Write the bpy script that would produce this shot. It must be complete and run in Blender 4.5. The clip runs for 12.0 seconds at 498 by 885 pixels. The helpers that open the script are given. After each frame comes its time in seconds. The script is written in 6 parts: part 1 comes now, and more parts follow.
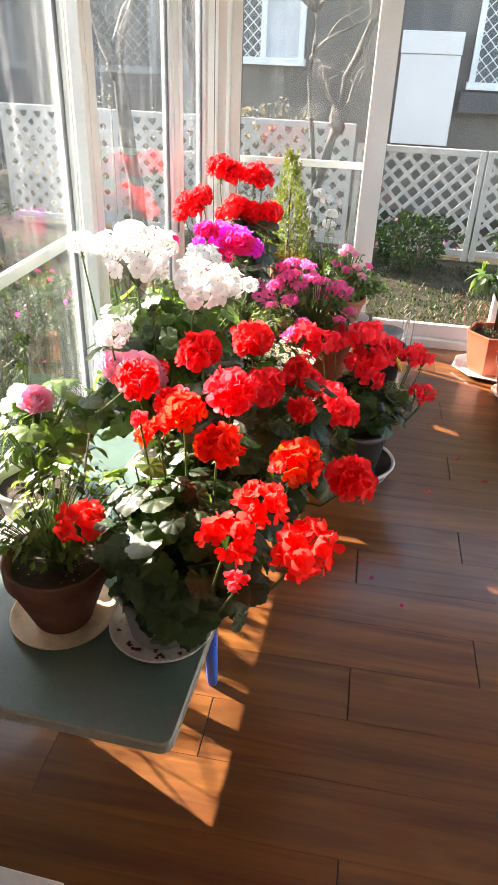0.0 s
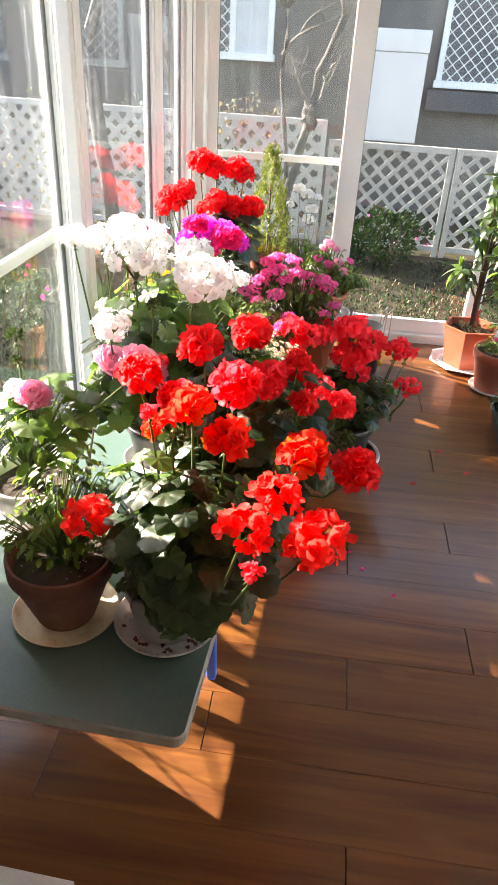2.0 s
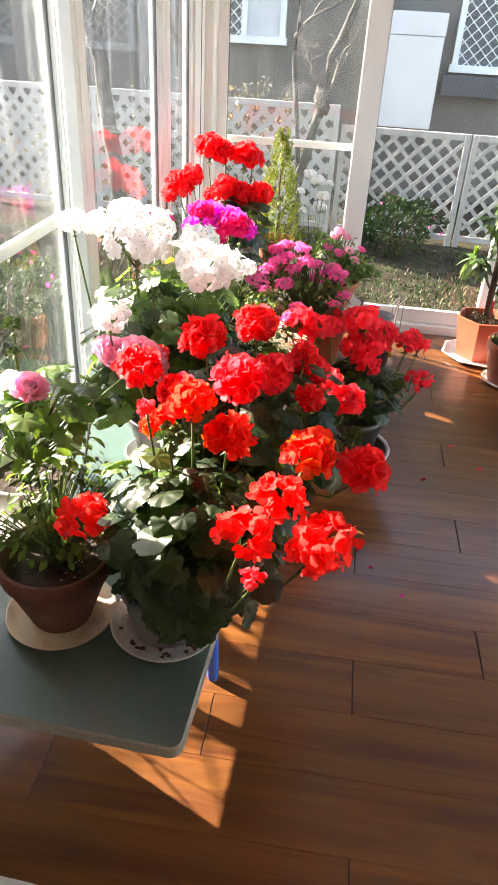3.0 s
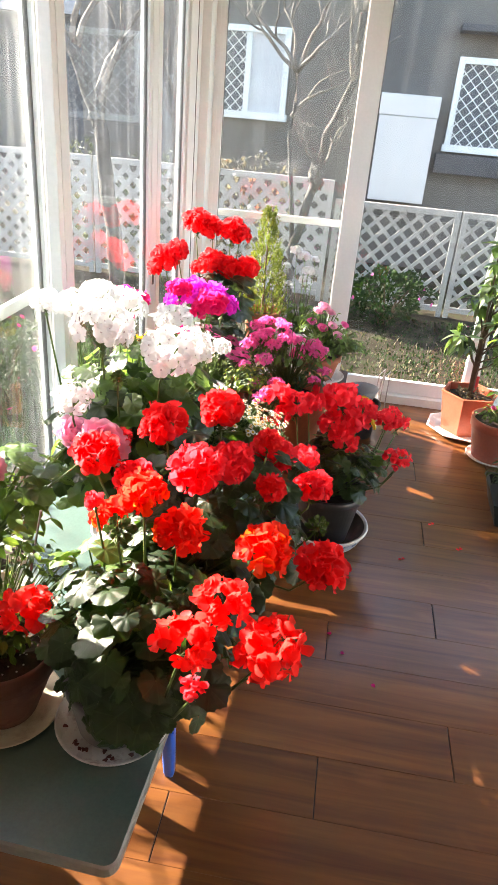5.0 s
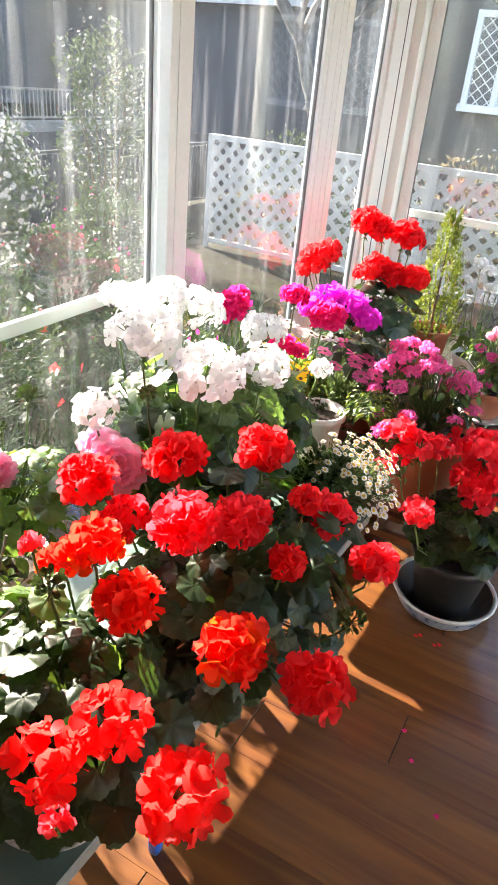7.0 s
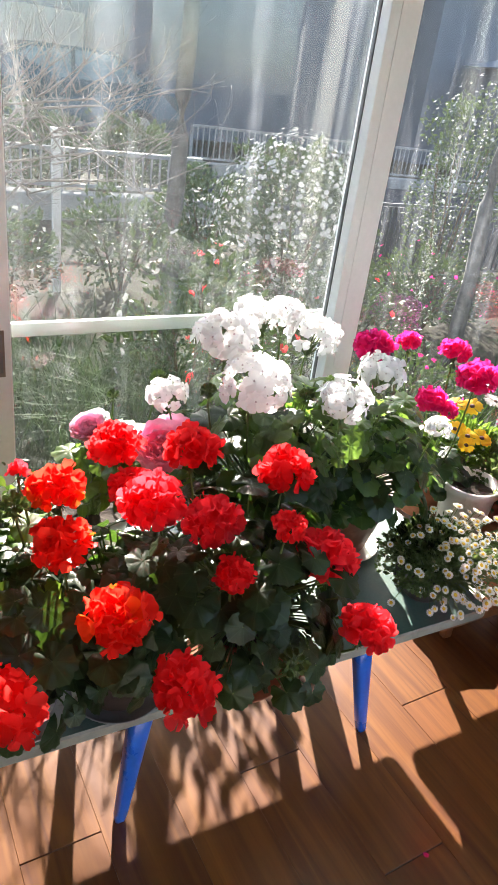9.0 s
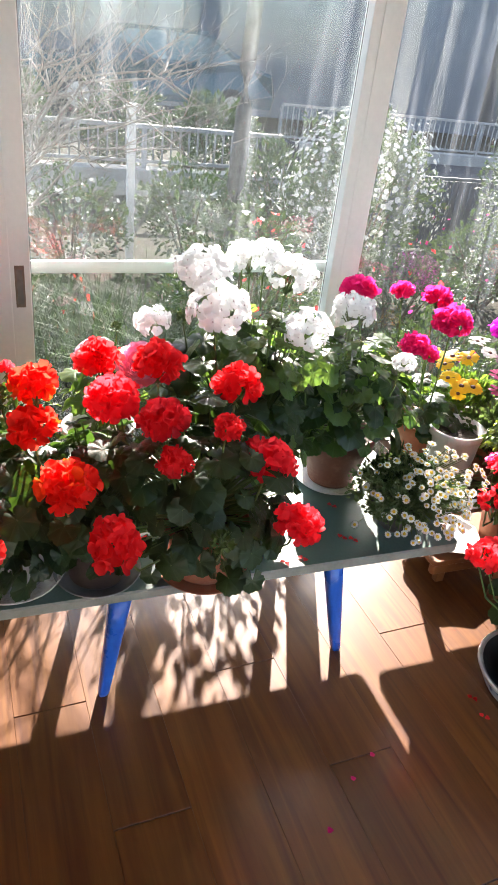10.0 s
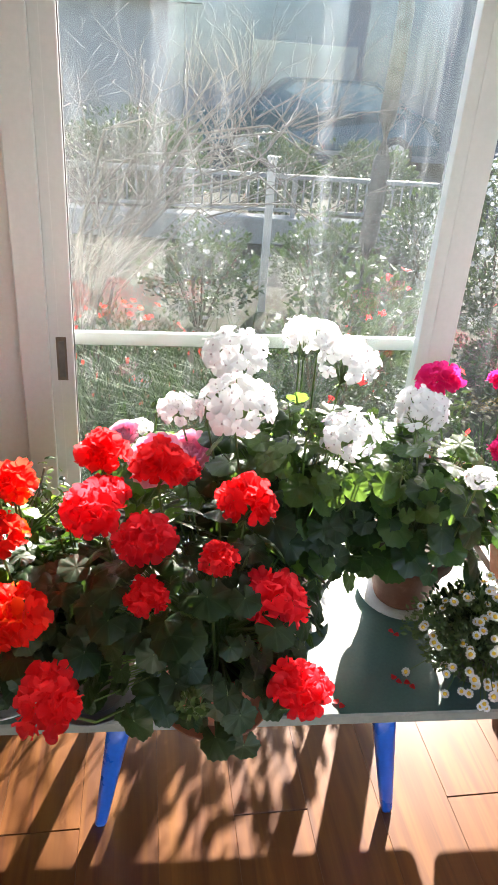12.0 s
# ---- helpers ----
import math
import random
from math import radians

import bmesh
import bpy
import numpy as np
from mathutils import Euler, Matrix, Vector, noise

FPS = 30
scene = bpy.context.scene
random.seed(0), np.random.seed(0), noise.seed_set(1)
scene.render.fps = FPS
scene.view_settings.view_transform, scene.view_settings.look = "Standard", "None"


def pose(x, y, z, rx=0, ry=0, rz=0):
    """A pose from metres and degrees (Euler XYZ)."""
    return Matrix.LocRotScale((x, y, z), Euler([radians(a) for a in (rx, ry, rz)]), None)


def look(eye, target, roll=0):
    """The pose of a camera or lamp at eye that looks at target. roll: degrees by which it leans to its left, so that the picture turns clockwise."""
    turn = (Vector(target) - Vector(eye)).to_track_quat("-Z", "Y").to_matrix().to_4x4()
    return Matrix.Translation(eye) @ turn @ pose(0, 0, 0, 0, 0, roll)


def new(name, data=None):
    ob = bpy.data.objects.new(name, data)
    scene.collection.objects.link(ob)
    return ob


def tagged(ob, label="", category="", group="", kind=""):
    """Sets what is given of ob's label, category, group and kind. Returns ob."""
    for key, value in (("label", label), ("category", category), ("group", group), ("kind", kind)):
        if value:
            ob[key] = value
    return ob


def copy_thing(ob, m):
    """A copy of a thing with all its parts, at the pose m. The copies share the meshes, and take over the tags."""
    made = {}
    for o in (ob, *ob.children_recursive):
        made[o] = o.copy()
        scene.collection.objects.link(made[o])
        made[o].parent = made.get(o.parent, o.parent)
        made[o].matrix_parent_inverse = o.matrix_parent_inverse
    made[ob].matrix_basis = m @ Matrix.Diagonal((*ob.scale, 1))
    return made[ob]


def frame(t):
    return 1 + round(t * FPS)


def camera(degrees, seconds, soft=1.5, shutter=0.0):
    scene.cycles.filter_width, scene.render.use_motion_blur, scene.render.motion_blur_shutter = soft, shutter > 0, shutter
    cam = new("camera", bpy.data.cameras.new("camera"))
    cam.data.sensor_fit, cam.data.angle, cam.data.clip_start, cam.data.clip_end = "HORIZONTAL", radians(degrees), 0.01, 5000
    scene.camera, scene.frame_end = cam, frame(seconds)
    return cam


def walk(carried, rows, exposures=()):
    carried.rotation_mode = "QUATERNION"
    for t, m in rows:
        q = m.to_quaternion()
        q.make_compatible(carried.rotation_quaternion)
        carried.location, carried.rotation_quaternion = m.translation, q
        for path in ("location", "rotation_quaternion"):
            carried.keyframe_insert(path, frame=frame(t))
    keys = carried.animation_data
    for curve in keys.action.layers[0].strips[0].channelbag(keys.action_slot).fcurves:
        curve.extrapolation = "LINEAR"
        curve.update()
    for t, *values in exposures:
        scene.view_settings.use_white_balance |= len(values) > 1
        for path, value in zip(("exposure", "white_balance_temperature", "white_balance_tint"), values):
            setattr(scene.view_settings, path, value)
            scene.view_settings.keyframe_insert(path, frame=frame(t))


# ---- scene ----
cam = camera(40.3, 12.0)

PATH = [
    (0, (0.659, 0.364, 1.455), (0.322, 2.057, 0.445), 2.4),
    (0.5, (0.604, 0.325, 1.452), (0.271, 2.038, 0.475), 2.5),
    (1, (0.585, 0.325, 1.452), (0.329, 2.069, 0.505), 3.5),
    (1.5, (0.578, 0.324, 1.46), (0.315, 2.034, 0.458), 3.5),
    (2, (0.583, 0.343, 1.446), (0.345, 2.05, 0.432), 3.4),
    (2.5, (0.591, 0.354, 1.448), (0.352, 2.063, 0.438), 3.1),
    (2.7, (0.581, 0.367, 1.429), (0.338, 2.056, 0.386), 3.3),
    (4.3, (0.653, 0.585, 1.436), (0.304, 2.3, 0.467), 1.9),
    (4.5, (0.663, 0.534, 1.464), (0.433, 2.309, 0.573), 2.6),
    (4.6, (0.67, 0.508, 1.472), (0.5, 2.3, 0.602), 2.9),
    (5, (0.647, 0.477, 1.48), (0.368, 2.24, 0.578), 5.0),
    (5.5, (0.639, 0.501, 1.484), (0.203, 2.253, 0.624), 3.6),
    (6, (0.748, 0.612, 1.481), (0.278, 2.36, 0.63), 4.0),
    (6.5, (0.801, 0.759, 1.45), (0.127, 2.413, 0.549), 5.5),
    (7, (0.858, 0.871, 1.456), (0.011, 2.41, 0.499), 5.5),
    (7.2, (0.889, 0.907, 1.455), (-0.055, 2.372, 0.474), 5.7),
    (8.8, (1.202, 1.182, 1.453), (-0.226, 2.248, 0.546), 10.7),
    (9, (1.247, 1.219, 1.457), (-0.284, 2.123, 0.54), 8.0),
    (9.5, (1.442, 1.327, 1.447), (-0.183, 2.018, 0.509), 7.3),
    (10, (1.547, 1.376, 1.443), (-0.063, 2.039, 0.459), 6.9),
    (10.5, (1.575, 1.412, 1.448), (-0.065, 2.048, 0.495), 5.3),
    (11, (1.529, 1.507, 1.449), (-0.142, 2.118, 0.536), 6.4),
    (11.5, (1.425, 1.604, 1.462), (-0.283, 2.019, 0.508), 5.2),
    (12, (1.325, 1.691, 1.473), (-0.435, 1.924, 0.552), 4.4),
]
walk(cam, [(t, look(eye, target, roll)) for t, eye, target, roll in PATH], [(0.0, 3.24, 7300, 18), (2.7, 3.25, 7300, 18), (4.5, 3.35, 7200, 18), (5.5, 3.28, 7100, 18), (7.2, 3.22, 6900, 17), (9.0, 2.82, 6600, 16), (9.5, 3.3, 6250, 16), (10.0, 2.98, 6550, 16), (10.5, 2.62, 6800, 16), (11.2, 2.65, 6800, 16), (11.6, 2.6, 6800, 16), (12.0, 2.98, 6550, 14)])

# ---------- world, sun, exposure ----------
SUN_EL, SUN_AZ = 25.7, 158.5      # elevation; azimuth of the sun counted from +x towards +y
world = bpy.data.worlds.new("world")
scene.world = world
world.use_nodes = True
wn = world.node_tree
sky = wn.nodes.new("ShaderNodeTexSky")
sky.sky_type, sky.sun_disc = "NISHITA", False
sky.sun_elevation, sky.sun_rotation = radians(SUN_EL), radians(90 - SUN_AZ)
sky.air_density, sky.dust_density = 1.0, 1.5
wn.nodes["Background"].inputs["Strength"].default_value = 0.115
wn.links.new(sky.outputs[0], wn.nodes["Background"].inputs["Color"])
sun_data = bpy.data.lights.new("sun", "SUN")
sun_data.energy, sun_data.angle, sun_data.color = 3.7, radians(0.55), (1.0, 0.93, 0.82)
sun = new("sun", sun_data)
se, sa = radians(SUN_EL), radians(SUN_AZ)
sun_from = Vector((math.cos(se) * math.cos(sa), math.cos(se) * math.sin(sa), math.sin(se)))
sun.matrix_world = look(sun_from * 30, (0, 0, 0))

# ---------- materials ----------
def ramp(nt, src, stops):
    r = nt.nodes.new("ShaderNodeValToRGB")
    e = r.color_ramp.elements
    while len(e) < len(stops):
        e.new(0.5)
    for k, (p, c) in enumerate(stops):
        e[k].position, e[k].color = p, (*c, 1)
    nt.links.new(src, r.inputs[0])
    return r.outputs[0]


def noise_tex(nt, scale, detail=4, rough=0.55, vec=None, stretch=None, distort=0.0):
    n = nt.nodes.new("ShaderNodeTexNoise")
    n.inputs["Scale"].default_value, n.inputs["Detail"].default_value = scale, detail
    n.inputs["Roughness"].default_value, n.inputs["Distortion"].default_value = rough, distort
    if vec is None:
        vec = nt.nodes.new("ShaderNodeTexCoord").outputs["Object"]
    if stretch:
        m = nt.nodes.new("ShaderNodeMapping")
        m.inputs["Scale"].default_value = stretch
        nt.links.new(vec, m.inputs[0])
        vec = m.outputs[0]
    nt.links.new(vec, n.inputs["Vector"])
    return n.outputs["Fac"]


def mixc(nt, fac, a, b, mode="MIX"):
    m = nt.nodes.new("ShaderNodeMix")
    m.data_type, m.blend_type = "RGBA", mode
    for k, v in ((0, fac), (6, a), (7, b)):
        if hasattr(v, "node"):
            nt.links.new(v, m.inputs[k])
        elif k:
            m.inputs[k].default_value = (*v, 1)
        else:
            m.inputs[0].default_value = v
    return m.outputs[2]


def base_mat(name, rough=0.5, metal=0.0, spec=0.5):
    m = bpy.data.materials.new(name)
    m.use_nodes = True
    b = m.node_tree.nodes["Principled BSDF"]
    b.inputs["Roughness"].default_value, b.inputs["Metallic"].default_value = rough, metal
    b.inputs["Specular IOR Level"].default_value = spec
    return m, m.node_tree, b


def bump(nt, b, height, strength=0.2, dist=0.002):
    n = nt.nodes.new("ShaderNodeBump")
    n.inputs["Strength"].default_value, n.inputs["Distance"].default_value = strength, dist
    nt.links.new(height, n.inputs["Height"])
    nt.links.new(n.outputs[0], b.inputs["Normal"])


def worn(name, c1, c2, scale=6, rough=0.5, metal=0.0, fine=80, bstr=0.15, rvar=0.15, spec=0.5, dirt=None):
    """Two colours in soft patches, a fine grain, optional dirt, and small relief."""
    m, nt, b = base_mat(name, rough, metal, spec)
    big, small = noise_tex(nt, scale, 5), noise_tex(nt, fine, 3)
    col = ramp(nt, big, [(0.3, c1), (0.7, c2)])
    col = mixc(nt, 0.16, col, ramp(nt, small, [(0.3, (0.25,) * 3), (0.7, (0.75,) * 3)]), "OVERLAY")
    if dirt:
        col = mixc(nt, ramp(nt, noise_tex(nt, scale * 2.3, 6, 0.7), [(0.52, (0, 0, 0)), (0.72, (0.8,) * 3)]), col, dirt)
    nt.links.new(col, b.inputs["Base Color"])
    r = nt.nodes.new("ShaderNodeMapRange")
    r.inputs[3].default_value, r.inputs[4].default_value = max(0.03, rough - rvar), min(1, rough + rvar)
    nt.links.new(big, r.inputs[0])
    nt.links.new(r.outputs[0], b.inputs["Roughness"])
    bump(nt, b, small, bstr)
    return m


def leafy(name, c1, c2, trans=0.35, tcol=None, rough=0.42, scale=30, vein=0.0, island=False, spec=0.5):
    """A thin leaf or petal: glossy skin over a body that lets light through."""
    m, nt, b = base_mat(name, rough, 0, spec)
    if island:
        rnd = nt.nodes.new("ShaderNodeNewGeometry").outputs["Random Per Island"]
    else:
        rnd = nt.nodes.new("ShaderNodeObjectInfo").outputs["Random"]
    grain = noise_tex(nt, scale, 4)
    add = nt.nodes.new("ShaderNodeMath")
    add.operation = "MULTIPLY_ADD"
    add.inputs[1].default_value = 0.55
    nt.links.new(rnd, add.inputs[0])
    mul = nt.nodes.new("ShaderNodeMath")
    mul.operation, mul.inputs[1].default_value = "MULTIPLY", 0.45
    nt.links.new(grain, mul.inputs[0])
    nt.links.new(mul.outputs[0], add.inputs[2])
    col = ramp(nt, add.outputs[0], [(0.15, c1), (0.85, c2)])
    if vein:
        sep = nt.nodes.new("ShaderNodeSeparateXYZ")
        nt.links.new(nt.nodes.new("ShaderNodeTexCoord").outputs["Object"], sep.inputs[0])
        ang = nt.nodes.new("ShaderNodeMath")
        ang.operation = "ARCTAN2"
        nt.links.new(sep.outputs[0], ang.inputs[0])
        nt.links.new(sep.outputs[1], ang.inputs[1])
        rib = nt.nodes.new("ShaderNodeMath")
        rib.operation, rib.inputs[1].default_value = "MULTIPLY", 7.0
        nt.links.new(ang.outputs[0], rib.inputs[0])
        cos = nt.nodes.new("ShaderNodeMath")
        cos.operation = "COSINE"
        nt.links.new(rib.outputs[0], cos.inputs[0])
        line = ramp(nt, cos.outputs[0], [(0.90, (0, 0, 0)), (0.99, (0.5 * vein,) * 3)])
        pale = tuple(min(1, 2.2 * v + 0.02) for v in c2)
        far = nt.nodes.new("ShaderNodeVectorMath")
        far.operation = "LENGTH"
        nt.links.new(nt.nodes.new("ShaderNodeTexCoord").outputs["Object"], far.inputs[0])
        zone = ramp(nt, far.outputs["Value"], [(0.35, (0, 0, 0)), (0.5, (0.35 * vein,) * 3), (0.7, (0.35 * vein,) * 3), (0.82, (0, 0, 0))])
        col = mixc(nt, zone, col, tuple(v * 0.45 for v in c1))
        col = mixc(nt, line, col, pale)
    nt.links.new(col, b.inputs["Base Color"])
    bump(nt, b, grain, 0.25, 0.001)
    t = nt.nodes.new("ShaderNodeBsdfTranslucent")
    if tcol:
        t.inputs[0].default_value = (*tcol, 1)
    else:
        nt.links.new(col, t.inputs[0])
    mix = nt.nodes.new("ShaderNodeMixShader")
    mix.inputs[0].default_value = trans
    nt.links.new(b.outputs[0], mix.inputs[1])
    nt.links.new(t.outputs[0], mix.inputs[2])
    nt.links.new(mix.outputs[0], nt.nodes["Material Output"].inputs[0])
    return m


def floor_material():
    m, nt, b = base_mat("floor_wood", 0.32)
    geo = nt.nodes.new("ShaderNodeTexCoord").outputs["Object"]
    info = nt.nodes.new("ShaderNodeObjectInfo").outputs["Random"]
    sh = nt.nodes.new("ShaderNodeVectorMath")
    sh.operation = "MULTIPLY_ADD"
    sh.inputs[1].default_value = (1, 1, 1)
    comb = nt.nodes.new("ShaderNodeCombineXYZ")
    k = nt.nodes.new("ShaderNodeMath")
    k.operation, k.inputs[1].default_value = "MULTIPLY", 37.0
    nt.links.new(info, k.inputs[0])
    for n in (0, 1, 2):
        nt.links.new(k.outputs[0], comb.inputs[n])
    nt.links.new(geo, sh.inputs[0])
    nt.links.new(comb.outputs[0], sh.inputs[2])
    v = sh.outputs[0]
    grain = noise_tex(nt, 5, 6, 0.55, v, (0.30, 5, 1), 0.8)
    streak = noise_tex(nt, 9, 4, 0.6, v, (0.16, 4, 1), 0.9)
    knots = noise_tex(nt, 3.2, 3, 0.5, v, (0.6, 2.2, 1), 1.2)
    col = ramp(nt, grain, [(0.25, (0.088, 0.0265, 0.0085)), (0.5, (0.152, 0.054, 0.0125)), (0.75, (0.225, 0.090, 0.018))])
    col = mixc(nt, ramp(nt, streak, [(0.54, (0, 0, 0)), (0.74, (0.45,) * 3)]), col, (0.055, 0.015, 0.008))
    col = mixc(nt, ramp(nt, knots, [(0.60, (0, 0, 0)), (0.75, (0.5,) * 3)]), col, (0.25, 0.108, 0.028))
    tone = ramp(nt, info, [(0.0, (0.42, 0.42, 0.42)), (1.0, (0.58, 0.57, 0.56))])
    col = mixc(nt, 0.6, col, tone, "OVERLAY")
    nt.links.new(col, b.inputs["Base Color"])
    b.inputs["Specular IOR Level"].default_value = 0.3
    b.inputs["Coat Weight"].default_value, b.inputs["Coat Roughness"].default_value = 0.75, 0.20
    b.inputs["Coat IOR"].default_value = 1.52
    r = nt.nodes.new("ShaderNodeMapRange")
    r.inputs[3].default_value, r.inputs[4].default_value = 0.34, 0.50
    nt.links.new(noise_tex(nt, 5, 5, 0.6, v), r.inputs[0])
    nt.links.new(r.outputs[0], b.inputs["Roughness"])
    bump(nt, b, grain, 0.12, 0.0015)
    return m


def glass_material(name, dust=0.10, streaks=0.12, tint=(0.93, 0.96, 0.95)):
    """A dusty pane: clear, a mirror-like gloss, and dust that scatters the sunlight."""
    m = bpy.data.materials.new(name)
    m.use_nodes = True
    nt = m.node_tree
    nt.nodes.remove(nt.nodes["Principled BSDF"])
    clear, gloss = nt.nodes.new("ShaderNodeBsdfTransparent"), nt.nodes.new("ShaderNodeBsdfGlossy")
    clear.inputs[0].default_value = (*tint, 1)
    gloss.inputs["Roughness"].default_value = 0.02
    face = nt.nodes.new("ShaderNodeLayerWeight")
    face.inputs[0].default_value = 0.5
    steep = nt.nodes.new("ShaderNodeMath")
    steep.operation, steep.inputs[1].default_value = "POWER", 5.0
    nt.links.new(face.outputs["Facing"], steep.inputs[0])
    fres = nt.nodes.new("ShaderNodeMath")
    fres.operation, fres.inputs[1].default_value, fres.inputs[2].default_value = "MULTIPLY_ADD", 0.85, 0.035
    nt.links.new(steep.outputs[0], fres.inputs[0])
    mg = nt.nodes.new("ShaderNodeMixShader")
    nt.links.new(fres.outputs[0], mg.inputs[0])
    nt.links.new(clear.outputs[0], mg.inputs[1])
    nt.links.new(gloss.outputs[0], mg.inputs[2])
    film = nt.nodes.new("ShaderNodeBsdfTranslucent")
    film.inputs[0].default_value = (0.84, 0.92, 1.0, 1)
    pos = nt.nodes.new("ShaderNodeTexCoord").outputs["Object"]
    soft = noise_tex(nt, 2.2, 4, 0.6, pos)
    runs = noise_tex(nt, 16, 4, 0.65, pos, (1, 1, 0.09), 0.3)
    spots = noise_tex(nt, 55, 2, 0.5, pos)
    a = ramp(nt, soft, [(0.3, (dust * 0.5,) * 3), (0.75, (dust * 1.6,) * 3)])
    c = ramp(nt, runs, [(0.5, (0, 0, 0)), (0.75, (streaks,) * 3)])
    d = ramp(nt, spots, [(0.70, (0, 0, 0)), (0.78, (0.012,) * 3)])
    s = mixc(nt, 1.0, mixc(nt, 1.0, a, c, "ADD"), d, "ADD")
    # film cut to 30 % below a height of 0.80, full from 0.98 up
    height = nt.nodes.new("ShaderNodeSeparateXYZ")
    nt.links.new(pos, height.inputs[0])
    s = mixc(nt, 1.0, s, ramp(nt, height.outputs[2], [(0.80, (0.30,) * 3), (0.98, (1, 1, 1))]), "MULTIPLY")
    mf = nt.nodes.new("ShaderNodeMixShader")
    nt.links.new(s, mf.inputs[0])
    nt.links.new(mg.outputs[0], mf.inputs[1])
    nt.links.new(film.outputs[0], mf.inputs[2])
    nt.links.new(mf.outputs[0], nt.nodes["Material Output"].inputs[0])
    return m


def mesh_material():
    """Insect gauze, far too fine to see thread by thread."""
    m = bpy.data.materials.new("insect_gauze")
    m.use_nodes = True
    nt = m.node_tree
    b = nt.nodes["Principled BSDF"]
    b.inputs["Base Color"].default_value = (0.30, 0.31, 0.30, 1)
    b.inputs["Roughness"].default_value = 0.5
    clear = nt.nodes.new("ShaderNodeBsdfTransparent")
    mix = nt.nodes.new("ShaderNodeMixShader")
    f = ramp(nt, noise_tex(nt, 3, 4), [(0.3, (0.07,) * 3), (0.7, (0.13,) * 3)])
    nt.links.new(f, mix.inputs[0])
    nt.links.new(clear.outputs[0], mix.inputs[1])
    nt.links.new(b.outputs[0], mix.inputs[2])
    nt.links.new(mix.outputs[0], nt.nodes["Material Output"].inputs[0])
    return m


M_FLOOR = floor_material()
M_JOINT = worn("floor_joint", (0.012, 0.006, 0.004), (0.02, 0.01, 0.007), 20, 0.8)
M_FRAME = worn("white_sash", (0.73, 0.765, 0.755), (0.78, 0.81, 0.80), 3, 0.35, bstr=0.05)
M_WALL = worn("white_wall", (0.72, 0.70, 0.66), (0.78, 0.76, 0.72), 2, 0.75, bstr=0.2)
M_CEIL = worn("ceiling_board", (0.70, 0.68, 0.64), (0.76, 0.74, 0.70), 2, 0.8)
M_GASKET = worn("grey_gasket", (0.11, 0.11, 0.105), (0.16, 0.16, 0.15), 20, 0.6)
M_GLASS = glass_material("dusty_glass", 0.004, 0.010)
M_GLASS_SUN = glass_material("dusty_glass_sunny", 0.0055, 0.034)
M_GAUZE = mesh_material()
M_TABLE = worn("sage_table_top", (0.076, 0.142, 0.122), (0.104, 0.172, 0.150), 4, 0.36, fine=160, bstr=0.08, dirt=(0.135, 0.165, 0.145))
M_TABLE_EDGE = worn("table_edge", (0.22, 0.225, 0.195), (0.29, 0.285, 0.25), 12, 0.5)
M_BLUE = worn("blue_leg_paint", (0.012, 0.10, 0.52), (0.02, 0.14, 0.62), 9, 0.3, bstr=0.05)
M_TERRA = worn("terracotta", (0.30, 0.095, 0.045), (0.42, 0.155, 0.08), 9, 0.75, bstr=0.3, dirt=(0.36, 0.20, 0.13))
M_TERRA_DARK = worn("dark_terracotta", (0.10, 0.034, 0.022), (0.15, 0.055, 0.032), 9, 0.7, bstr=0.3, dirt=(0.22, 0.12, 0.08))
M_PLAST_TERRA = worn("terracotta_plastic", (0.36, 0.085, 0.045), (0.44, 0.12, 0.065), 5, 0.42, bstr=0.06)
M_ORANGE_CLAY = worn("orange_clay", (0.44, 0.125, 0.058), (0.54, 0.175, 0.085), 8, 0.7, bstr=0.2)
M_CREAM = worn("cream_glaze", (0.62, 0.52, 0.38), (0.72, 0.64, 0.50), 9, 0.35, dirt=(0.38, 0.26, 0.15))
M_WHITEPOT = worn("white_glaze", (0.70, 0.69, 0.66), (0.78, 0.77, 0.74), 6, 0.28, bstr=0.05, dirt=(0.52, 0.48, 0.42))
M_GREYPOT = worn("grey_plastic_pot", (0.20, 0.20, 0.20), (0.27, 0.265, 0.26), 6, 0.45)
M_BLACKPOT = worn("black_plastic_pot", (0.020, 0.021, 0.021), (0.04, 0.04, 0.04), 8, 0.42, bstr=0.08, dirt=(0.10, 0.085, 0.07))
M_DARKGREEN = worn("dark_green_plastic", (0.012, 0.018, 0.017), (0.02, 0.028, 0.026), 8, 0.4)
M_SOIL = worn("potting_soil", (0.018, 0.012, 0.008), (0.06, 0.042, 0.03), 40, 0.95, fine=220, bstr=0.9)
M_WOOD = worn("stained_wood", (0.17, 0.062, 0.020), (0.28, 0.11, 0.038), 10, 0.45, fine=60, bstr=0.2)
M_WOOD_DARK = worn("dark_wood", (0.06, 0.028, 0.014), (0.11, 0.05, 0.026), 10, 0.5, fine=60, bstr=0.2)
M_BLUEBAND = worn("blue_glaze", (0.12, 0.20, 0.34), (0.50, 0.55, 0.60), 28, 0.3, fine=60, bstr=0.03)
M_STEM = leafy("green_stem", (0.075, 0.13, 0.03), (0.13, 0.22, 0.05), 0.12, None, 0.5)
M_STEM_BROWN = worn("woody_stem", (0.07, 0.045, 0.028), (0.13, 0.085, 0.05), 30, 0.8, bstr=0.4)
M_LEAF = leafy("geranium_leaf", (0.008, 0.024, 0.010), (0.024, 0.054, 0.018), 0.20, (0.13, 0.28, 0.03), 0.40, 60, vein=0.6, spec=0.42)
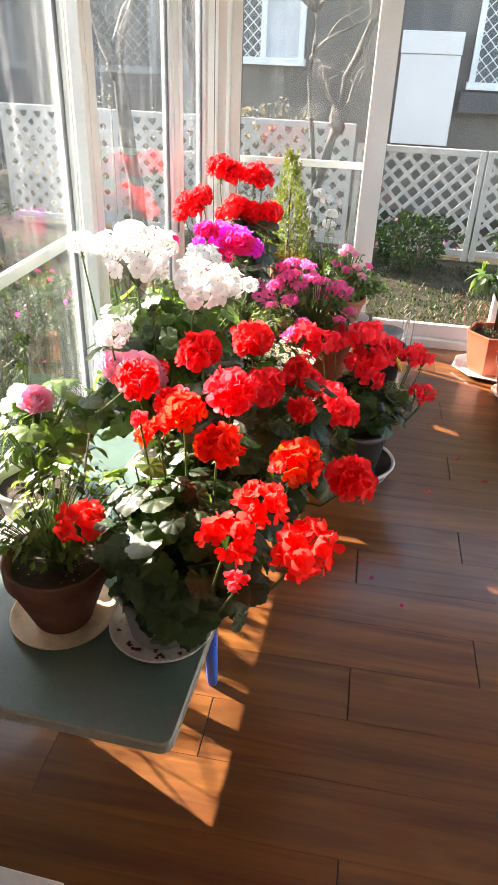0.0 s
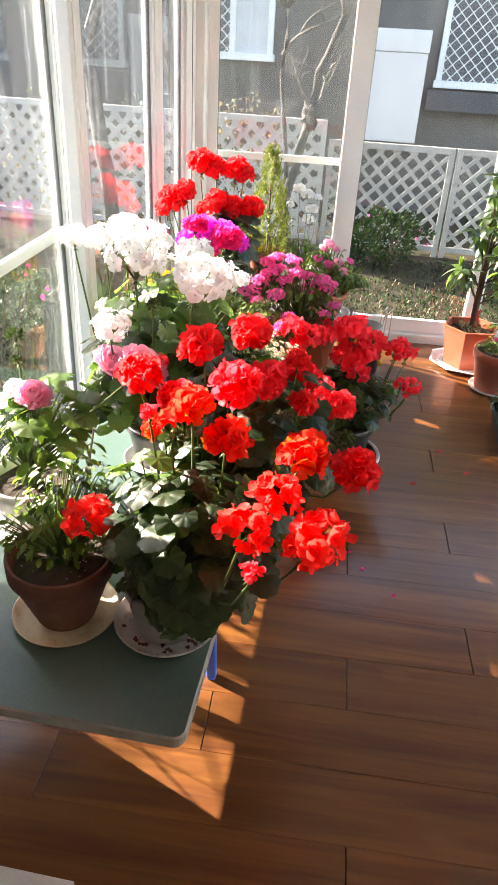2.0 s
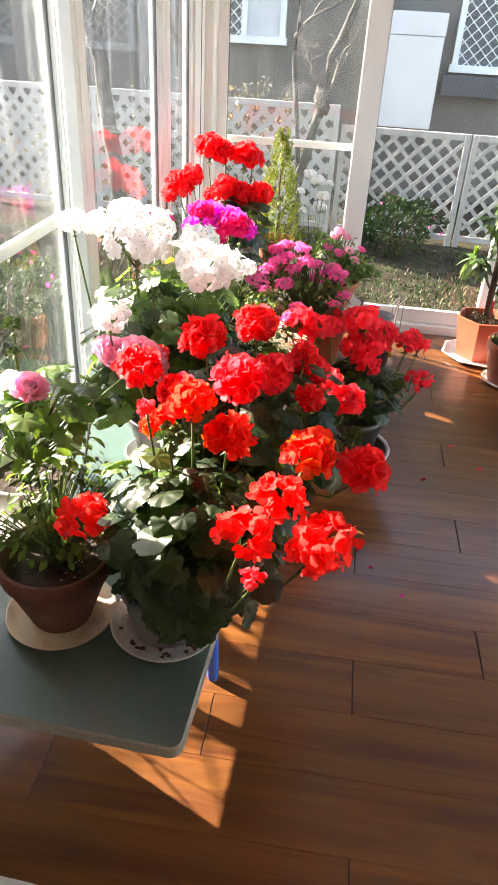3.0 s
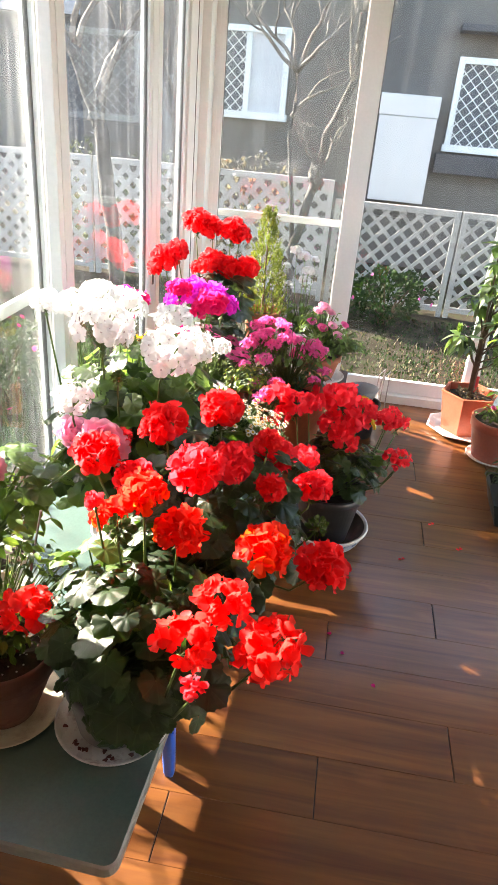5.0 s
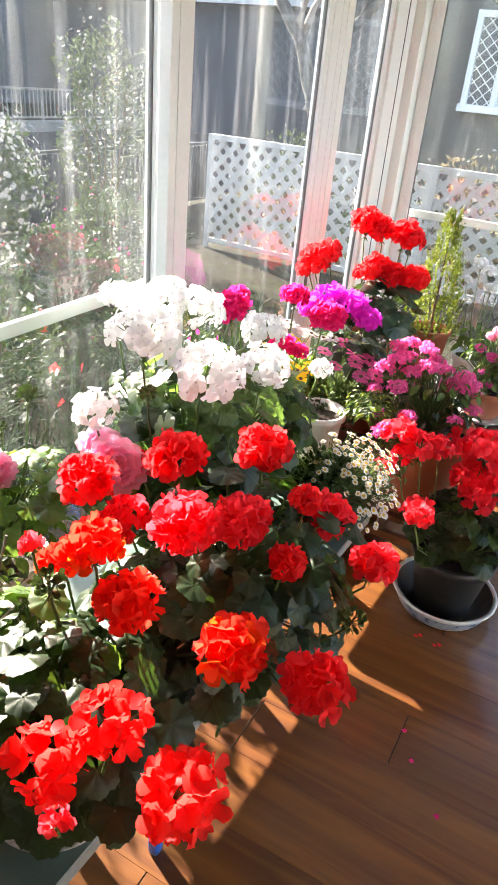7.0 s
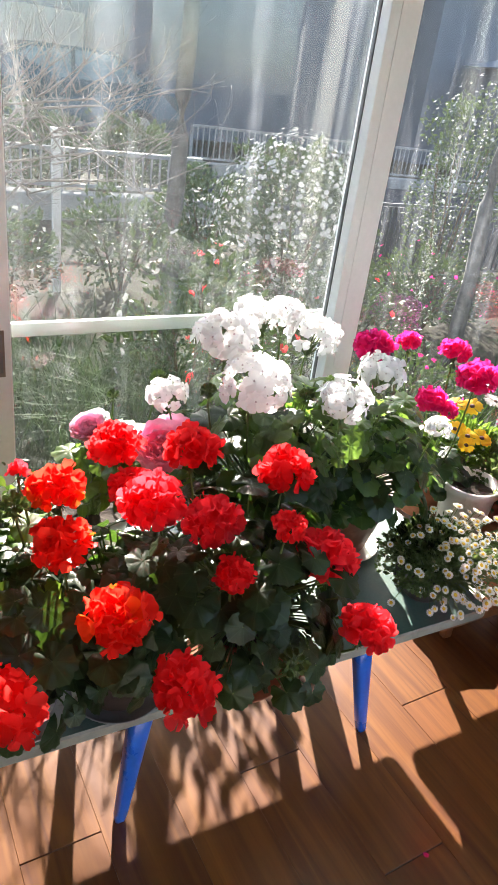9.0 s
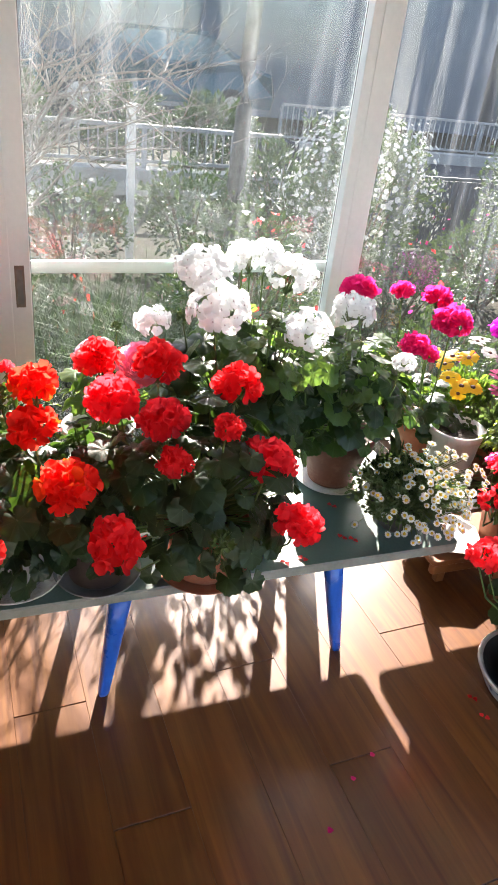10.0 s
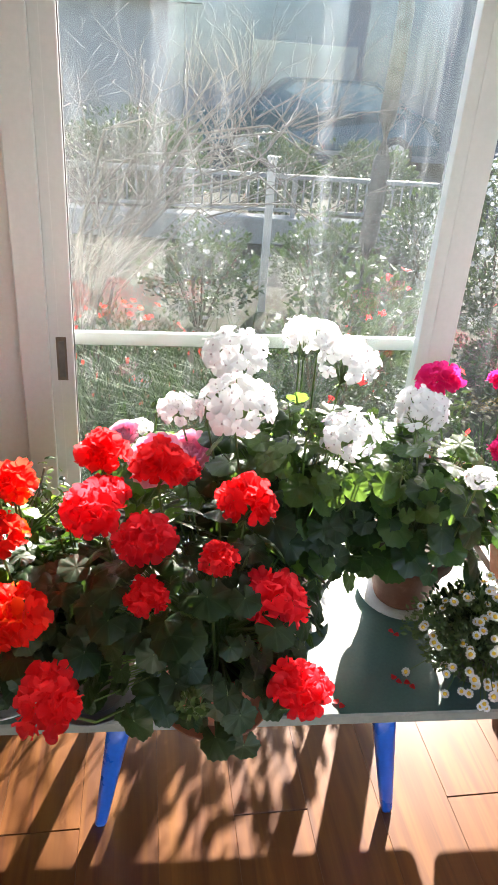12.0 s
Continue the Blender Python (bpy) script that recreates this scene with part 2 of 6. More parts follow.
M_LEAF_LIGHT = leafy("light_leaf", (0.05, 0.115, 0.028), (0.115, 0.21, 0.05), 0.32, (0.28, 0.46, 0.05), 0.40, 60, vein=0.6)
M_LEAF_MID = leafy("mid_green_leaf", (0.022, 0.056, 0.016), (0.055, 0.115, 0.030), 0.34, (0.30, 0.54, 0.07), 0.36, 60, vein=0.5, spec=0.65)
M_LEAF_DARK = leafy("dark_leaf", (0.018, 0.040, 0.022), (0.045, 0.082, 0.042), 0.18, (0.10, 0.18, 0.04), 0.30, 60, vein=0.7)
M_LEAF_GREY = leafy("feathery_leaf", (0.06, 0.10, 0.045), (0.11, 0.16, 0.075), 0.3, (0.22, 0.34, 0.08), 0.55, 60)
M_FRESH = leafy("fresh_yellow_green_leaf", (0.11, 0.20, 0.025), (0.21, 0.31, 0.045), 0.42, (0.45, 0.60, 0.06), 0.42, 60)
M_POTBROWN = worn("dark_brown_plastic", (0.040, 0.028, 0.024), (0.075, 0.054, 0.046), 8, 0.4, bstr=0.06)
M_LIME = leafy("lime_needles", (0.065, 0.105, 0.010), (0.14, 0.19, 0.015), 0.3, (0.24, 0.32, 0.024), 0.5, 60)
M_RED = leafy("red_petal", (0.82, 0.017, 0.030), (0.96, 0.042, 0.055), 0.66, (1.0, 0.058, 0.062), 0.5, 90, island=True, spec=0.25)
M_ORANGE = leafy("orange_red_petal", (0.80, 0.022, 0.018), (0.95, 0.050, 0.030), 0.64, (1.0, 0.065, 0.035), 0.5, 90, island=True, spec=0.25)
M_SCARLET = leafy("scarlet_petal", (0.82, 0.018, 0.022), (0.96, 0.045, 0.040), 0.66, (1.0, 0.060, 0.048), 0.5, 90, island=True, spec=0.25)
M_ORANGE_TIP = leafy("orange_petal", (0.86, 0.06, 0.012), (0.92, 0.11, 0.02), 0.55, (1.0, 0.125, 0.016), 0.5, 90, island=True, spec=0.25)
M_CRIMSON = leafy("crimson_petal", (0.86, 0.020, 0.042), (0.97, 0.054, 0.080), 0.68, (1.0, 0.066, 0.088), 0.5, 90, island=True, spec=0.25)
M_WHITE = leafy("white_petal", (0.85, 0.86, 0.87), (0.91, 0.915, 0.92), 0.60, (0.96, 0.97, 0.985), 0.55, 90, island=True, spec=0.2)
M_MAGENTA = leafy("magenta_petal", (0.68, 0.012, 0.18), (0.82, 0.035, 0.26), 0.62, (0.98, 0.05, 0.32), 0.5, 90, island=True, spec=0.25)
M_PURPLE = leafy("purple_petal", (0.66, 0.014, 0.50), (0.78, 0.05, 0.62), 0.62, (0.92, 0.08, 0.80), 0.5, 90, island=True, spec=0.25)
M_PINK = leafy("pink_petal", (0.93, 0.48, 0.64), (0.95, 0.66, 0.77), 0.62, (1.0, 0.50, 0.68), 0.55, 90, island=True, spec=0.2)
M_KAL = leafy("hot_pink_petal", (0.84, 0.09, 0.36), (0.93, 0.32, 0.60), 0.70, (1.0, 0.20, 0.54), 0.5, 90, island=True, spec=0.25)
M_YELLOW = leafy("yellow_petal", (0.78, 0.42, 0.012), (0.85, 0.55, 0.03), 0.4, (0.95, 0.65, 0.03), 0.5, 90, island=True, spec=0.2)
M_CENTRE = worn("flower_centre", (0.72, 0.44, 0.03), (0.84, 0.60, 0.07), 60, 0.8, fine=300, bstr=0.5)
M_EYE_DARK = worn("dark_flower_eye", (0.07, 0.03, 0.02), (0.14, 0.06, 0.03), 60, 0.8, fine=300, bstr=0.5)
M_WHITEBOX = worn("white_plastic", (0.60, 0.60, 0.595), (0.67, 0.67, 0.66), 5, 0.4, bstr=0.04)
M_YELLOWPLAST = worn("yellow_plastic", (0.80, 0.42, 0.015), (0.86, 0.50, 0.03), 6, 0.4, bstr=0.05)
M_METAL = worn("grey_wire", (0.30, 0.30, 0.30), (0.42, 0.42, 0.42), 20, 0.4, 0.9)
M_PULL = worn("bronze_pull", (0.14, 0.12, 0.10), (0.22, 0.19, 0.16), 30, 0.4, 0.6)
M_TAG = worn("red_tag", (0.55, 0.03, 0.03), (0.65, 0.05, 0.05), 6, 0.5)
M_GROUND = worn("garden_soil", (0.022, 0.018, 0.013), (0.055, 0.046, 0.033), 3, 0.95, fine=40, bstr=1.0, spec=0.08, dirt=(0.05, 0.07, 0.025))
M_ROAD = worn("asphalt", (0.032, 0.034, 0.040), (0.046, 0.049, 0.055), 2, 0.95, fine=90, bstr=0.6, spec=0.0)
M_CONC = worn("concrete", (0.20, 0.20, 0.195), (0.28, 0.28, 0.27), 2, 0.85, fine=50, bstr=0.4, dirt=(0.20, 0.19, 0.17))
M_STUCCO = worn("grey_stucco", (0.115, 0.105, 0.095), (0.155, 0.145, 0.13), 2.5, 0.9, fine=35, bstr=0.9, dirt=(0.10, 0.09, 0.08))
M_STUCCO_B = worn("blue_grey_wall", (0.075, 0.09, 0.11), (0.11, 0.125, 0.15), 1.5, 0.85, fine=9, bstr=0.05)
M_SLATE = worn("dark_slate_wall", (0.024, 0.038, 0.052), (0.038, 0.056, 0.074), 1.5, 0.8, fine=9, bstr=0.05)
M_RAIL = worn("grey_railing_paint", (0.20, 0.20, 0.20), (0.29, 0.29, 0.285), 5, 0.6, bstr=0.1)
M_FENCE = worn("white_fence_paint", (0.46, 0.455, 0.44), (0.56, 0.55, 0.53), 5, 0.6, bstr=0.25, dirt=(0.45, 0.43, 0.39))
M_FENCE_GREY = worn("weathered_fence", (0.32, 0.315, 0.30), (0.44, 0.43, 0.41), 6, 0.7, bstr=0.4, dirt=(0.24, 0.23, 0.20))
M_BARK = worn("grey_bark", (0.045, 0.043, 0.042), (0.125, 0.12, 0.115), 16, 0.9, fine=90, bstr=1.0)
M_TWIG = worn("pale_twig", (0.11, 0.095, 0.085), (0.24, 0.22, 0.20), 16, 0.85, bstr=0.4)
M_NAVY = worn("dark_blue_fence_paint", (0.025, 0.032, 0.05), (0.045, 0.055, 0.08), 6, 0.5)
M_ROOF = worn("dark_roof", (0.05, 0.05, 0.055), (0.08, 0.08, 0.085), 4, 0.7)
M_ROOF_PALE = worn("blue_grey_roof", (0.11, 0.13, 0.155), (0.16, 0.185, 0.215), 4, 0.8, spec=0.1)
# house panes: the pale sky reflection is put into their grey-blue colour
M_WINSKY = worn("sky_toned_pane", (0.085, 0.098, 0.11), (0.12, 0.135, 0.15), 2, 0.12, bstr=0.0)
M_CURTAIN = worn("pale_blind", (0.52, 0.54, 0.55), (0.60, 0.62, 0.63), 6, 0.7)
M_CAR = worn("dark_teal_car_paint", (0.02, 0.05, 0.065), (0.03, 0.07, 0.085), 2, 0.2, bstr=0.0, spec=0.6)
M_RUBBER = worn("tyre_rubber", (0.015, 0.015, 0.015), (0.03, 0.03, 0.03), 20, 0.85)
M_SHRUB = leafy("shrub_leaf", (0.014, 0.028, 0.012), (0.038, 0.062, 0.024), 0.16, (0.10, 0.16, 0.03), 0.4, 20, island=True)
M_SHRUB_Y = leafy("young_leaf", (0.018, 0.032, 0.012), (0.048, 0.070, 0.024), 0.15, (0.10, 0.15, 0.03), 0.5, 20, island=True)
M_STRAW = leafy("dry_grass", (0.17, 0.14, 0.08), (0.28, 0.24, 0.14), 0.3, None, 0.7, 20, island=True)
M_GRASS = leafy("strap_leaf", (0.010, 0.028, 0.008), (0.028, 0.060, 0.016), 0.10, (0.07, 0.15, 0.02), 0.62, 20, island=True, spec=0.15)

M_EYE = leafy("lilac_flower_eye", (0.58, 0.51, 0.54), (0.68, 0.60, 0.63), 0.3, None, 0.5, 90)
M_CARGLASS = worn("car_glass", (0.07, 0.13, 0.15), (0.11, 0.18, 0.20), 3, 0.25, 0.0, bstr=0.0)
M_FLORAL = worn("floral_glaze", (0.62, 0.60, 0.57), (0.72, 0.70, 0.67), 14, 0.3, bstr=0.05, dirt=(0.22, 0.10, 0.08))
M_DRIED = worn("dried_petal", (0.08, 0.02, 0.018), (0.16, 0.05, 0.035), 60, 0.8)
M_BLOSSOM = leafy("white_blossom", (0.36, 0.36, 0.35), (0.50, 0.50, 0.48), 0.3, None, 0.6, 20, island=True)

# ---------- mesh helpers ----------
def mesh_of(name, bm, mats, smooth=True):
    me = bpy.data.meshes.new(name)
    bm.to_mesh(me)
    bm.free()
    for m in (mats if isinstance(mats, (list, tuple)) else [mats]):
        me.materials.append(m)
    if smooth:
        me.polygons.foreach_set("use_smooth", [True] * len(me.polygons))
    return me


def part(name, bm, material, parent, label="", m=None, smooth=False):
    """Links a bmesh as one mesh object under a thing or under a part."""
    ob = new(name, mesh_of(name, bm, material, smooth))
    ob.parent = parent
    if m is not None:
        ob.matrix_basis = m
    return tagged(ob, label)


def piece(name, me, parent, m):
    ob = new(name, me)
    ob.parent = parent
    ob.matrix_basis = m
    return ob


def thing(name, label, category, at=(0, 0, 0), group="", kind="", rz=0):
    e = new(name)
    e.empty_display_size = 0.05
    e.matrix_basis = pose(*at, 0, 0, rz)
    return tagged(e, label, category, group, kind)


def box(bm, lo, hi, bev=0.0, mi=0):
    c = [(a + b) / 2 for a, b in zip(lo, hi)]
    s = [b - a for a, b in zip(lo, hi)]
    r = bmesh.ops.create_cube(bm, size=1.0, matrix=Matrix.Translation(c) @ Matrix.Diagonal((*s, 1)))
    fs = {f for v in r["verts"] for f in v.link_faces}
    for f in fs:
        f.material_index = mi
    if bev:
        es = list({e for v in r["verts"] for e in v.link_edges})
        bmesh.ops.bevel(bm, geom=es, offset=bev, segments=2, profile=0.6, affect="EDGES")
    return bm


def boxed(lo, hi, bev=0.0):
    return box(bmesh.new(), lo, hi, bev)


def lathe(bm, prof, n=32, at=(0, 0, 0), mi=0, sides=None):
    """Turn a profile of (radius, height) round the z axis."""
    n = sides or n
    rings = []
    for r, z in prof:
        if r < 1e-5:
            rings.append([bm.verts.new((at[0], at[1], at[2] + z))])
        else:
            rings.append([bm.verts.new((at[0] + r * math.cos(2 * math.pi * k / n), at[1] + r * math.sin(2 * math.pi * k / n), at[2] + z)) for k in range(n)])
    for a, b in zip(rings, rings[1:]):
        for k in range(n):
            j = (k + 1) % n
            vs = [a[k % len(a)], a[j % len(a)], b[j % len(b)], b[k % len(b)]]
            u = []
            for v in vs:
                if v not in u:
                    u.append(v)
            if len(u) > 2:
                bm.faces.new(u).material_index = mi
    return bm


def tube(bm, pts, r0, r1=None, n=5, mi=0):
    """A round stem along a line of points, tapering from r0 to r1."""
    r1 = r0 if r1 is None else r1
    pts = [Vector(p) for p in pts]
    rings = []
    for k, p in enumerate(pts):
        d = (pts[min(k + 1, len(pts) - 1)] - pts[max(k - 1, 0)]).normalized()
        q = d.to_track_quat("Z", "Y")
        r = r0 + (r1 - r0) * k / max(1, len(pts) - 1)
        rings.append([bm.verts.new(p + q @ Vector((r * math.cos(2 * math.pi * a / n), r * math.sin(2 * math.pi * a / n), 0))) for a in range(n)])
    for a, b in zip(rings, rings[1:]):
        for k in range(n):
            bm.faces.new((a[k], a[(k + 1) % n], b[(k + 1) % n], b[k])).material_index = mi
    for ring in (rings[0][::-1], rings[-1]):
        bm.faces.new(ring).material_index = mi
    return bm


def arc(a, b, sag=0.0, n=5, side=(0, 0, 0)):
    """Points from a to b with a bend."""
    a, b, s = Vector(a), Vector(b), Vector(side)
    return [a.lerp(b, k / n) + (Vector((0, 0, sag)) + s) * math.sin(math.pi * k / n) for k in range(n + 1)]


rng = random.Random(7)
# ---------- the sunroom ----------
X0, Y1, X1, Y0, ZC = -0.15, 4.09, 2.60, -1.60, 2.55   # sill edge, far wall, right wall, back wall, ceiling
XW = -0.275                                            # face of the solid left wall
ZH = 2.27                                              # head of the sliding windows
YJ = 1.375                                             # where the left windows begin
# the room stands slightly turned against the table: local axes of the room to the world
PIV = Vector((-0.2, 2.39, 0))
ROOM = Matrix.Translation(PIV) @ Matrix.Rotation(radians(2.3), 4, "Z") @ Matrix.Translation(-PIV)


def structure(name, bm, mat, label, category):
    ob = tagged(new(name, mesh_of(name, bm, mat, False)), label, category, kind="structure")
    ob.matrix_basis = ROOM
    return ob


structure("wall_left", boxed((-0.52, Y0, -0.1), (XW, YJ, ZC)), M_WALL, "plain white wall beside the sliding windows", "wall")
structure("wall_back", boxed((-0.52, Y0 - 0.2, -0.1), (X1 + 0.2, Y0, ZC)), M_WALL, "plain white wall closing the sunroom", "wall")
# right wall, out of view; its opening is added to let in fill light
bm = boxed((X1, Y0, -0.1), (X1 + 0.2, 1.7, ZC))
box(bm, (X1, 1.7, ZH), (X1 + 0.2, Y1 + 0.25, ZC))
box(bm, (X1, 1.7, -0.1), (X1 + 0.2, Y1 + 0.25, 0.05))
box(bm, (X1, Y1, 0.05), (X1 + 0.2, Y1 + 0.25, ZH))
structure("wall_right", bm, M_WALL, "plain white wall with an added window opening", "wall")
structure("ceiling", boxed((-0.52, Y0 - 0.2, ZC), (X1 + 0.2, Y1 + 0.25, ZC + 0.12)), M_CEIL, "white sunroom ceiling", "ceiling")
bm = boxed((-0.52, YJ, ZH), (X0, Y1 + 0.25, ZC))
box(bm, (X0, Y1, ZH), (X1, Y1 + 0.25, ZC))
structure("wall_above_windows", bm, M_WALL, "white wall band above the sliding windows", "wall")

# frame of the left windows: sill with tracks, head, jamb, corner post
XI, XO, XS = -0.246, -0.307, -0.338       # planes of the inner and outer sashes and of the screen
frame_l = tagged(new("window_1"), "white plastic sliding window wall with insect screen", "window", kind="structure")
frame_l.matrix_basis = ROOM
bm = boxed((-0.52, YJ, -0.1), (X0 - 0.003, Y1, 0.035), 0.004)
for x in (XI, XO, XS):
    box(bm, (x - 0.004, YJ + 0.02, 0.035), (x + 0.004, Y1, 0.0385))
part("window_sill", bm, M_FRAME, frame_l)
part("window_head", boxed((-0.52, YJ, ZH - 0.05), (X0 - 0.003, Y1, ZH), 0.004), M_FRAME, frame_l)
bm = boxed((-0.52, YJ + 0.001, 0.036), (-0.268, YJ + 0.03, ZH - 0.051), 0.004)
box(bm, (-0.268, YJ - 0.03, 0.036), (-0.252, YJ + 0.035, ZH - 0.051), 0.003)
part("jamb", bm, M_FRAME, frame_l)
part("corner_post", boxed((-0.310, 3.873, 0.036), (-0.248, Y1, ZH - 0.051), 0.004), M_FRAME, frame_l, "square white corner post")
part("gasket", boxed((-0.2478, 4.000, 0.04), (-0.2455, 4.006, ZH - 0.055)), M_GASKET, frame_l)
bm = boxed((-0.300, 3.274, 0.036), (-0.262, 3.352, ZH - 0.051), 0.004)
box(bm, (-0.262, 3.285, 0.036), (-0.250, 3.335, ZH - 0.051), 0.003)
part("mullion", bm, M_FRAME, frame_l, "white mullion between sliding and fixed windows")
part("gasket", boxed((-0.250, 3.308, 0.04), (-0.2475, 3.313, ZH - 0.055)), M_GASKET, frame_l)


def sash(parent, name, a, b, z0, z1, u, axis, wa, wb, glass, rail=None, thick=0.034, bottom=0.075, top=0.07):
    """A sliding sash. a, b: its span along the wall; wa, wb: its stiles; u: its plane. axis: 'y' for the left wall, 'x' for the far wall."""
    def span(lo_a, hi_a, lo_z, hi_z, t=thick, off=0.0):
        lo_u, hi_u = u - t / 2 + off, u + t / 2 + off
        return ((lo_u, lo_a, lo_z), (hi_u, hi_a, hi_z)) if axis == "y" else ((lo_a, lo_u, lo_z), (hi_a, hi_u, hi_z))
    inner = 1 if axis == "y" else -1
    s = new(name)
    s.parent = parent
    for n, lo, hi in (("stile", a, a + wa), ("stile", b - wb, b)):
        bm = boxed(*span(lo, hi, z0, z1), 0.003)
        mid = lo + (hi - lo) * 0.32
        box(bm, *span(mid, mid + 0.005, z0 + 0.01, z1 - 0.01, 0.004, inner * (thick / 2)))
        part(n, bm, M_FRAME, s)
        edge = hi if n == "stile" and lo == a else lo
        part("gasket", boxed(*span(edge - 0.0025, edge + 0.0025, z0 + bottom, z1 - top, thick * 0.35)), M_GASKET, s)
    part("bottom_rail", boxed(*span(a + wa, b - wb, z0, z0 + bottom, thick * 0.94), 0.003), M_FRAME, s)
    part("top_rail", boxed(*span(a + wa, b - wb, z1 - top, z1, thick * 0.94), 0.003), M_FRAME, s)
    if rail:
        part("middle_rail", boxed(*span(a + wa, b - wb, rail[0], rail[1], thick * 0.8), 0.003), M_FRAME, s)
    p = part("pane", boxed(*span(a + wa - 0.004, b - wb + 0.004, z0 + bottom - 0.004, z1 - top + 0.004, 0.004)), glass, s)
    p.visible_shadow = False
    return s


ZS, ZE = 0.040, ZH - 0.052
s1 = sash(frame_l, "sliding_sash", 1.406, 2.385, ZS, ZE, XO, "y", 0.056, 0.056, M_GLASS_SUN)
s2 = sash(frame_l, "sliding_sash", 2.300, 3.270, ZS, ZE, XI, "y", 0.092, 0.105, M_GLASS_SUN)
sash(frame_l, "fixed_sash", 3.355, 3.870, ZS, ZE, XI - 0.030, "y", 0.095, 0.030, M_GLASS_SUN)
sash(frame_l, "insect_screen", 1.408, 2.405, ZS, ZE, XS, "y", 0.05, 0.030, M_GAUZE, (0.890, 0.923), 0.022, 0.05, 0.05)


def pull(parent, y, z, x):
    """A recessed finger pull; a raised dark plate paints the shade of its hollow."""
    bm = boxed((x, y - 0.012, z - 0.055), (x + 0.003, y + 0.012, z + 0.055), 0.001)
    ob = part("finger_pull", bm, M_PULL, parent, "recessed bronze finger pull")
    part("recess", boxed((x + 0.003, y - 0.007, z - 0.045), (x + 0.0042, y + 0.007, z + 0.045)), M_GASKET, ob)


pull(s1, 1.434, 0.868, XO + 0.017)
pull(s2, 3.235, 0.80, XI + 0.017)

frame_e = tagged(new("window_2"), "white plastic sliding windows facing the lattice fence", "window", kind="structure")
frame_e.matrix_basis = ROOM
bm = boxed((-0.52, Y1 + 0.003, -0.1), (X1, Y1 + 0.25, 0.045), 0.004)
for y in (Y1 + 0.05, Y1 + 0.09, Y1 + 0.13, Y1 + 0.18):
    box(bm, (-0.14, y - 0.004, 0.045), (X1, y + 0.004, 0.062))
part("window_sill", bm, M_FRAME, frame_e)
part("window_head", boxed((-0.52, Y1 + 0.003, ZH - 0.05), (X1, Y1 + 0.25, ZH), 0.004), M_FRAME, frame_e)
bm = boxed((-0.310, Y1 + 0.003, 0.046), (-0.205, Y1 + 0.13, ZH - 0.051), 0.004)
part("corner_jamb", bm, M_FRAME, frame_e)
sash(frame_e, "sliding_sash", -0.200, 0.575, 0.05, ZE, Y1 + 0.10, "x", 0.052, 0.063, M_GLASS)
sash(frame_e, "sliding_sash", 0.515, 1.380, 0.05, ZE, Y1 + 0.055, "x", 0.105, 0.075, M_GLASS)
sash(frame_e, "sliding_sash", 1.310, 2.10, 0.05, ZE, Y1 + 0.10, "x", 0.085, 0.075, M_GLASS)
sash(frame_e, "fixed_sash", 2.03, 2.59, 0.05, ZE, Y1 + 0.055, "x", 0.07, 0.06, M_GLASS)
sash(frame_e, "insect_screen", -0.200, 0.56, 0.05, ZE, Y1 + 0.17, "x", 0.03, 0.05, M_GAUZE, (0.90, 0.935), 0.022, 0.05, 0.05)

# ---------- the green table ----------
def folding_table():
    t = thing("low_table", "low sage green table with splayed blue legs, crowded with flower pots", "table", (0.10, 1.797, 0))
    bm = bmesh.new()
    rings = []
    for z, i in ((0.338, 0.004), (0.341, 0.0), (0.362, 0.0), (0.366, 0.004)):
        ring = []
        for cx, cy, a0 in ((0.268, 0.680, 0), (-0.285, 0.680, 90), (-0.285, -0.677, 180), (0.268, -0.677, 270)):
            for k in range(6):
                a = radians(a0 + 18 * k)
                ring.append(bm.verts.new((cx + (0.025 - i) * math.cos(a), cy + (0.025 - i) * math.sin(a), z)))
        rings.append(ring)
    n = len(rings[0])
    for a, b in zip(rings, rings[1:]):
        for k in range(n):
            bm.faces.new((a[k], a[(k + 1) % n], b[(k + 1) % n], b[k])).material_index = 1
    bm.faces.new(rings[0][::-1]).material_index = 1
    bm.faces.new(rings[-1]).material_index = 0
    part("tabletop", bm, [M_TABLE, M_TABLE_EDGE], t, "sage green laminate top with pale edge")
    bm = boxed((-0.24, -0.30, 0.318), (0.24, -0.24, 0.337), 0.003)
    part("under_rail", bm, M_BLUE, t)
    part("under_rail", boxed((-0.24, 0.33, 0.318), (0.24, 0.39, 0.337), 0.003), M_BLUE, t)
    for x, y, dx, dy in ((0.252, -0.245, -0.03, 0.05), (0.252, 0.413, -0.03, -0.05), (-0.24, -0.225, 0.03, 0.05), (-0.24, 0.413, 0.03, -0.05)):
        bm = bmesh.new()
        foot, top = Vector((x, y, 0)), Vector((x + dx, y + dy, 0.318))
        rings = []
        for p, w, d in ((foot, 0.011, 0.011), (foot.lerp(top, 0.03), 0.013, 0.013), (foot.lerp(top, 0.7), 0.022, 0.018), (top, 0.026, 0.02)):
            rings.append([bm.verts.new(p + Vector((a * d, b * w, 0))) for a, b in ((-1, -.6), (-.6, -1), (.6, -1), (1, -.6), (1, .6), (.6, 1), (-.6, 1), (-1, .6))])
        for a, b in zip(rings, rings[1:]):
            for k in range(8):
                bm.faces.new((a[k], a[(k + 1) % 8], b[(k + 1) % 8], b[k]))
        bm.faces.new(rings[0][::-1]), bm.faces.new(rings[-1])
        part("leg", bm, M_BLUE, t, "blue tapered leg", smooth=True)
    return t


folding_table()


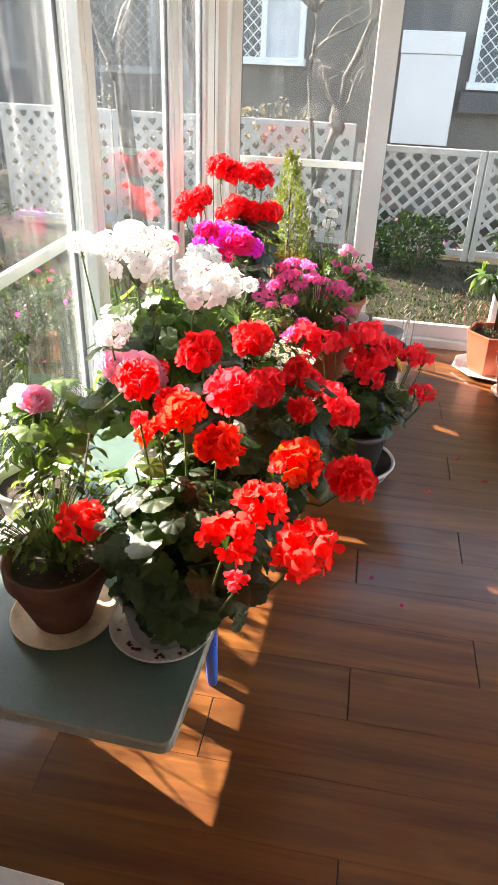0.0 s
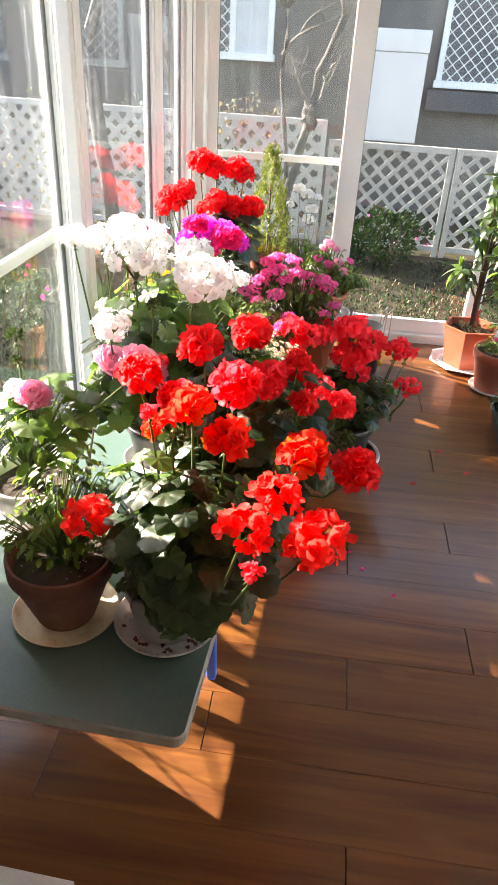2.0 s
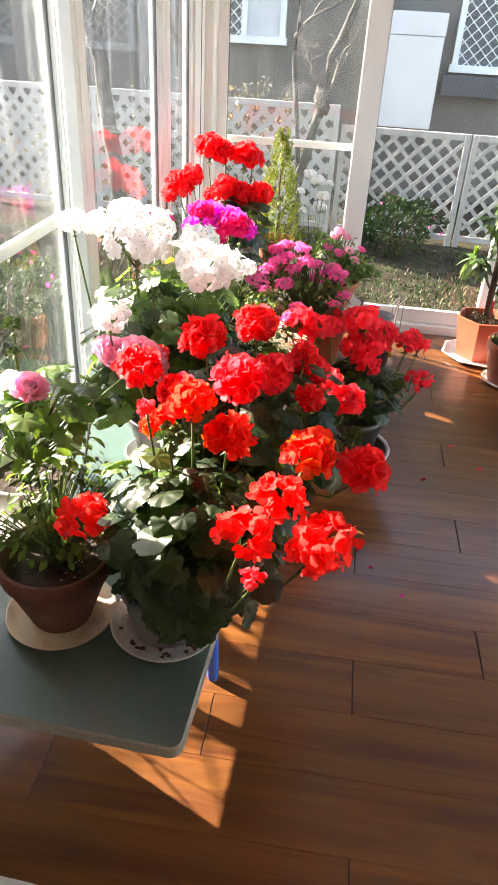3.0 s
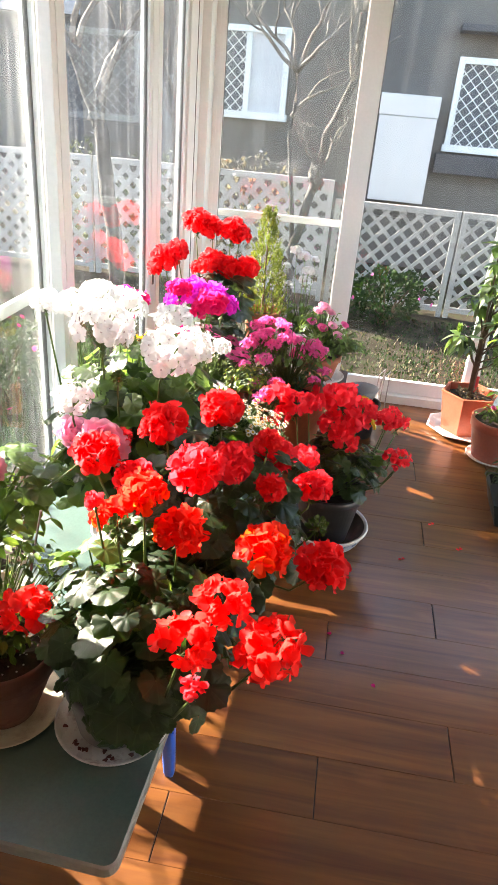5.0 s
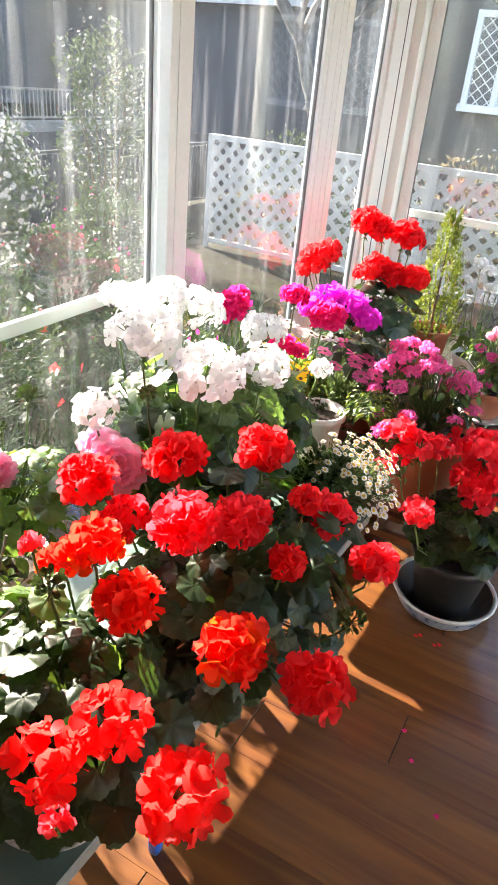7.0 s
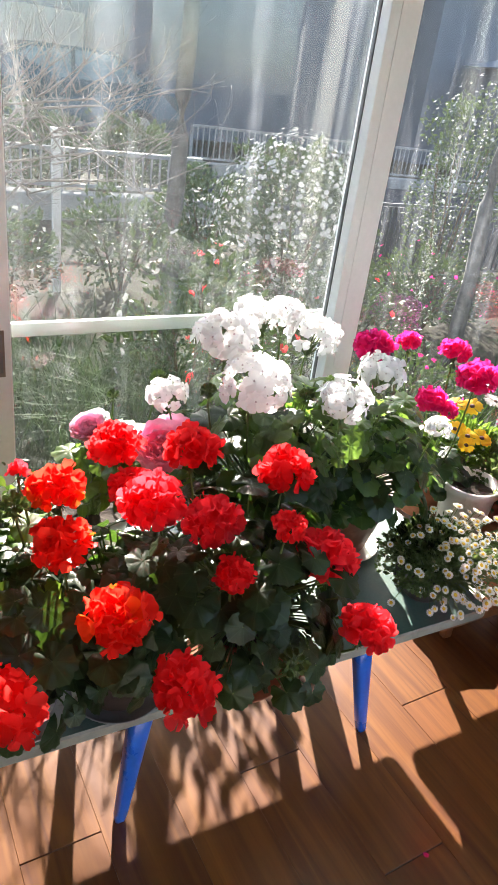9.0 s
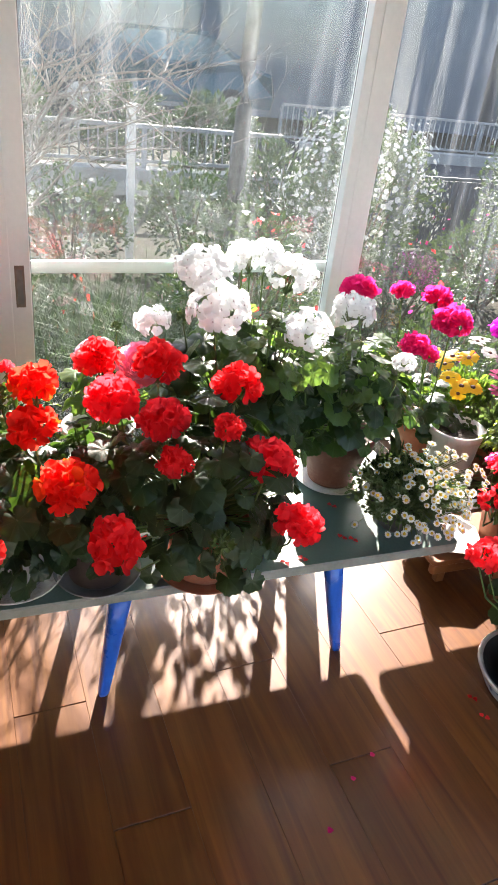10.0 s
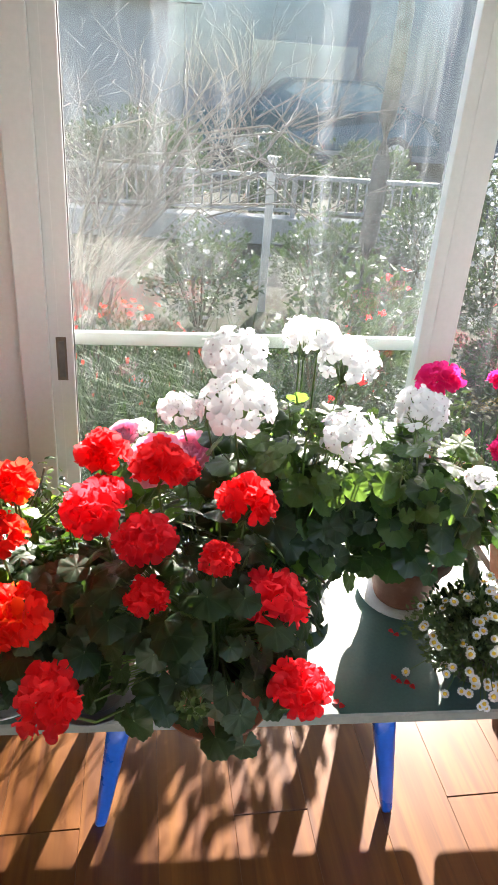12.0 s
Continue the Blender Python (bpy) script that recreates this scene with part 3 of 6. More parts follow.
# sashes for the added opening, never in view, there to brighten the room
frame_r = tagged(new("window_3"), "unseen white sliding windows added on the right for fill light", "window", kind="structure")
frame_r.matrix_basis = ROOM
for a in (1.705, 2.898):
    sash(frame_r, "sliding_sash", a, a + 1.19, 0.055, ZH - 0.004, X1 + 0.10, "y", 0.06, 0.06, M_GLASS)

# ---------- outdoors ----------
ZG = -0.12
bm = bmesh.new()
N = 48
def ground_z(x, y):
    return ZG + 0.03 * noise.noise((x * 0.9, y * 0.9, 0)) + 0.35 * min(1, max(0, (-x - 5.5) / 2.5)) * min(1, max(0, (5.6 - y) / 1.2))
vs = {}
for i in range(N + 1):
    for j in range(N + 1):
        x, y = -26 + 44 * i / N, -14 + 40 * j / N
        vs[i, j] = bm.verts.new((x, y, min(ground_z(x, y), -0.105) if -2 < x < 5 and -4 < y < 5.2 else ground_z(x, y)))
for i in range(N):
    for j in range(N):
        bm.faces.new((vs[i, j], vs[i + 1, j], vs[i + 1, j + 1], vs[i, j + 1]))
far = [bm.verts.new((sx * 900, sy * 900, -0.6)) for sx, sy in ((-1, -1), (1, -1), (1, 1), (-1, 1))]
bm.faces.new(far)
ground = tagged(new("ground", mesh_of("ground", bm, M_GROUND)), "bare garden soil with patches of green", "ground", kind="structure")


def lattice_panel(at, width, height, mat, label, pitch=0.105, slat=0.030):
    """A lattice screen in a frame: two layers of slanting slats."""
    t = thing("lattice_fence", label, "fence", at, "lattice fence along the garden")
    for lo, hi in (((0, 0, 0), (0.045, 0.04, height)), ((width - 0.045, 0, 0), (width, 0.04, height)),
                   ((0.046, 0, height - 0.05), (width - 0.046, 0.04, height)), ((0.046, 0, 0.05), (width - 0.046, 0.04, 0.095))):
        part("frame_bar", boxed(lo, hi, 0.003), mat, t)
    w, h = width - 0.09, height - 0.145
    for layer, y in ((1, 0.010), (-1, 0.022)):
        k = -h
        while k < w:
            x0, x1 = max(0, k), min(w, k + h)
            if x1 - x0 > 0.04:
                z0, z1 = x0 - k, x1 - k
                if layer < 0:
                    z0, z1 = h - z0, h - z1
                a, b = Vector((x0 + 0.045, y, z0 + 0.095)), Vector((x1 + 0.045, y, z1 + 0.095))
                d = (b - a).normalized()
                nrm = Vector((-d.z, 0, d.x)) * slat / 2
                bm = bmesh.new()
                q = [bm.verts.new(p + s * nrm + Vector((0, o, 0))) for o in (0, 0.010) for p, s in ((a, -1), (b, -1), (b, 1), (a, 1))]
                for f in ((3, 2, 1, 0), (4, 5, 6, 7), (0, 1, 5, 4), (1, 2, 6, 5), (2, 3, 7, 6), (3, 0, 4, 7)):
                    bm.faces.new([q[n] for n in f])
                part("slat", bm, mat, t)
            k += pitch
    return t


white_p = lattice_panel((-3.05, 6.62, ZG), 1.08, 1.04, M_FENCE, "white painted lattice fence panel in the garden", 0.14, 0.048)
for x in (-1.95, -0.87):
    copy_thing(white_p, pose(x, 6.62, ZG))
grey_p = lattice_panel((0.24, 6.60, ZG), 1.05, 0.90, M_FENCE_GREY, "weathered white lattice fence panel in the garden", 0.140, 0.031)
for x in (1.31, 2.38, 3.45):
    copy_thing(grey_p, pose(x, 6.60, ZG))


def house_window(parent, x0, x1, z0, z1, y, split, grille):
    """A white-framed sliding window set into the facade, with an inside bar grille."""
    w = new("window")
    w.parent = parent
    for lo, hi in (((x0, y - 0.06, z0), (x0 + 0.06, y, z1)), ((x1 - 0.06, y - 0.06, z0), (x1, y, z1)),
                   ((x0 + 0.06, y - 0.06, z1 - 0.06), (x1 - 0.06, y, z1)), ((x0 - 0.02, y - 0.09, z0 - 0.02), (x1 + 0.02, y, z0 + 0.05))):
        part("window_frame", boxed(lo, hi, 0.004), M_FRAME, w)
    xs = x0 + (x1 - x0) * split
    part("mullion", boxed((xs - 0.03, y - 0.05, z0 + 0.05), (xs + 0.03, y - 0.001, z1 - 0.06), 0.003), M_FRAME, w)
    part("pane", boxed((x0 + 0.06, y - 0.02, z0 + 0.05), (xs - 0.03, y - 0.012, z1 - 0.06)), M_WINSKY, w)
    part("pane", boxed((xs + 0.03, y - 0.02, z0 + 0.05), (x1 - 0.06, y - 0.012, z1 - 0.06)), M_WINSKY if grille > 1 else M_CURTAIN, w)
    bm = bmesh.new()
    for lo, hi in ((x0 + 0.06, xs - 0.03), (xs + 0.03, x1 - 0.06))[:grille]:
        W, Hh = hi - lo, z1 - z0 - 0.11
        for s in (1, -1):
            k = -Hh
            while k < W:
                a, b = max(0, k), min(W, k + Hh)
                za, zb = a - k, b - k
                if s < 0:
                    za, zb = Hh - za, Hh - zb
                if b - a > 0.02:
                    tube(bm, ((lo + a, y - 0.03, z0 + 0.05 + za), (lo + b, y - 0.03, z0 + 0.05 + zb)), 0.0055, n=4)
                k += 0.115
    part("grille", bm, M_FRAME, w, "white diamond grille")
    return w


HY = 8.62
house = thing("neighbour_house", "neighbouring house with dark grey stucco and white windows", "house", (0, 0, 0))
bm = boxed((-2.9, HY, -0.3), (9, HY + 6, 3.9))
part("facade", bm, M_STUCCO, house, "dark grey stucco wall")
part("plinth", boxed((-2.92, HY - 0.03, -0.3), (9.02, HY - 0.001, 0.42), 0.005), M_STUCCO, house)
bm = boxed((-3.1, HY - 0.45, 3.9), (9.4, HY + 6.4, 4.12), 0.01)
part("roof", bm, M_ROOF, house)
house_window(house, -1.32, -0.56, 1.30, 2.16, HY, 0.42, 1)
house_window(house, 1.17, 2.72, 1.16, 2.02, HY, 0.55, 2)
part("ledge", boxed((1.10, HY - 0.16, 0.93), (2.85, HY - 0.002, 1.12), 0.006), M_ROOF, house, "dark ledge under the window")
part("canopy", boxed((1.12, HY - 0.30, 2.22), (2.8, HY - 0.002, 2.28), 0.006), M_ROOF, house, "dark canopy over the window")
cab = thing("outdoor_cabinet", "white metal meter cabinet fixed to the grey wall", "cabinet", (0.46, HY - 0.341, -0.12))
part("body", boxed((0, 0, 0.74), (0.58, 0.34, 1.56), 0.006), M_WHITEBOX, cab)
part("lid", boxed((-0.008, -0.01, 1.563), (0.588, 0.345, 1.76), 0.008), M_WHITEBOX, cab)

# buildings and road across the left-hand garden
tagged(new("road", mesh_of("road", boxed((-15.5, -14, 0.05), (-9.8, 6.3, 0.262)), M_ROAD, False)), "grey asphalt road beyond the garden", "road", kind="structure")
tagged(new("driveway", mesh_of("driveway", boxed((-11.3, 5.7, -0.3), (-4.75, 17, -0.075)), M_ROAD, False)), "dark asphalt driveway behind the garden fence", "driveway", kind="structure")
tagged(new("kerb", mesh_of("kerb", boxed((-6.55, -9, -0.2), (-6.25, 4.9, 0.25), 0.01), M_CONC, False)), "low pale concrete wall along the garden", "kerb", kind="structure")
tagged(new("kerb", mesh_of("kerb", boxed((-11.65, 6.4, -0.2), (-11.35, 17, 0.12), 0.01), M_CONC, False)), "pale concrete wall along the road", "kerb", kind="structure")
bar = mesh_of("bar", tube(bmesh.new(), ((0, 0, 0.09), (0, 0, 0.40)), 0.011, n=6), M_RAIL)
bar_tall = mesh_of("bar", tube(bmesh.new(), ((0, 0, 0.09), (0, 0, 0.60)), 0.013, n=6), M_RAIL)


def street_railing(at, length, h, me, step):
    """A metal railing with posts, two rails and thin upright bars."""
    t = thing("street_railing", "pale grey metal railing with thin upright bars", "railing", at, "street railings")
    n = int(length / 1.5)
    for k in range(n + 1):
        part("post", boxed((-0.025, 1.5 * k - 0.025, 0), (0.025, 1.5 * k + 0.025, h), 0.004), M_RAIL, t)
    part("handrail", boxed((-0.03, 0, h), (0.03, length, h + 0.045), 0.004), M_RAIL, t)
    part("bottom_rail", boxed((-0.02, 0, 0.055), (0.02, length, 0.09), 0.004), M_RAIL, t)
    for k in range(1, int(length / step)):
        piece("bar", me, t, pose(0, k * step, 0))
    return t


street_railing((-6.4, -3.0, 0.25), 7.6, 0.40, bar, 0.10)
street_railing((-11.5, 6.6, 0.12), 9.0, 0.60, bar_tall, 0.12)


bar_dark = mesh_of("bar", tube(bmesh.new(), ((0, 0, 0.05), (0, 0, 0.70)), 0.009, n=6), M_NAVY)
fence = thing("garden_fence", "dark blue bar fence backed with boards at the garden edge", "fence", (-4.55, 4.9, ZG))
for k in range(3):
    part("post", boxed((-0.02, 2.2 * k - 0.02, -0.05), (0.02, 2.2 * k + 0.02, 0.78), 0.004), M_NAVY, fence)
part("handrail", boxed((-0.015, 0.021, 0.70), (0.015, 4.379, 0.73), 0.003), M_NAVY, fence)
part("bottom_rail", boxed((-0.012, 0.021, 0.03), (0.012, 4.379, 0.05), 0.003), M_NAVY, fence)
plank_navy = mesh_of("board", boxed((-0.035, 0.004, 0.055), (-0.020, 0.142, 0.69), 0.002), M_NAVY)
for k in range(30):
    piece("board", plank_navy, fence, pose(0, k * 0.146, 0))
for k in range(1, 62):
    if k % 31:
        piece("bar", bar_dark, fence, pose(0, k * 0.071, 0))


def far_house(at, w, d, h, label, mat, rows, roof=M_ROOF):
    t = thing("house", label, "house", at)
    part("wall", boxed((0, 0, 0), (d, w, h)), mat, t)
    bm = bmesh.new()
    q = [bm.verts.new(p) for p in ((-.4, -.4, h), (d + .4, -.4, h), (d + .4, w + .4, h), (-.4, w + .4, h), (d / 2, 0.8, h + 1.1), (d / 2, w - 0.8, h + 1.1))]
    for f in ((0, 1, 4), (1, 2, 5, 4), (2, 3, 5), (3, 0, 4, 5), (3, 2, 1, 0)):
        bm.faces.new([q[n] for n in f])
    part("roof", bm, roof, t)
    for z in rows:
        y = 0.9
        while y + 1.6 < w:
            wdw = new("window")
            wdw.parent = t
            part("window_frame", boxed((d, y, z), (d + 0.05, y + 1.6, z + 1.2), 0.01), M_CURTAIN, wdw)
            part("pane", boxed((d + 0.051, y + 0.07, z + 0.07), (d + 0.058, y + 0.77, z + 1.13)), M_WINSKY, wdw)
            part("pane", boxed((d + 0.051, y + 0.83, z + 0.07), (d + 0.058, y + 1.53, z + 1.13)), M_WINSKY, wdw)
            y += 4.6
    return t


far_house((-24, -9, 0.1), 10.88, 7, 3.0, "pale low house across the road", M_CONC, (1.2,))
blue_house = far_house((-25, 1.9, 0.1), 13.1, 8, 4.4, "dark blue-grey house across the road in shade", M_STUCCO_B, ())
garage = new("garage_door")
garage.parent = blue_house
part("door_panel", boxed((8.0, 1.6, 0.0), (8.06, 4.1, 2.42), 0.01), M_CONC, garage, "pale garage shutter")
for k in range(9):
    part("door_rib", boxed((8.061, 1.62, 0.15 + 0.25 * k), (8.075, 4.08, 0.17 + 0.25 * k), 0.002), M_CONC, garage)
far_house((-24, 15.6, 0.1), 10, 8, 4.6, "blue-grey house beyond the road", M_STUCCO_B, ())
far_house((-15.5, 17, -0.2), 9, 11.5, 3.0, "low dark slate house beyond the garden", M_SLATE, (), M_ROOF_PALE)


def parked_car(at, rz):
    t = thing("parked_car", "dark teal car parked beyond the railing", "car", at, rz=rz)
    prof = [(-2.15, 0.35), (-2.2, 0.62), (-2.1, 0.86), (-1.2, 0.96), (-0.55, 1.45), (0.9, 1.48), (1.75, 1.02), (2.12, 0.92), (2.2, 0.6), (2.15, 0.35)]
    bm = bmesh.new()
    sides = []
    for y, s in ((-0.86, 1.0), (-0.82, 1.0), (0.82, 1.0), (0.86, 1.0)):
        inset = 0.06 if abs(y) > 0.85 else 0
        sides.append([bm.verts.new((x * (1 - inset * 0.15), y * (0.86 if z > 1.0 else 1), z - inset * (z > 0.5))) for x, z in prof])
    for a, b in zip(sides, sides[1:]):
        for k in range(len(prof)):
            j = (k + 1) % len(prof)
            bm.faces.new((a[k], a[j], b[j], b[k]))
    bm.faces.new(sides[0][::-1]), bm.faces.new(sides[-1])
    bmesh.ops.recalc_face_normals(bm, faces=bm.faces)
    part("body", bm, M_CAR, t)
    for s in (-1, 1):
        bm = bmesh.new()
        for quad in (((-1.0, 0.99), (-0.5, 1.38), (0.15, 1.41), (0.15, 0.99)), ((0.22, 0.99), (0.22, 1.41), (0.85, 1.41), (1.5, 1.02))):
            bm.faces.new([bm.verts.new((x, s * (0.755 + 0.11 * (1.41 - z)), z)) for x, z in quad])
        part("side_window", bm, M_CARGLASS, t)
    for x in (-1.35, 1.38):
        for y in (-0.80, 0.80):
            w = new("wheel")
            w.parent = t
            w.matrix_basis = pose(x, y, 0.32, 90, 0, 0)
            part("tyre", lathe(bmesh.new(), [(0.2, -0.09), (0.31, -0.09), (0.32, 0), (0.31, 0.09), (0.2, 0.09)], 24), M_RUBBER, w, smooth=True)
            part("rim", lathe(bmesh.new(), [(0, -0.095), (0.2, -0.085), (0.2, 0.085), (0, 0.095)], 20), M_METAL, w)
    return t


parked_car((-12.4, 4.25, 0.262), 90)


def jitr(rnd, s):
    return rnd.uniform(-s, s)


def branchy(bm, p, d, length, r, depth, rnd, up=0.25, kinks=4, kids=(2, 3), spread=0.7, rmin=0.0035, nside=6, wander=0.22):
    """A limb that wanders, tapers and forks."""
    pts, d = [Vector(p)], Vector(d).normalized()
    for k in range(kinks):
        d = (d + Vector((rnd.uniform(-1, 1), rnd.uniform(-1, 1), rnd.uniform(-0.6, 1) * up * 2)) * wander).normalized()
        pts.append(pts[-1] + d * length / kinks)
    r1 = max(rmin * 0.6, r * 0.55)
    tube(bm, pts, r, r1, n=nside if r > 0.012 else 4)
    if depth:
        for k in range(rnd.randint(*kids)):
            q = pts[rnd.randint(max(1, kinks - 2), kinks)]
            nd = (d + Vector((rnd.uniform(-1, 1), rnd.uniform(-1, 1), rnd.uniform(-0.3, 0.9))) * spread).normalized()
            branchy(bm, q, nd, length * rnd.uniform(0.55, 0.85), r1 * rnd.uniform(0.75, 1.0), depth - 1, rnd, up, kinks, kids, spread, rmin, nside, wander)


def bare_tree(at, trunk, limbs, seed, label, r=0.05, knot=False, stems=()):
    """trunk: points from the ground up; limbs: first direction, length and where they leave (a trunk point or a place); stems: further slim trunks."""
    rnd = random.Random(seed)
    t = thing("bare_tree", label, "tree", at)
    line = []
    for a, b in zip(trunk, trunk[1:]):
        line += [Vector(a).lerp(Vector(b), f) + Vector((jitr(rnd, 0.012), jitr(rnd, 0.012), 0)) for f in (0, 0.33, 0.67)]
    part("trunk", tube(bmesh.new(), line + [Vector(trunk[-1])], r * 1.15, r * 0.7, n=9), M_BARK, t, smooth=True)
    for pts in stems:
        part("limb", tube(bmesh.new(), pts, r * 0.6, r * 0.35, n=7), M_BARK, t, smooth=True)
    for d, ln, f in limbs:
        bm = bmesh.new()
        branchy(bm, trunk[f] if isinstance(f, int) else f, d, ln, r * (0.85 if ln > 0.8 else 0.5), 4, rnd, up=0.3, kinks=5, kids=(2, 3), spread=0.9, wander=0.40)
        part("limb", bm, M_BARK if ln > 0.5 else M_TWIG, t, smooth=True)
    if knot:
        bm = bmesh.new()
        bmesh.ops.create_icosphere(bm, subdivisions=3, radius=1)
        for v in bm.verts:
            v.co = Vector((v.co.x * 0.052, v.co.y * 0.05, v.co.z * 0.10)) * (1 + 0.8 * noise.noise(v.co * 3.4)) + Vector(trunk[3])
        part("knot", bm, M_BARK, t, "gnarled pruning knot", smooth=True)
    return t


bare_tree((-0.02, 6.12, ZG), [(0, 0, 0), (-0.01, 0, 0.5), (0.05, 0, 0.83), (0.12, 0, 1.10), (0.16, 0, 1.39), (0.31, 0, 1.77), (0.32, 0, 2.2)],
          [((-0.3, 0.1, 0.9), 0.30, 5), ((0.5, 0, 0.8), 0.32, 5), ((-0.3, 0, 1), 0.45, 6), ((0.4, -0.1, 1), 0.45, 6), ((0.5, 0.1, 0.7), 0.28, 3), ((-0.4, 0, 0.8), 0.22, 3),
           ((-0.5, 0, 0.8), 0.45, (-0.11, 0, 1.80)), ((0.35, 0.1, 1), 0.45, (-0.11, 0, 1.80)), ((-0.1, 0.2, 1), 0.45, (-0.11, 0, 1.80)), ((0.7, -0.1, 0.7), 0.4, (-0.11, 0, 1.80)), ((-0.8, 0.1, 0.5), 0.4, (-0.11, 0, 1.80)), ((0.5, 0, 0.7), 0.3, (-0.12, 0, 1.5)), ((0.8, 0, 0.6), 0.4, 6), ((-0.7, 0.1, 0.6), 0.4, 6), ((0.0, -0.3, 1), 0.4, 5)], 3,
          "bare pruned garden tree with pale knotty bark", 0.036, True, [[(-0.01, 0, 0.5), (-0.05, 0, 0.85), (-0.12, 0, 1.37), (-0.10, 0, 1.60), (-0.11, 0, 1.80)]])
bare_tree((-1.28, 5.45, ZG), [(0, 0, 0), (-0.01, 0, 0.5), (-0.07, 0, 1.0), (-0.14, 0.01, 1.42), (-0.30, 0.03, 1.80), (-0.53, 0.04, 2.05)],
          [((0.15, 0.1, 1), 0.85, 3), ((0.45, -0.1, 1), 0.50, 3), ((0.1, 0.2, 1), 0.45, 4), ((0.30, -0.1, 1), 0.50, 4), ((-0.3, -0.2, 1), 0.50, 5), ((-0.6, 0.1, 0.9), 0.50, 5), ((0.3, 0.2, 1), 0.5, 5)], 11,
          "bare forked tree with a dark gnarled trunk", 0.056, True)
bare_tree((-2.1, 4.75, ZG), [(0, 0, 0), (-0.02, 0, 0.7), (-0.06, 0.02, 1.3), (-0.02, 0.05, 2.0), (0.1, 0.02, 2.6)],
          [((-0.6, 0, 0.9), 0.7, 3), ((0.5, 0.1, 0.9), 0.7, 4), ((0.1, -0.3, 1), 0.7, 4)], 21,
          "grey-barked bare tree in the garden", 0.05)


def bare_bush(at, seed, n, h, label):
    rnd = random.Random(seed)
    t = thing("bare_bush", label, "bush", at)
    for k in range(n):
        bm = bmesh.new()
        a = rnd.uniform(0, 6.28)
        branchy(bm, (0.1 * math.cos(a), 0.1 * math.sin(a), 0), (math.cos(a) * 0.6, math.sin(a) * 0.6, 1.1), h * rnd.uniform(0.4, 0.6), 0.011, 3, rnd, up=0.1, kids=(2, 3), spread=0.9, rmin=0.003, nside=5)
        part("branch", bm, M_TWIG, t, smooth=True)
    return t


def arching_bush(at, seed, n, label):
    """Long pale limbs that rise and bow over sideways, with side twigs."""
    rnd = random.Random(seed)
    t = thing("bare_bush", label, "bush", at)
    for k in range(n):
        a = rnd.uniform(-0.9, 2.4)
        L, h = rnd.uniform(0.7, 1.5), rnd.uniform(0.9, 1.5)
        e = Vector((math.cos(a) * L * 0.6, math.sin(a) * L, h * 0.95))
        pts = [Vector((jitr(rnd, 0.1), jitr(rnd, 0.1), 0)), Vector((e.x * 0.18, e.y * 0.18, h * 0.62)), Vector((e.x * 0.5, e.y * 0.5, h * 1.02)), Vector((e.x * 0.8, e.y * 0.8, h * 1.08)), e]
        bm = tube(bmesh.new(), [p + Vector((jitr(rnd, 0.03), jitr(rnd, 0.03), jitr(rnd, 0.03))) for p in pts], 0.011, 0.003, 6)
        for j in range(9):
            f = rnd.uniform(1.0, 3.9)
            p = pts[int(f)].lerp(pts[min(4, int(f) + 1)], f % 1)
            branchy(bm, p, (rnd.uniform(-1, 1), rnd.uniform(-0.6, 1), rnd.uniform(0, 1)), rnd.uniform(0.2, 0.45), 0.0045, 2, rnd, up=0.1, kids=(1, 3), spread=0.9, rmin=0.002, nside=4)
        part("branch", bm, M_TWIG, t, smooth=True)
    return t


bare_tree((-2.98, 2.93, ZG), [(0, 0, 0), (0.02, -0.01, 0.8), (-0.02, 0.02, 1.5), (0.03, 0.0, 2.3), (0.0, 0.03, 3.0)],
          [((-0.5, 0.3, 0.9), 0.5, 4), ((0.4, -0.4, 0.9), 0.45, 4), ((0.1, 0.4, 0.9), 0.4, 3)], 23, "grey-trunked bare tree behind the blossoming shrub", 0.055)
post = thing("garden_post", "slim white painted post standing in the garden", "post", (-4.0, 2.41, ZG))
part("shaft", boxed((-0.028, -0.028, -0.05), (0.028, 0.028, 1.15), 0.004), M_FENCE, post)
part("cap", boxed((-0.036, -0.036, 1.151), (0.036, 0.036, 1.175), 0.004), M_FENCE, post)
arching_bush((-2.2, 1.15, ZG), 5, 15, "tangled bare shrub with pale arching branches")
bare_bush((-3.2, 0.9, ZG), 6, 14, 2.1, "tall bare shrub with pale twigs")


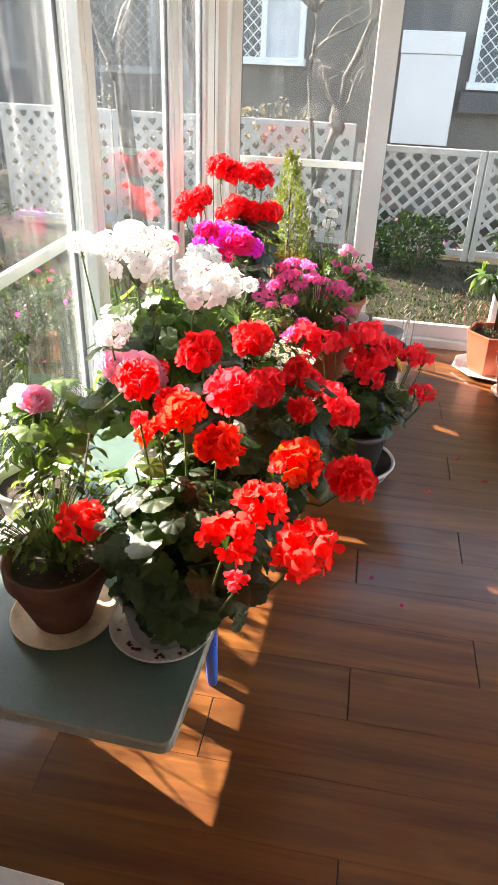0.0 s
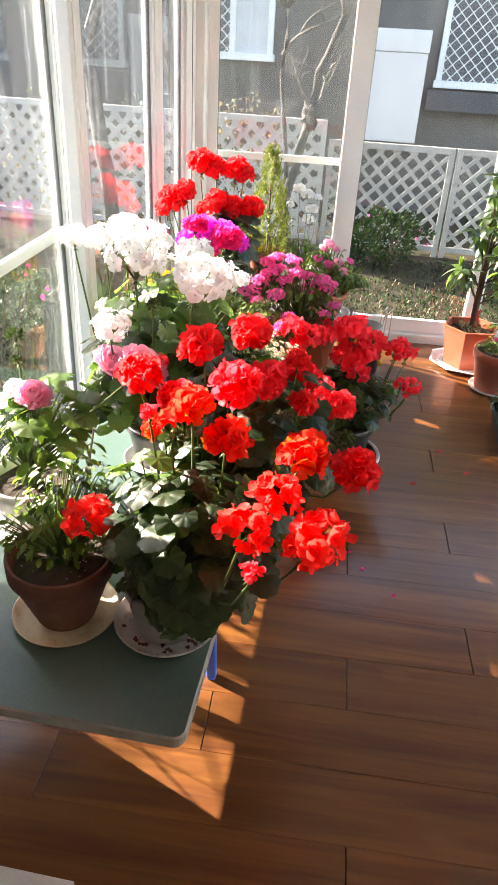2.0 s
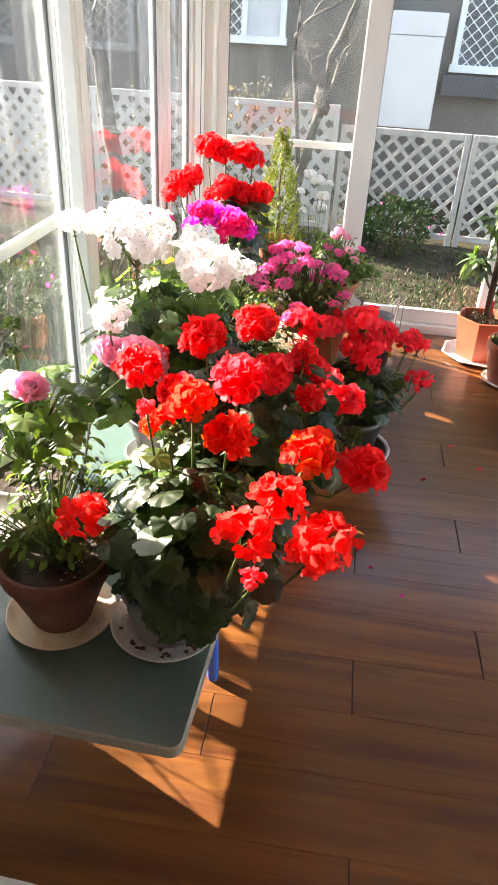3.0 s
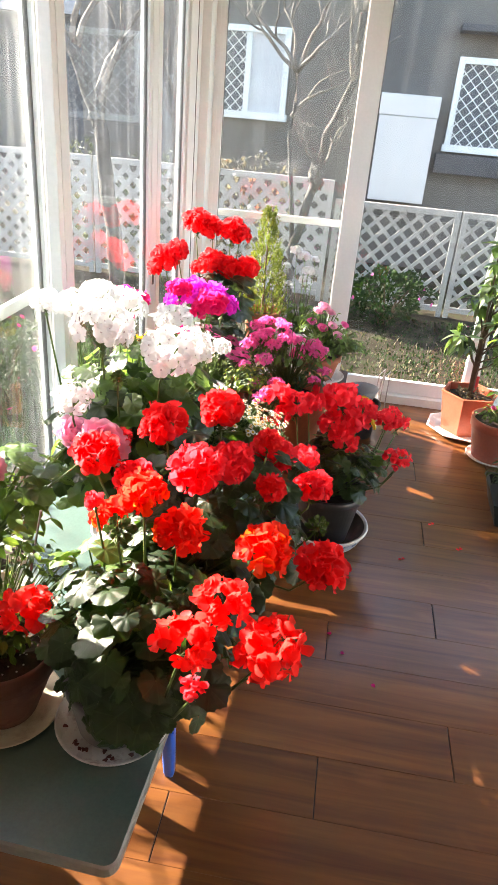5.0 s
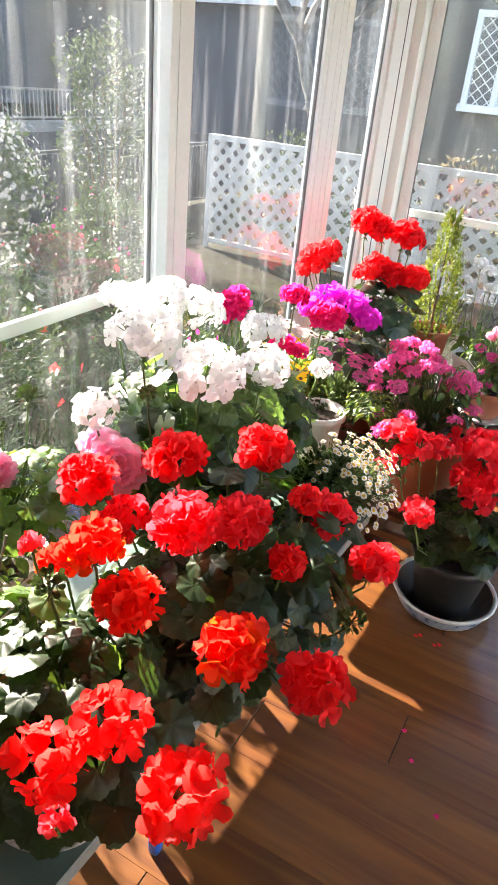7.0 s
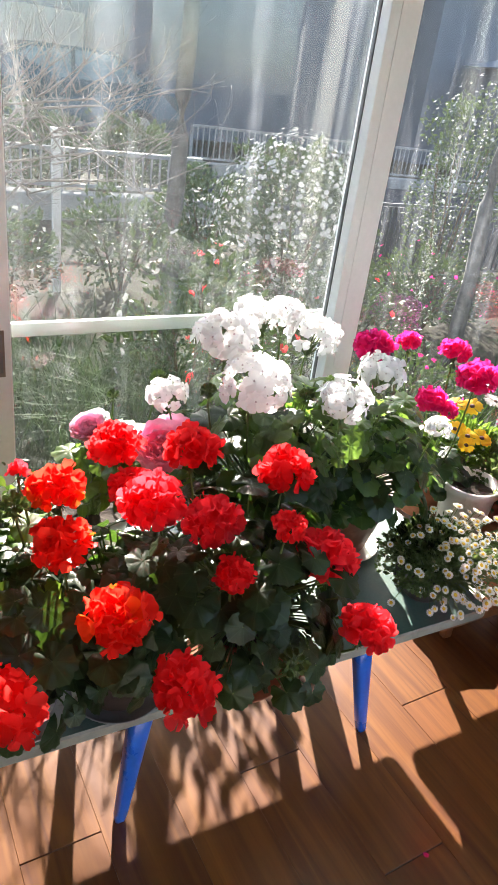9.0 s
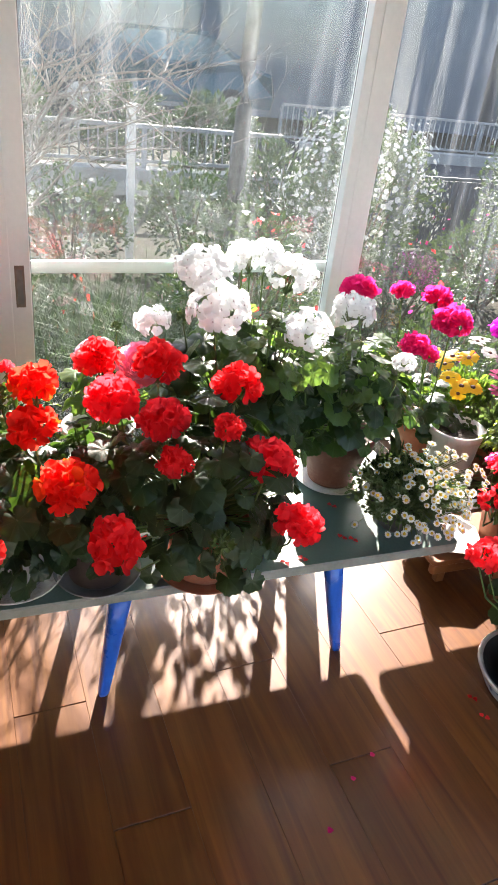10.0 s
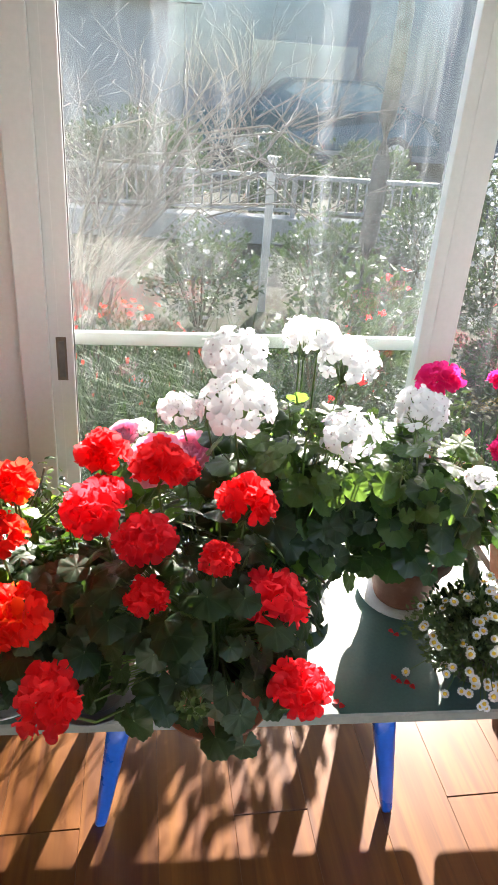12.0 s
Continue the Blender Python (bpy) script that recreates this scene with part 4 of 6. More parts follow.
def leaf_clump(bm, rnd, c, rad, n, size, flat=0.0, mi=0, shell=0.55):
    """n small folded leaves spread through an uneven egg."""
    for k in range(n):
        while True:
            p = Vector((rnd.uniform(-1, 1), rnd.uniform(-1, 1), rnd.uniform(-1, 1)))
            lump = 0.8 + 0.35 * noise.noise(p * 2.3 + Vector(c))
            if shell * lump < p.length < lump:
                break
        q = Vector(c) + Vector((p.x * rad[0], p.y * rad[1], p.z * rad[2]))
        out = Vector((p.x, p.y, p.z * 0.7 + 0.35 + flat)).normalized()
        d = (out + Vector((rnd.uniform(-1, 1), rnd.uniform(-1, 1), rnd.uniform(-1, 1))) * 0.8).normalized()
        s = d.cross(Vector((rnd.uniform(-1, 1), rnd.uniform(-1, 1), rnd.uniform(-1, 1)))).normalized()
        u = s.cross(d)
        L = size * rnd.uniform(0.6, 1.3)
        a, m, b = bm.verts.new(q), bm.verts.new(q + d * L * 0.55 - u * L * 0.1), bm.verts.new(q + d * L)
        l, r = bm.verts.new(q + d * L * 0.5 + s * L * 0.28), bm.verts.new(q + d * L * 0.5 - s * L * 0.28)
        for f in ((a, l, m), (l, b, m), (b, r, m), (r, a, m)):
            bm.faces.new(f).material_index = mi
    return bm


def blossom_dots(bm, rnd, c, rad, n, size, mi=0):
    """Small ragged rosettes on the outside of an egg."""
    for k in range(n):
        p = Vector((rnd.gauss(0, 1), rnd.gauss(0, 1), rnd.gauss(0.25, 0.9))).normalized()
        q = Vector(c) + Vector((p.x * rad[0], p.y * rad[1], p.z * rad[2])) * rnd.uniform(0.88, 1.06)
        t = p.to_track_quat("Z", "Y")
        s = size * rnd.uniform(0.7, 1.25)
        for j in range(5):
            w = 2 * math.pi * j / 5 + rnd.uniform(-.2, .2)
            e = t @ Vector((math.cos(w), math.sin(w), rnd.uniform(0.0, 0.5))) * s
            f = t @ Vector((-math.sin(w), math.cos(w), 0)) * s * 0.5
            vs4 = [bm.verts.new(q + v) for v in (Vector((0, 0, 0)), e * 0.6 - f, e, e * 0.6 + f)]
            bm.faces.new(vs4).material_index = mi
    return bm


def shrub(at, rad, h, n, size, label, mat=M_SHRUB, flowers=None, seed=1):
    rnd = random.Random(seed)
    t = thing("shrub", label, "shrub", at)
    bm = bmesh.new()
    for k in range(7):
        a = k * 0.9
        tube(bm, arc((0.04 * math.cos(a), 0.04 * math.sin(a), 0), (rad * 0.6 * math.cos(a), rad * 0.6 * math.sin(a), h * 0.75), 0.05), 0.012, 0.004)
    part("stems", bm, M_STEM_BROWN, t)
    part("crown", leaf_clump(bmesh.new(), rnd, (0, 0, h * 0.55), (rad, rad, h * 0.5), n, size), mat, t)
    if flowers:
        part("blossom", blossom_dots(bmesh.new(), rnd, (0, 0, h * 0.55), (rad, rad, h * 0.5), flowers[1], flowers[2]), flowers[0], t)
    return t


shrub((-3.5, 4.16, ZG), 0.66, 1.28, 4200, 0.052, "dense shrub covered in white blossom", M_SHRUB, (M_BLOSSOM, 900, 0.019), 31)
shrub((-3.72, 5.95, ZG), 0.46, 1.85, 3000, 0.042, "leafy evergreen shrub with white blossom and young leaves", M_SHRUB, (M_BLOSSOM, 170, 0.016), 32)
shrub((-5.3, 4.2, ZG), 0.6, 0.85, 2000, 0.06, "broad evergreen shrub along the garden", M_SHRUB, None, 33)
shrub((-7.15, 2.9, 0.05), 0.62, 1.00, 3000, 0.06, "broad evergreen shrub along the garden", M_SHRUB, None, 34)
shrub((-7.15, 1.5, 0.05), 0.66, 1.05, 3000, 0.06, "broad evergreen shrub along the garden", M_SHRUB, None, 35)
shrub((-1.5, 2.75, ZG), 0.36, 0.62, 1300, 0.04, "low evergreen shrub outside the window", M_SHRUB_Y, (M_RED, 16, 0.03), 36)
shrub((-1.28, 2.38, ZG), 0.40, 1.04, 1500, 0.045, "loose green shrub with pale flowers", M_SHRUB, (M_BLOSSOM, 40, 0.02), 37)
shrub((-1.25, 3.55, ZG), 0.35, 0.55, 1000, 0.04, "low green shrub outside the window", M_SHRUB, (M_MAGENTA, 16, 0.014), 38)
shrub((0.80, 6.15, ZG), 0.40, 0.47, 1900, 0.040, "low leafy shrub against the lattice fence", M_GRASS, (M_KAL, 6, 0.018), 39)
shrub((-0.55, 6.95, ZG), 0.55, 1.15, 900, 0.05, "thin shrub with pale buds behind the fence", M_STRAW, (M_BLOSSOM, 50, 0.022), 40)
shrub((-2.35, 7.2, ZG), 0.5, 1.14, 1100, 0.045, "leafy young shrub behind the lattice fence", M_SHRUB_Y, (M_BLOSSOM, 14, 0.02), 71)
shrub((-1.4, 7.05, ZG), 0.55, 1.1, 900, 0.05, "thin shrub with pale buds behind the fence", M_SHRUB_Y, (M_BLOSSOM, 30, 0.022), 41)
shrub((-7.5, 4.1, 0.05), 0.7, 0.95, 2200, 0.07, "dark evergreen hedge behind the low wall", M_SHRUB, None, 43)
shrub((-8.0, 1.2, 0.1), 1.1, 1.1, 2200, 0.07, "dark evergreen hedge behind the low wall", M_SHRUB, None, 44)
shrub((-8.2, -1.2, 0.1), 1.2, 1.3, 2200, 0.07, "dark evergreen hedge behind the low wall", M_SHRUB, None, 45)

shrub((-3.6, 1.9, ZG), 0.5, 0.75, 1500, 0.05, "low evergreen shrub in the garden", M_SHRUB, (M_BLOSSOM, 30, 0.022), 47)
shrub((-4.0, 2.9, ZG), 0.55, 0.8, 1500, 0.05, "low evergreen shrub in the garden", M_SHRUB, None, 48)

shrub((-2.1, 1.42, ZG), 0.42, 0.55, 900, 0.045, "low bed of orange-red flowers among green leaves", M_SHRUB_Y, (M_ORANGE, 80, 0.020), 61)
shrub((-2.45, 3.0, ZG), 0.28, 0.72, 700, 0.04, "low green plant with a few red flowers", M_SHRUB, (M_RED, 12, 0.03), 62)
shrub((-2.1, 3.75, ZG), 0.50, 0.66, 2200, 0.04, "low dark green shrub with small red flowers", M_SHRUB, (M_RED, 10, 0.018), 63)
shrub((-2.8, 5.0, ZG), 0.62, 0.70, 2400, 0.045, "low dark green shrub with magenta flowers", M_SHRUB, (M_MAGENTA, 40, 0.016), 64)


def blades(name, label, area, n, h, mat, seed, z=ZG, category="grass"):
    """Strap leaves and blades bending over, one mesh."""
    rnd = random.Random(seed)
    bm = bmesh.new()
    x0, x1, y0, y1 = area
    for k in range(n):
        p = Vector((rnd.uniform(x0, x1), rnd.uniform(y0, y1), z))
        a, L = rnd.uniform(0, 6.28), h * rnd.uniform(0.5, 1.2)
        d, w = Vector((math.cos(a), math.sin(a), 0)), rnd.uniform(0.004, 0.010)
        s = Vector((-d.y, d.x, 0)) * w
        rows = []
        for j, (o, u) in enumerate(((0, 0), (0.15, 0.45), (0.42, 0.80), (0.85, 0.92))):
            q = p + d * L * o * 0.7 + Vector((0, 0, L * u))
            rows.append((bm.verts.new(q - s * (1 - j * 0.3)), bm.verts.new(q + s * (1 - j * 0.3))))
        for a2, b2 in zip(rows, rows[1:]):
            bm.faces.new((a2[0], a2[1], b2[1], b2[0]))
    return tagged(new(name, mesh_of(name, bm, mat)), label, category, kind="stuff")


blades("strap_leaves", "tall green strap leaves just outside the window", (-1.7, -0.85, 1.2, 2.25), 1500, 0.62, M_GRASS, 51)
blades("garden_grass", "short green garden plants outside the window", (-1.5, -0.75, 2.2, 4.6), 700, 0.34, M_GRASS, 52)
blades("dry_grass", "dry straw-coloured grass outside the far window", (0.3, 2.4, 4.6, 5.7), 420, 0.035, M_STRAW, 53)
blades("green_tufts", "small green tufts on the soil", (0.3, 2.4, 4.7, 6.4), 3200, 0.028, M_GRASS, 54)

# ---------- leaves and flowers ----------
def leaf_round(seed, r=1.0, n=34):
    """A scalloped kidney-shaped geranium leaf, unit radius, stalk at the origin, notch towards -y."""
    rnd = random.Random(seed)
    bm = bmesh.new()
    c = bm.verts.new((0, 0, -0.02))
    rings = [[], [], []]
    fold = rnd.uniform(0.05, 0.22)
    droop = rnd.uniform(0.08, 0.30)
    for k in range(n + 1):
        a = -math.pi / 2 + 0.22 + (2 * math.pi - 0.44) * k / n
        lobe = 0.87 + 0.13 * abs(math.cos(3.5 * (a - math.pi / 2))) + (0.035 if k % 2 else -0.03)
        for i, f in enumerate((0.35, 0.72, 1.0)):
            rr = f * (lobe if i == 2 else (lobe + 0.9) / 2) * r
            x, y = rr * math.cos(a), rr * math.sin(a) + 0.12 * f
            pleat = 0.028 * f * math.cos(7 * (a - math.pi / 2)) + (0.05 * math.sin(3 * a + seed) if i == 2 else 0)
            z = fold * abs(x) * 0.8 - droop * f * f + pleat + (rnd.uniform(-0.02, 0.02) if i == 2 else 0)
            rings[i].append(bm.verts.new((x, y, z)))
    for k in range(n):
        bm.faces.new((c, rings[0][k], rings[0][k + 1]))
        for a, b in zip(rings, rings[1:]):
            bm.faces.new((a[k], b[k], b[k + 1], a[k + 1]))
    return bm


def leaf_lance(seed, w=0.2, bend=0.35, n=6):
    """A pointed leaf of unit length along +y that bends down, with a folded midrib."""
    bm = bmesh.new()
    rows = []
    for k in range(n + 1):
        t = k / n
        ww = w * math.sin(math.pi * min(1, 0.06 + t * 0.94)) ** 0.8
        y, z = t * (1 - 0.12 * bend), -bend * t * t
        rows.append([bm.verts.new((-ww, y, z + ww * 0.35)), bm.verts.new((0, y, z)), bm.verts.new((ww, y, z + ww * 0.35))])
    for a, b in zip(rows, rows[1:]):
        for k in (0, 1):
            bm.faces.new((a[k], a[k + 1], b[k + 1], b[k]))
    return bm


def petal(bm, m, length, width, cup, mi=0, ruffle=0.0, rnd=rng):
    """A rounded petal from the origin along +y, cupped upwards, placed by m."""
    rows = []
    for t, w in ((0.0, 0.16), (0.4, 0.78), (0.78, 1.0), (1.0, 0.55)):
        row = []
        for s in (-1, 0, 1):
            y = length * (t - (0.10 if s and t == 1.0 else 0))
            z = cup * length * t * t + (0.10 * length * abs(s) * t) + rnd.uniform(-1, 1) * ruffle * length * t
            row.append(bm.verts.new(m @ Vector((s * w * width / 2, y, z))))
        rows.append(row)
    for a, b in zip(rows, rows[1:]):
        for k in (0, 1):
            bm.faces.new((a[k], a[k + 1], b[k + 1], b[k])).material_index = mi


def rot_to(d, spin=0.0):
    return Vector(d).normalized().to_track_quat("Z", "Y").to_matrix().to_4x4() @ Matrix.Rotation(spin, 4, "Z")


def umbel(seed, mats, florets=26, R=0.05, petal_len=0.018, petals=5, flat=0.85, low=-0.35, loose=0.10, ruffle=0.12, cup=(-0.1, 0.45), tip=0.0, gaps=0.0):
    """A geranium flower head: a dome of five-petalled florets on green pedicels; the stalk joins at the origin."""
    rnd = random.Random(seed)
    bm = bmesh.new()
    top = Vector((0, 0, R * 0.95))
    ga = math.pi * (3 - math.sqrt(5))
    for k in range(florets):
        z = 1 - (1 - low) * (k + 0.5) / florets
        rr, a = math.sqrt(max(0, 1 - z * z)), ga * k + rnd.uniform(-0.3, 0.3)
        if rnd.random() < gaps:
            continue
        d = Vector((rr * math.cos(a), rr * math.sin(a), z))
        rad = R * (1 + rnd.uniform(-loose, loose))
        q = top + Vector((d.x * rad, d.y * rad, d.z * rad * flat))
        face = (d + Vector((rnd.uniform(-.3, .3), rnd.uniform(-.3, .3), 0.15 + rnd.uniform(-.2, .2)))).normalized()
        base = Matrix.Translation(q - face * petal_len * 0.35) @ rot_to(face, rnd.uniform(0, 6.28))
        mi = 1 if rnd.random() < tip else 0
        for j in range(petals):
            lay = 0 if j < 5 else 1
            m = base @ Matrix.Rotation(2 * math.pi * j / min(petals, 5) + lay * 0.6, 4, "Z") @ Matrix.Translation((0, 0, lay * 0.004)) @ Matrix.Rotation(rnd.uniform(0.05, 0.5) + lay * 0.5, 4, "X")
            petal(bm, m, petal_len * rnd.uniform(0.85, 1.1) * (0.8 if lay else 1), petal_len * rnd.uniform(0.72, 0.95), rnd.uniform(*cup), mi, ruffle, rnd)
        if len(mats) > 2:
            lathe(bm, [(0, 0.0), (petal_len * 0.09, 0.001), (petal_len * 0.06, 0.003), (0, 0.004)], 5, tuple(q), 2)
        if k % 2 == 0 or florets < 16:
            tube(bm, ((0, 0, 0), q * 0.5 + Vector((0, 0, R * 0.25)), q - face * petal_len * 0.3), 0.0011, 0.0008, 4, len(mats))
    for k in range(6):
        a = k * 1.05
        tube(bm, ((0, 0, 0), (0.012 * math.cos(a), 0.012 * math.sin(a), -0.012)), 0.002, 0.0005, 3, len(mats))
    return mesh_of("flower_head", bm, [*mats, M_STEM])


LEAF_ROUND = [leaf_round(k) for k in range(5)]
LEAF_ROUND = [mesh_of("leaf", b, M_LEAF) for b in LEAF_ROUND]
LEAF_ROUND_L = [mesh_of("leaf", leaf_round(k + 9), M_LEAF_LIGHT) for k in range(3)]
LEAF_ROUND_M = [mesh_of("leaf", leaf_round(k + 29), M_LEAF_MID) for k in range(3)]
LEAF_ROUND_D = [mesh_of("leaf", leaf_round(k + 19), M_LEAF_DARK) for k in range(3)]
LEAF_OVAL_D = [mesh_of("leaf", leaf_lance(k, 0.28, 0.15 + 0.12 * k), M_LEAF_DARK) for k in range(3)]
LEAF_OVAL_L = [mesh_of("leaf", leaf_lance(k, 0.27, 0.15 + 0.12 * k), M_LEAF_LIGHT) for k in range(3)]
LEAF_OVAL = [mesh_of("leaf", leaf_lance(k, 0.25, 0.1 + 0.15 * k), M_LEAF) for k in range(3)]

HEADS = {
    "red": [umbel(100 + k, [M_RED], 25, 0.043, 0.0255, 6, 0.80, -0.45, 0.16, 0.13) for k in range(4)],
    "crimson": [umbel(110 + k, [M_CRIMSON], 25, 0.043, 0.0255, 6, 0.80, -0.45, 0.16, 0.13) for k in range(3)],
    "orange": [umbel(120 + k, [M_ORANGE, M_ORANGE_TIP], 20, 0.042, 0.027, 6, 0.80, -0.4, 0.16, 0.13, tip=0.10) for k in range(3)],
    "open": [umbel(130 + k, [M_SCARLET], 16, 0.046, 0.026, 5, 0.8, -0.45, 0.15, 0.10, tip=0.0) for k in range(3)],
    "white": [umbel(140 + k, [M_WHITE, M_WHITE, M_EYE], 40, 0.050, 0.0185, 5, 0.72, -0.55, 0.15, 0.05, (-0.15, 0.12), gaps=0.08) for k in range(4)],
    "magenta": [umbel(150 + k, [M_MAGENTA], 24, 0.040, 0.023, 6, 0.68, -0.3, 0.12, 0.14) for k in range(3)],
    "purple": [umbel(160 + k, [M_PURPLE], 24, 0.042, 0.020, 5, 0.75, -0.3, 0.12, 0.08) for k in range(3)],
    "small_red": [umbel(170 + k, [M_CRIMSON], 15, 0.032, 0.020, 5, 0.7, -0.3, 0.20, 0.12, gaps=0.18) for k in range(3)],
    "kal": [umbel(180 + k, [M_KAL], 30, 0.026, 0.0085, 4, 0.55, 0.1, 0.12, 0.05) for k in range(3)],
    "bud": [umbel(190 + k, [M_STEM, M_ORANGE_TIP], 16, 0.014, 0.009, 3, 0.9, -0.3, 0.1, 0.02, (0.7, 1.0)) for k in range(2)],
    "tiny": [umbel(195 + k, [M_CRIMSON], 5, 0.016, 0.016, 5, 0.8, -0.1, 0.1, 0.10) for k in range(2)],
}


def foliage(t, meshes, c, rad, n, size, base, seed, low=-0.55, stalk=0.0017, upright=0.55, inner=0.62, stalks=True, mat=M_STEM):
    """n leaves, each its own object, over an egg round c (local to t); stalks join them to base."""
    rnd = random.Random(seed)
    c, base = Vector(c), Vector(base)
    st = bmesh.new()
    for k in range(n):
        z = rnd.uniform(low, 1)
        a = rnd.uniform(0, 6.283)
        rr = math.sqrt(1 - z * z)
        f = rnd.uniform(inner, 1.0) * (1 + 0.15 * noise.noise(Vector((math.cos(a), math.sin(a), z)) * 2 + c * 5))
        p = c + Vector((rr * math.cos(a) * rad[0], rr * math.sin(a) * rad[1], z * rad[2])) * f
        out = Vector((rr * math.cos(a), rr * math.sin(a), z * 0.6))
        nrm = (out * (1 - upright) + Vector((0, 0, upright)) + Vector((rnd.uniform(-.35, .35), rnd.uniform(-.35, .35), rnd.uniform(-.2, .2)))).normalized()
        tip = out + Vector((rnd.uniform(-.5, .5), rnd.uniform(-.5, .5), -0.3))
        tip = (tip - nrm * tip.dot(nrm)).normalized()
        side = tip.cross(nrm)
        m = Matrix((side, tip, nrm)).transposed().to_4x4()
        s = size * rnd.uniform(0.5, 1.1)
        piece("leaf", rnd.choice(meshes), t, Matrix.Translation(p) @ m @ Matrix.Diagonal((s, s, s, 1)))
        if stalks:
            q = base + (p - base) * 0.25
            q.z = base.z + (p.z - base.z) * 0.45
            tube(st, (base + Vector((jitr(rnd, 0.02), jitr(rnd, 0.02), 0)), q, p), stalk * 1.3, stalk, 4)
    if stalks:
        tagged(part("stem", st, mat, t), kind="stuff")
    else:
        st.free()


def blooms(t, kind, at, base, heads, seed, stem=0.0024, mat=M_STEM):
    """Flower heads on stalks. heads: world x, y, z of the head's middle and its width."""
    rnd = random.Random(seed)
    o, base = Vector(at), Vector(base)
    for x, y, z, w in heads:
        k = kind
        R = {"red": 0.118, "crimson": 0.118, "orange": 0.118, "open": 0.128, "white": 0.128, "magenta": 0.105, "purple": 0.108, "small_red": 0.088, "kal": 0.064, "bud": 0.042, "tiny": 0.048}[k]
        s = w / R
        me = rnd.choice(HEADS[k])
        hub = Vector((x, y, z)) - o - Vector((0, 0, R * 0.38 * s))
        lean = Vector((hub.x - base.x, hub.y - base.y, 0))
        up = (Vector((0, 0, 1)) + lean * 0.9 + Vector((rnd.uniform(-.15, .15), rnd.uniform(-.15, .15), 0))).normalized()
        hub2 = Vector((x, y, z)) - o - up * R * 0.38 * s
        h = piece("flower_head", me, t, Matrix.Translation(hub2) @ rot_to(up, rnd.uniform(0, 6.28)) @ Matrix.Diagonal((s, s, s, 1)))
        b = base + (Vector((hub2.x, hub2.y, base.z)) - base) * 0.35
        mid = b.lerp(hub2, 0.55) + lean * 0.12
        part("flower_stem", tube(bmesh.new(), (base, b + Vector((0, 0, 0.03)), mid, hub2 - up * 0.02, hub2), stem * 1.2, stem * 0.85, 6), mat, t, smooth=True)


def pot(name, label, at, r0, r1, h, mat, rim=(0.012, 0.035), wall=0.006, sides=40, soil=0.82, group="flower pots", saucer=None, rz=0, category="flower pot", band=None):
    """A tapered flower pot with a rim and soil; saucer: (radius, height, material) stands under it."""
    t = thing(name, label, category, at, group, rz=rz)
    z0 = 0.0
    if saucer:
        sr, sh, sm = saucer
        bm = lathe(bmesh.new(), [(0, 0), (sr * 0.80, 0), (sr * 0.97, sh * 0.75), (sr, sh), (sr - 0.004, sh), (sr * 0.90, sh * 0.6), (sr * 0.76, 0.006), (0, 0.006)], 48)
        part("saucer", bm, sm, t, smooth=True)
        z0 = 0.007
    rw, rh = rim
    prof = [(0, z0), (r0 * 0.96, z0), (r0, z0 + 0.005)]
    if rw > 0:
        prof += [(r1 - rw * 0.6, z0 + h - rh - 0.003), (r1 + rw * 0.3, z0 + h - rh), (r1 + rw * 0.4, z0 + h - 0.003)]
    else:
        prof += [(r1, z0 + h - 0.003)]
    prof += [(r1 + rw * 0.3 - 0.002, z0 + h), (r1 - wall, z0 + h - 0.001), (r1 - wall - 0.002, z0 + h * soil), (0, z0 + h * soil)]
    part("body", lathe(bmesh.new(), prof, sides), mat, t, smooth=sides > 12)
    bm = bmesh.new()
    rnd = random.Random(hash_of(at))
    rs = (r1 - wall) - (r1 - r0) * (1 - soil) - 0.001
    rows = [[bm.verts.new((0, 0, z0 + h * soil + 0.006))]]
    for f in (0.35, 0.7, 1.0):
        rows.append([bm.verts.new((rs * f * math.cos(a * 0.2618), rs * f * math.sin(a * 0.2618), z0 + h * soil + 0.006 + rnd.uniform(-0.003, 0.004))) for a in range(24)])
    for k in range(24):
        j = (k + 1) % 24
        bm.faces.new((rows[0][0], rows[1][k], rows[1][j]))
        for a, b in zip(rows[1:], rows[2:]):
            bm.faces.new((a[k], b[k], b[j], a[j]))
    part("soil", bm, M_SOIL, t)
    return t, z0 + h * soil


def hash_of(at):
    return int(abs(at[0] * 7919 + at[1] * 104729 + at[2] * 1299709) * 10) % 99991


TZ = 0.3665   # table top

# scarlet geranium at the near end of the table
at = (0.288, 1.363, TZ)
g, s = pot("potted_geranium", "potted geranium with open scarlet flowers on a floral saucer", at, 0.068, 0.088, 0.125, M_GREYPOT, (0.006, 0.02), saucer=(0.112, 0.022, M_FLORAL), category="geranium")
b = (0, 0, s)
foliage(g, LEAF_ROUND, (0.055, -0.01, 0.245), (0.175, 0.155, 0.155), 200, 0.034, b, 1, low=-0.75, upright=0.45)
foliage(g, LEAF_ROUND, (0.07, -0.03, 0.16), (0.14, 0.12, 0.09), 55, 0.037, b, 5, low=-0.7, upright=0.3)
foliage(g, LEAF_ROUND_L, (-0.02, 0.03, 0.33), (0.11, 0.10, 0.07), 9, 0.03, b, 2)
blooms(g, "open", at, b, [(0.585, 1.285, 0.725, 0.125), (0.570, 1.305, 0.675, 0.105), (0.505, 1.255, 0.815, 0.10), (0.465, 1.195, 0.785, 0.105), (0.158, 1.305, 0.675, 0.115)], 3)
blooms(g, "tiny", at, b, [(0.481, 1.190, 0.700, 0.045)], 4)
bm, rnd = bmesh.new(), random.Random(7)
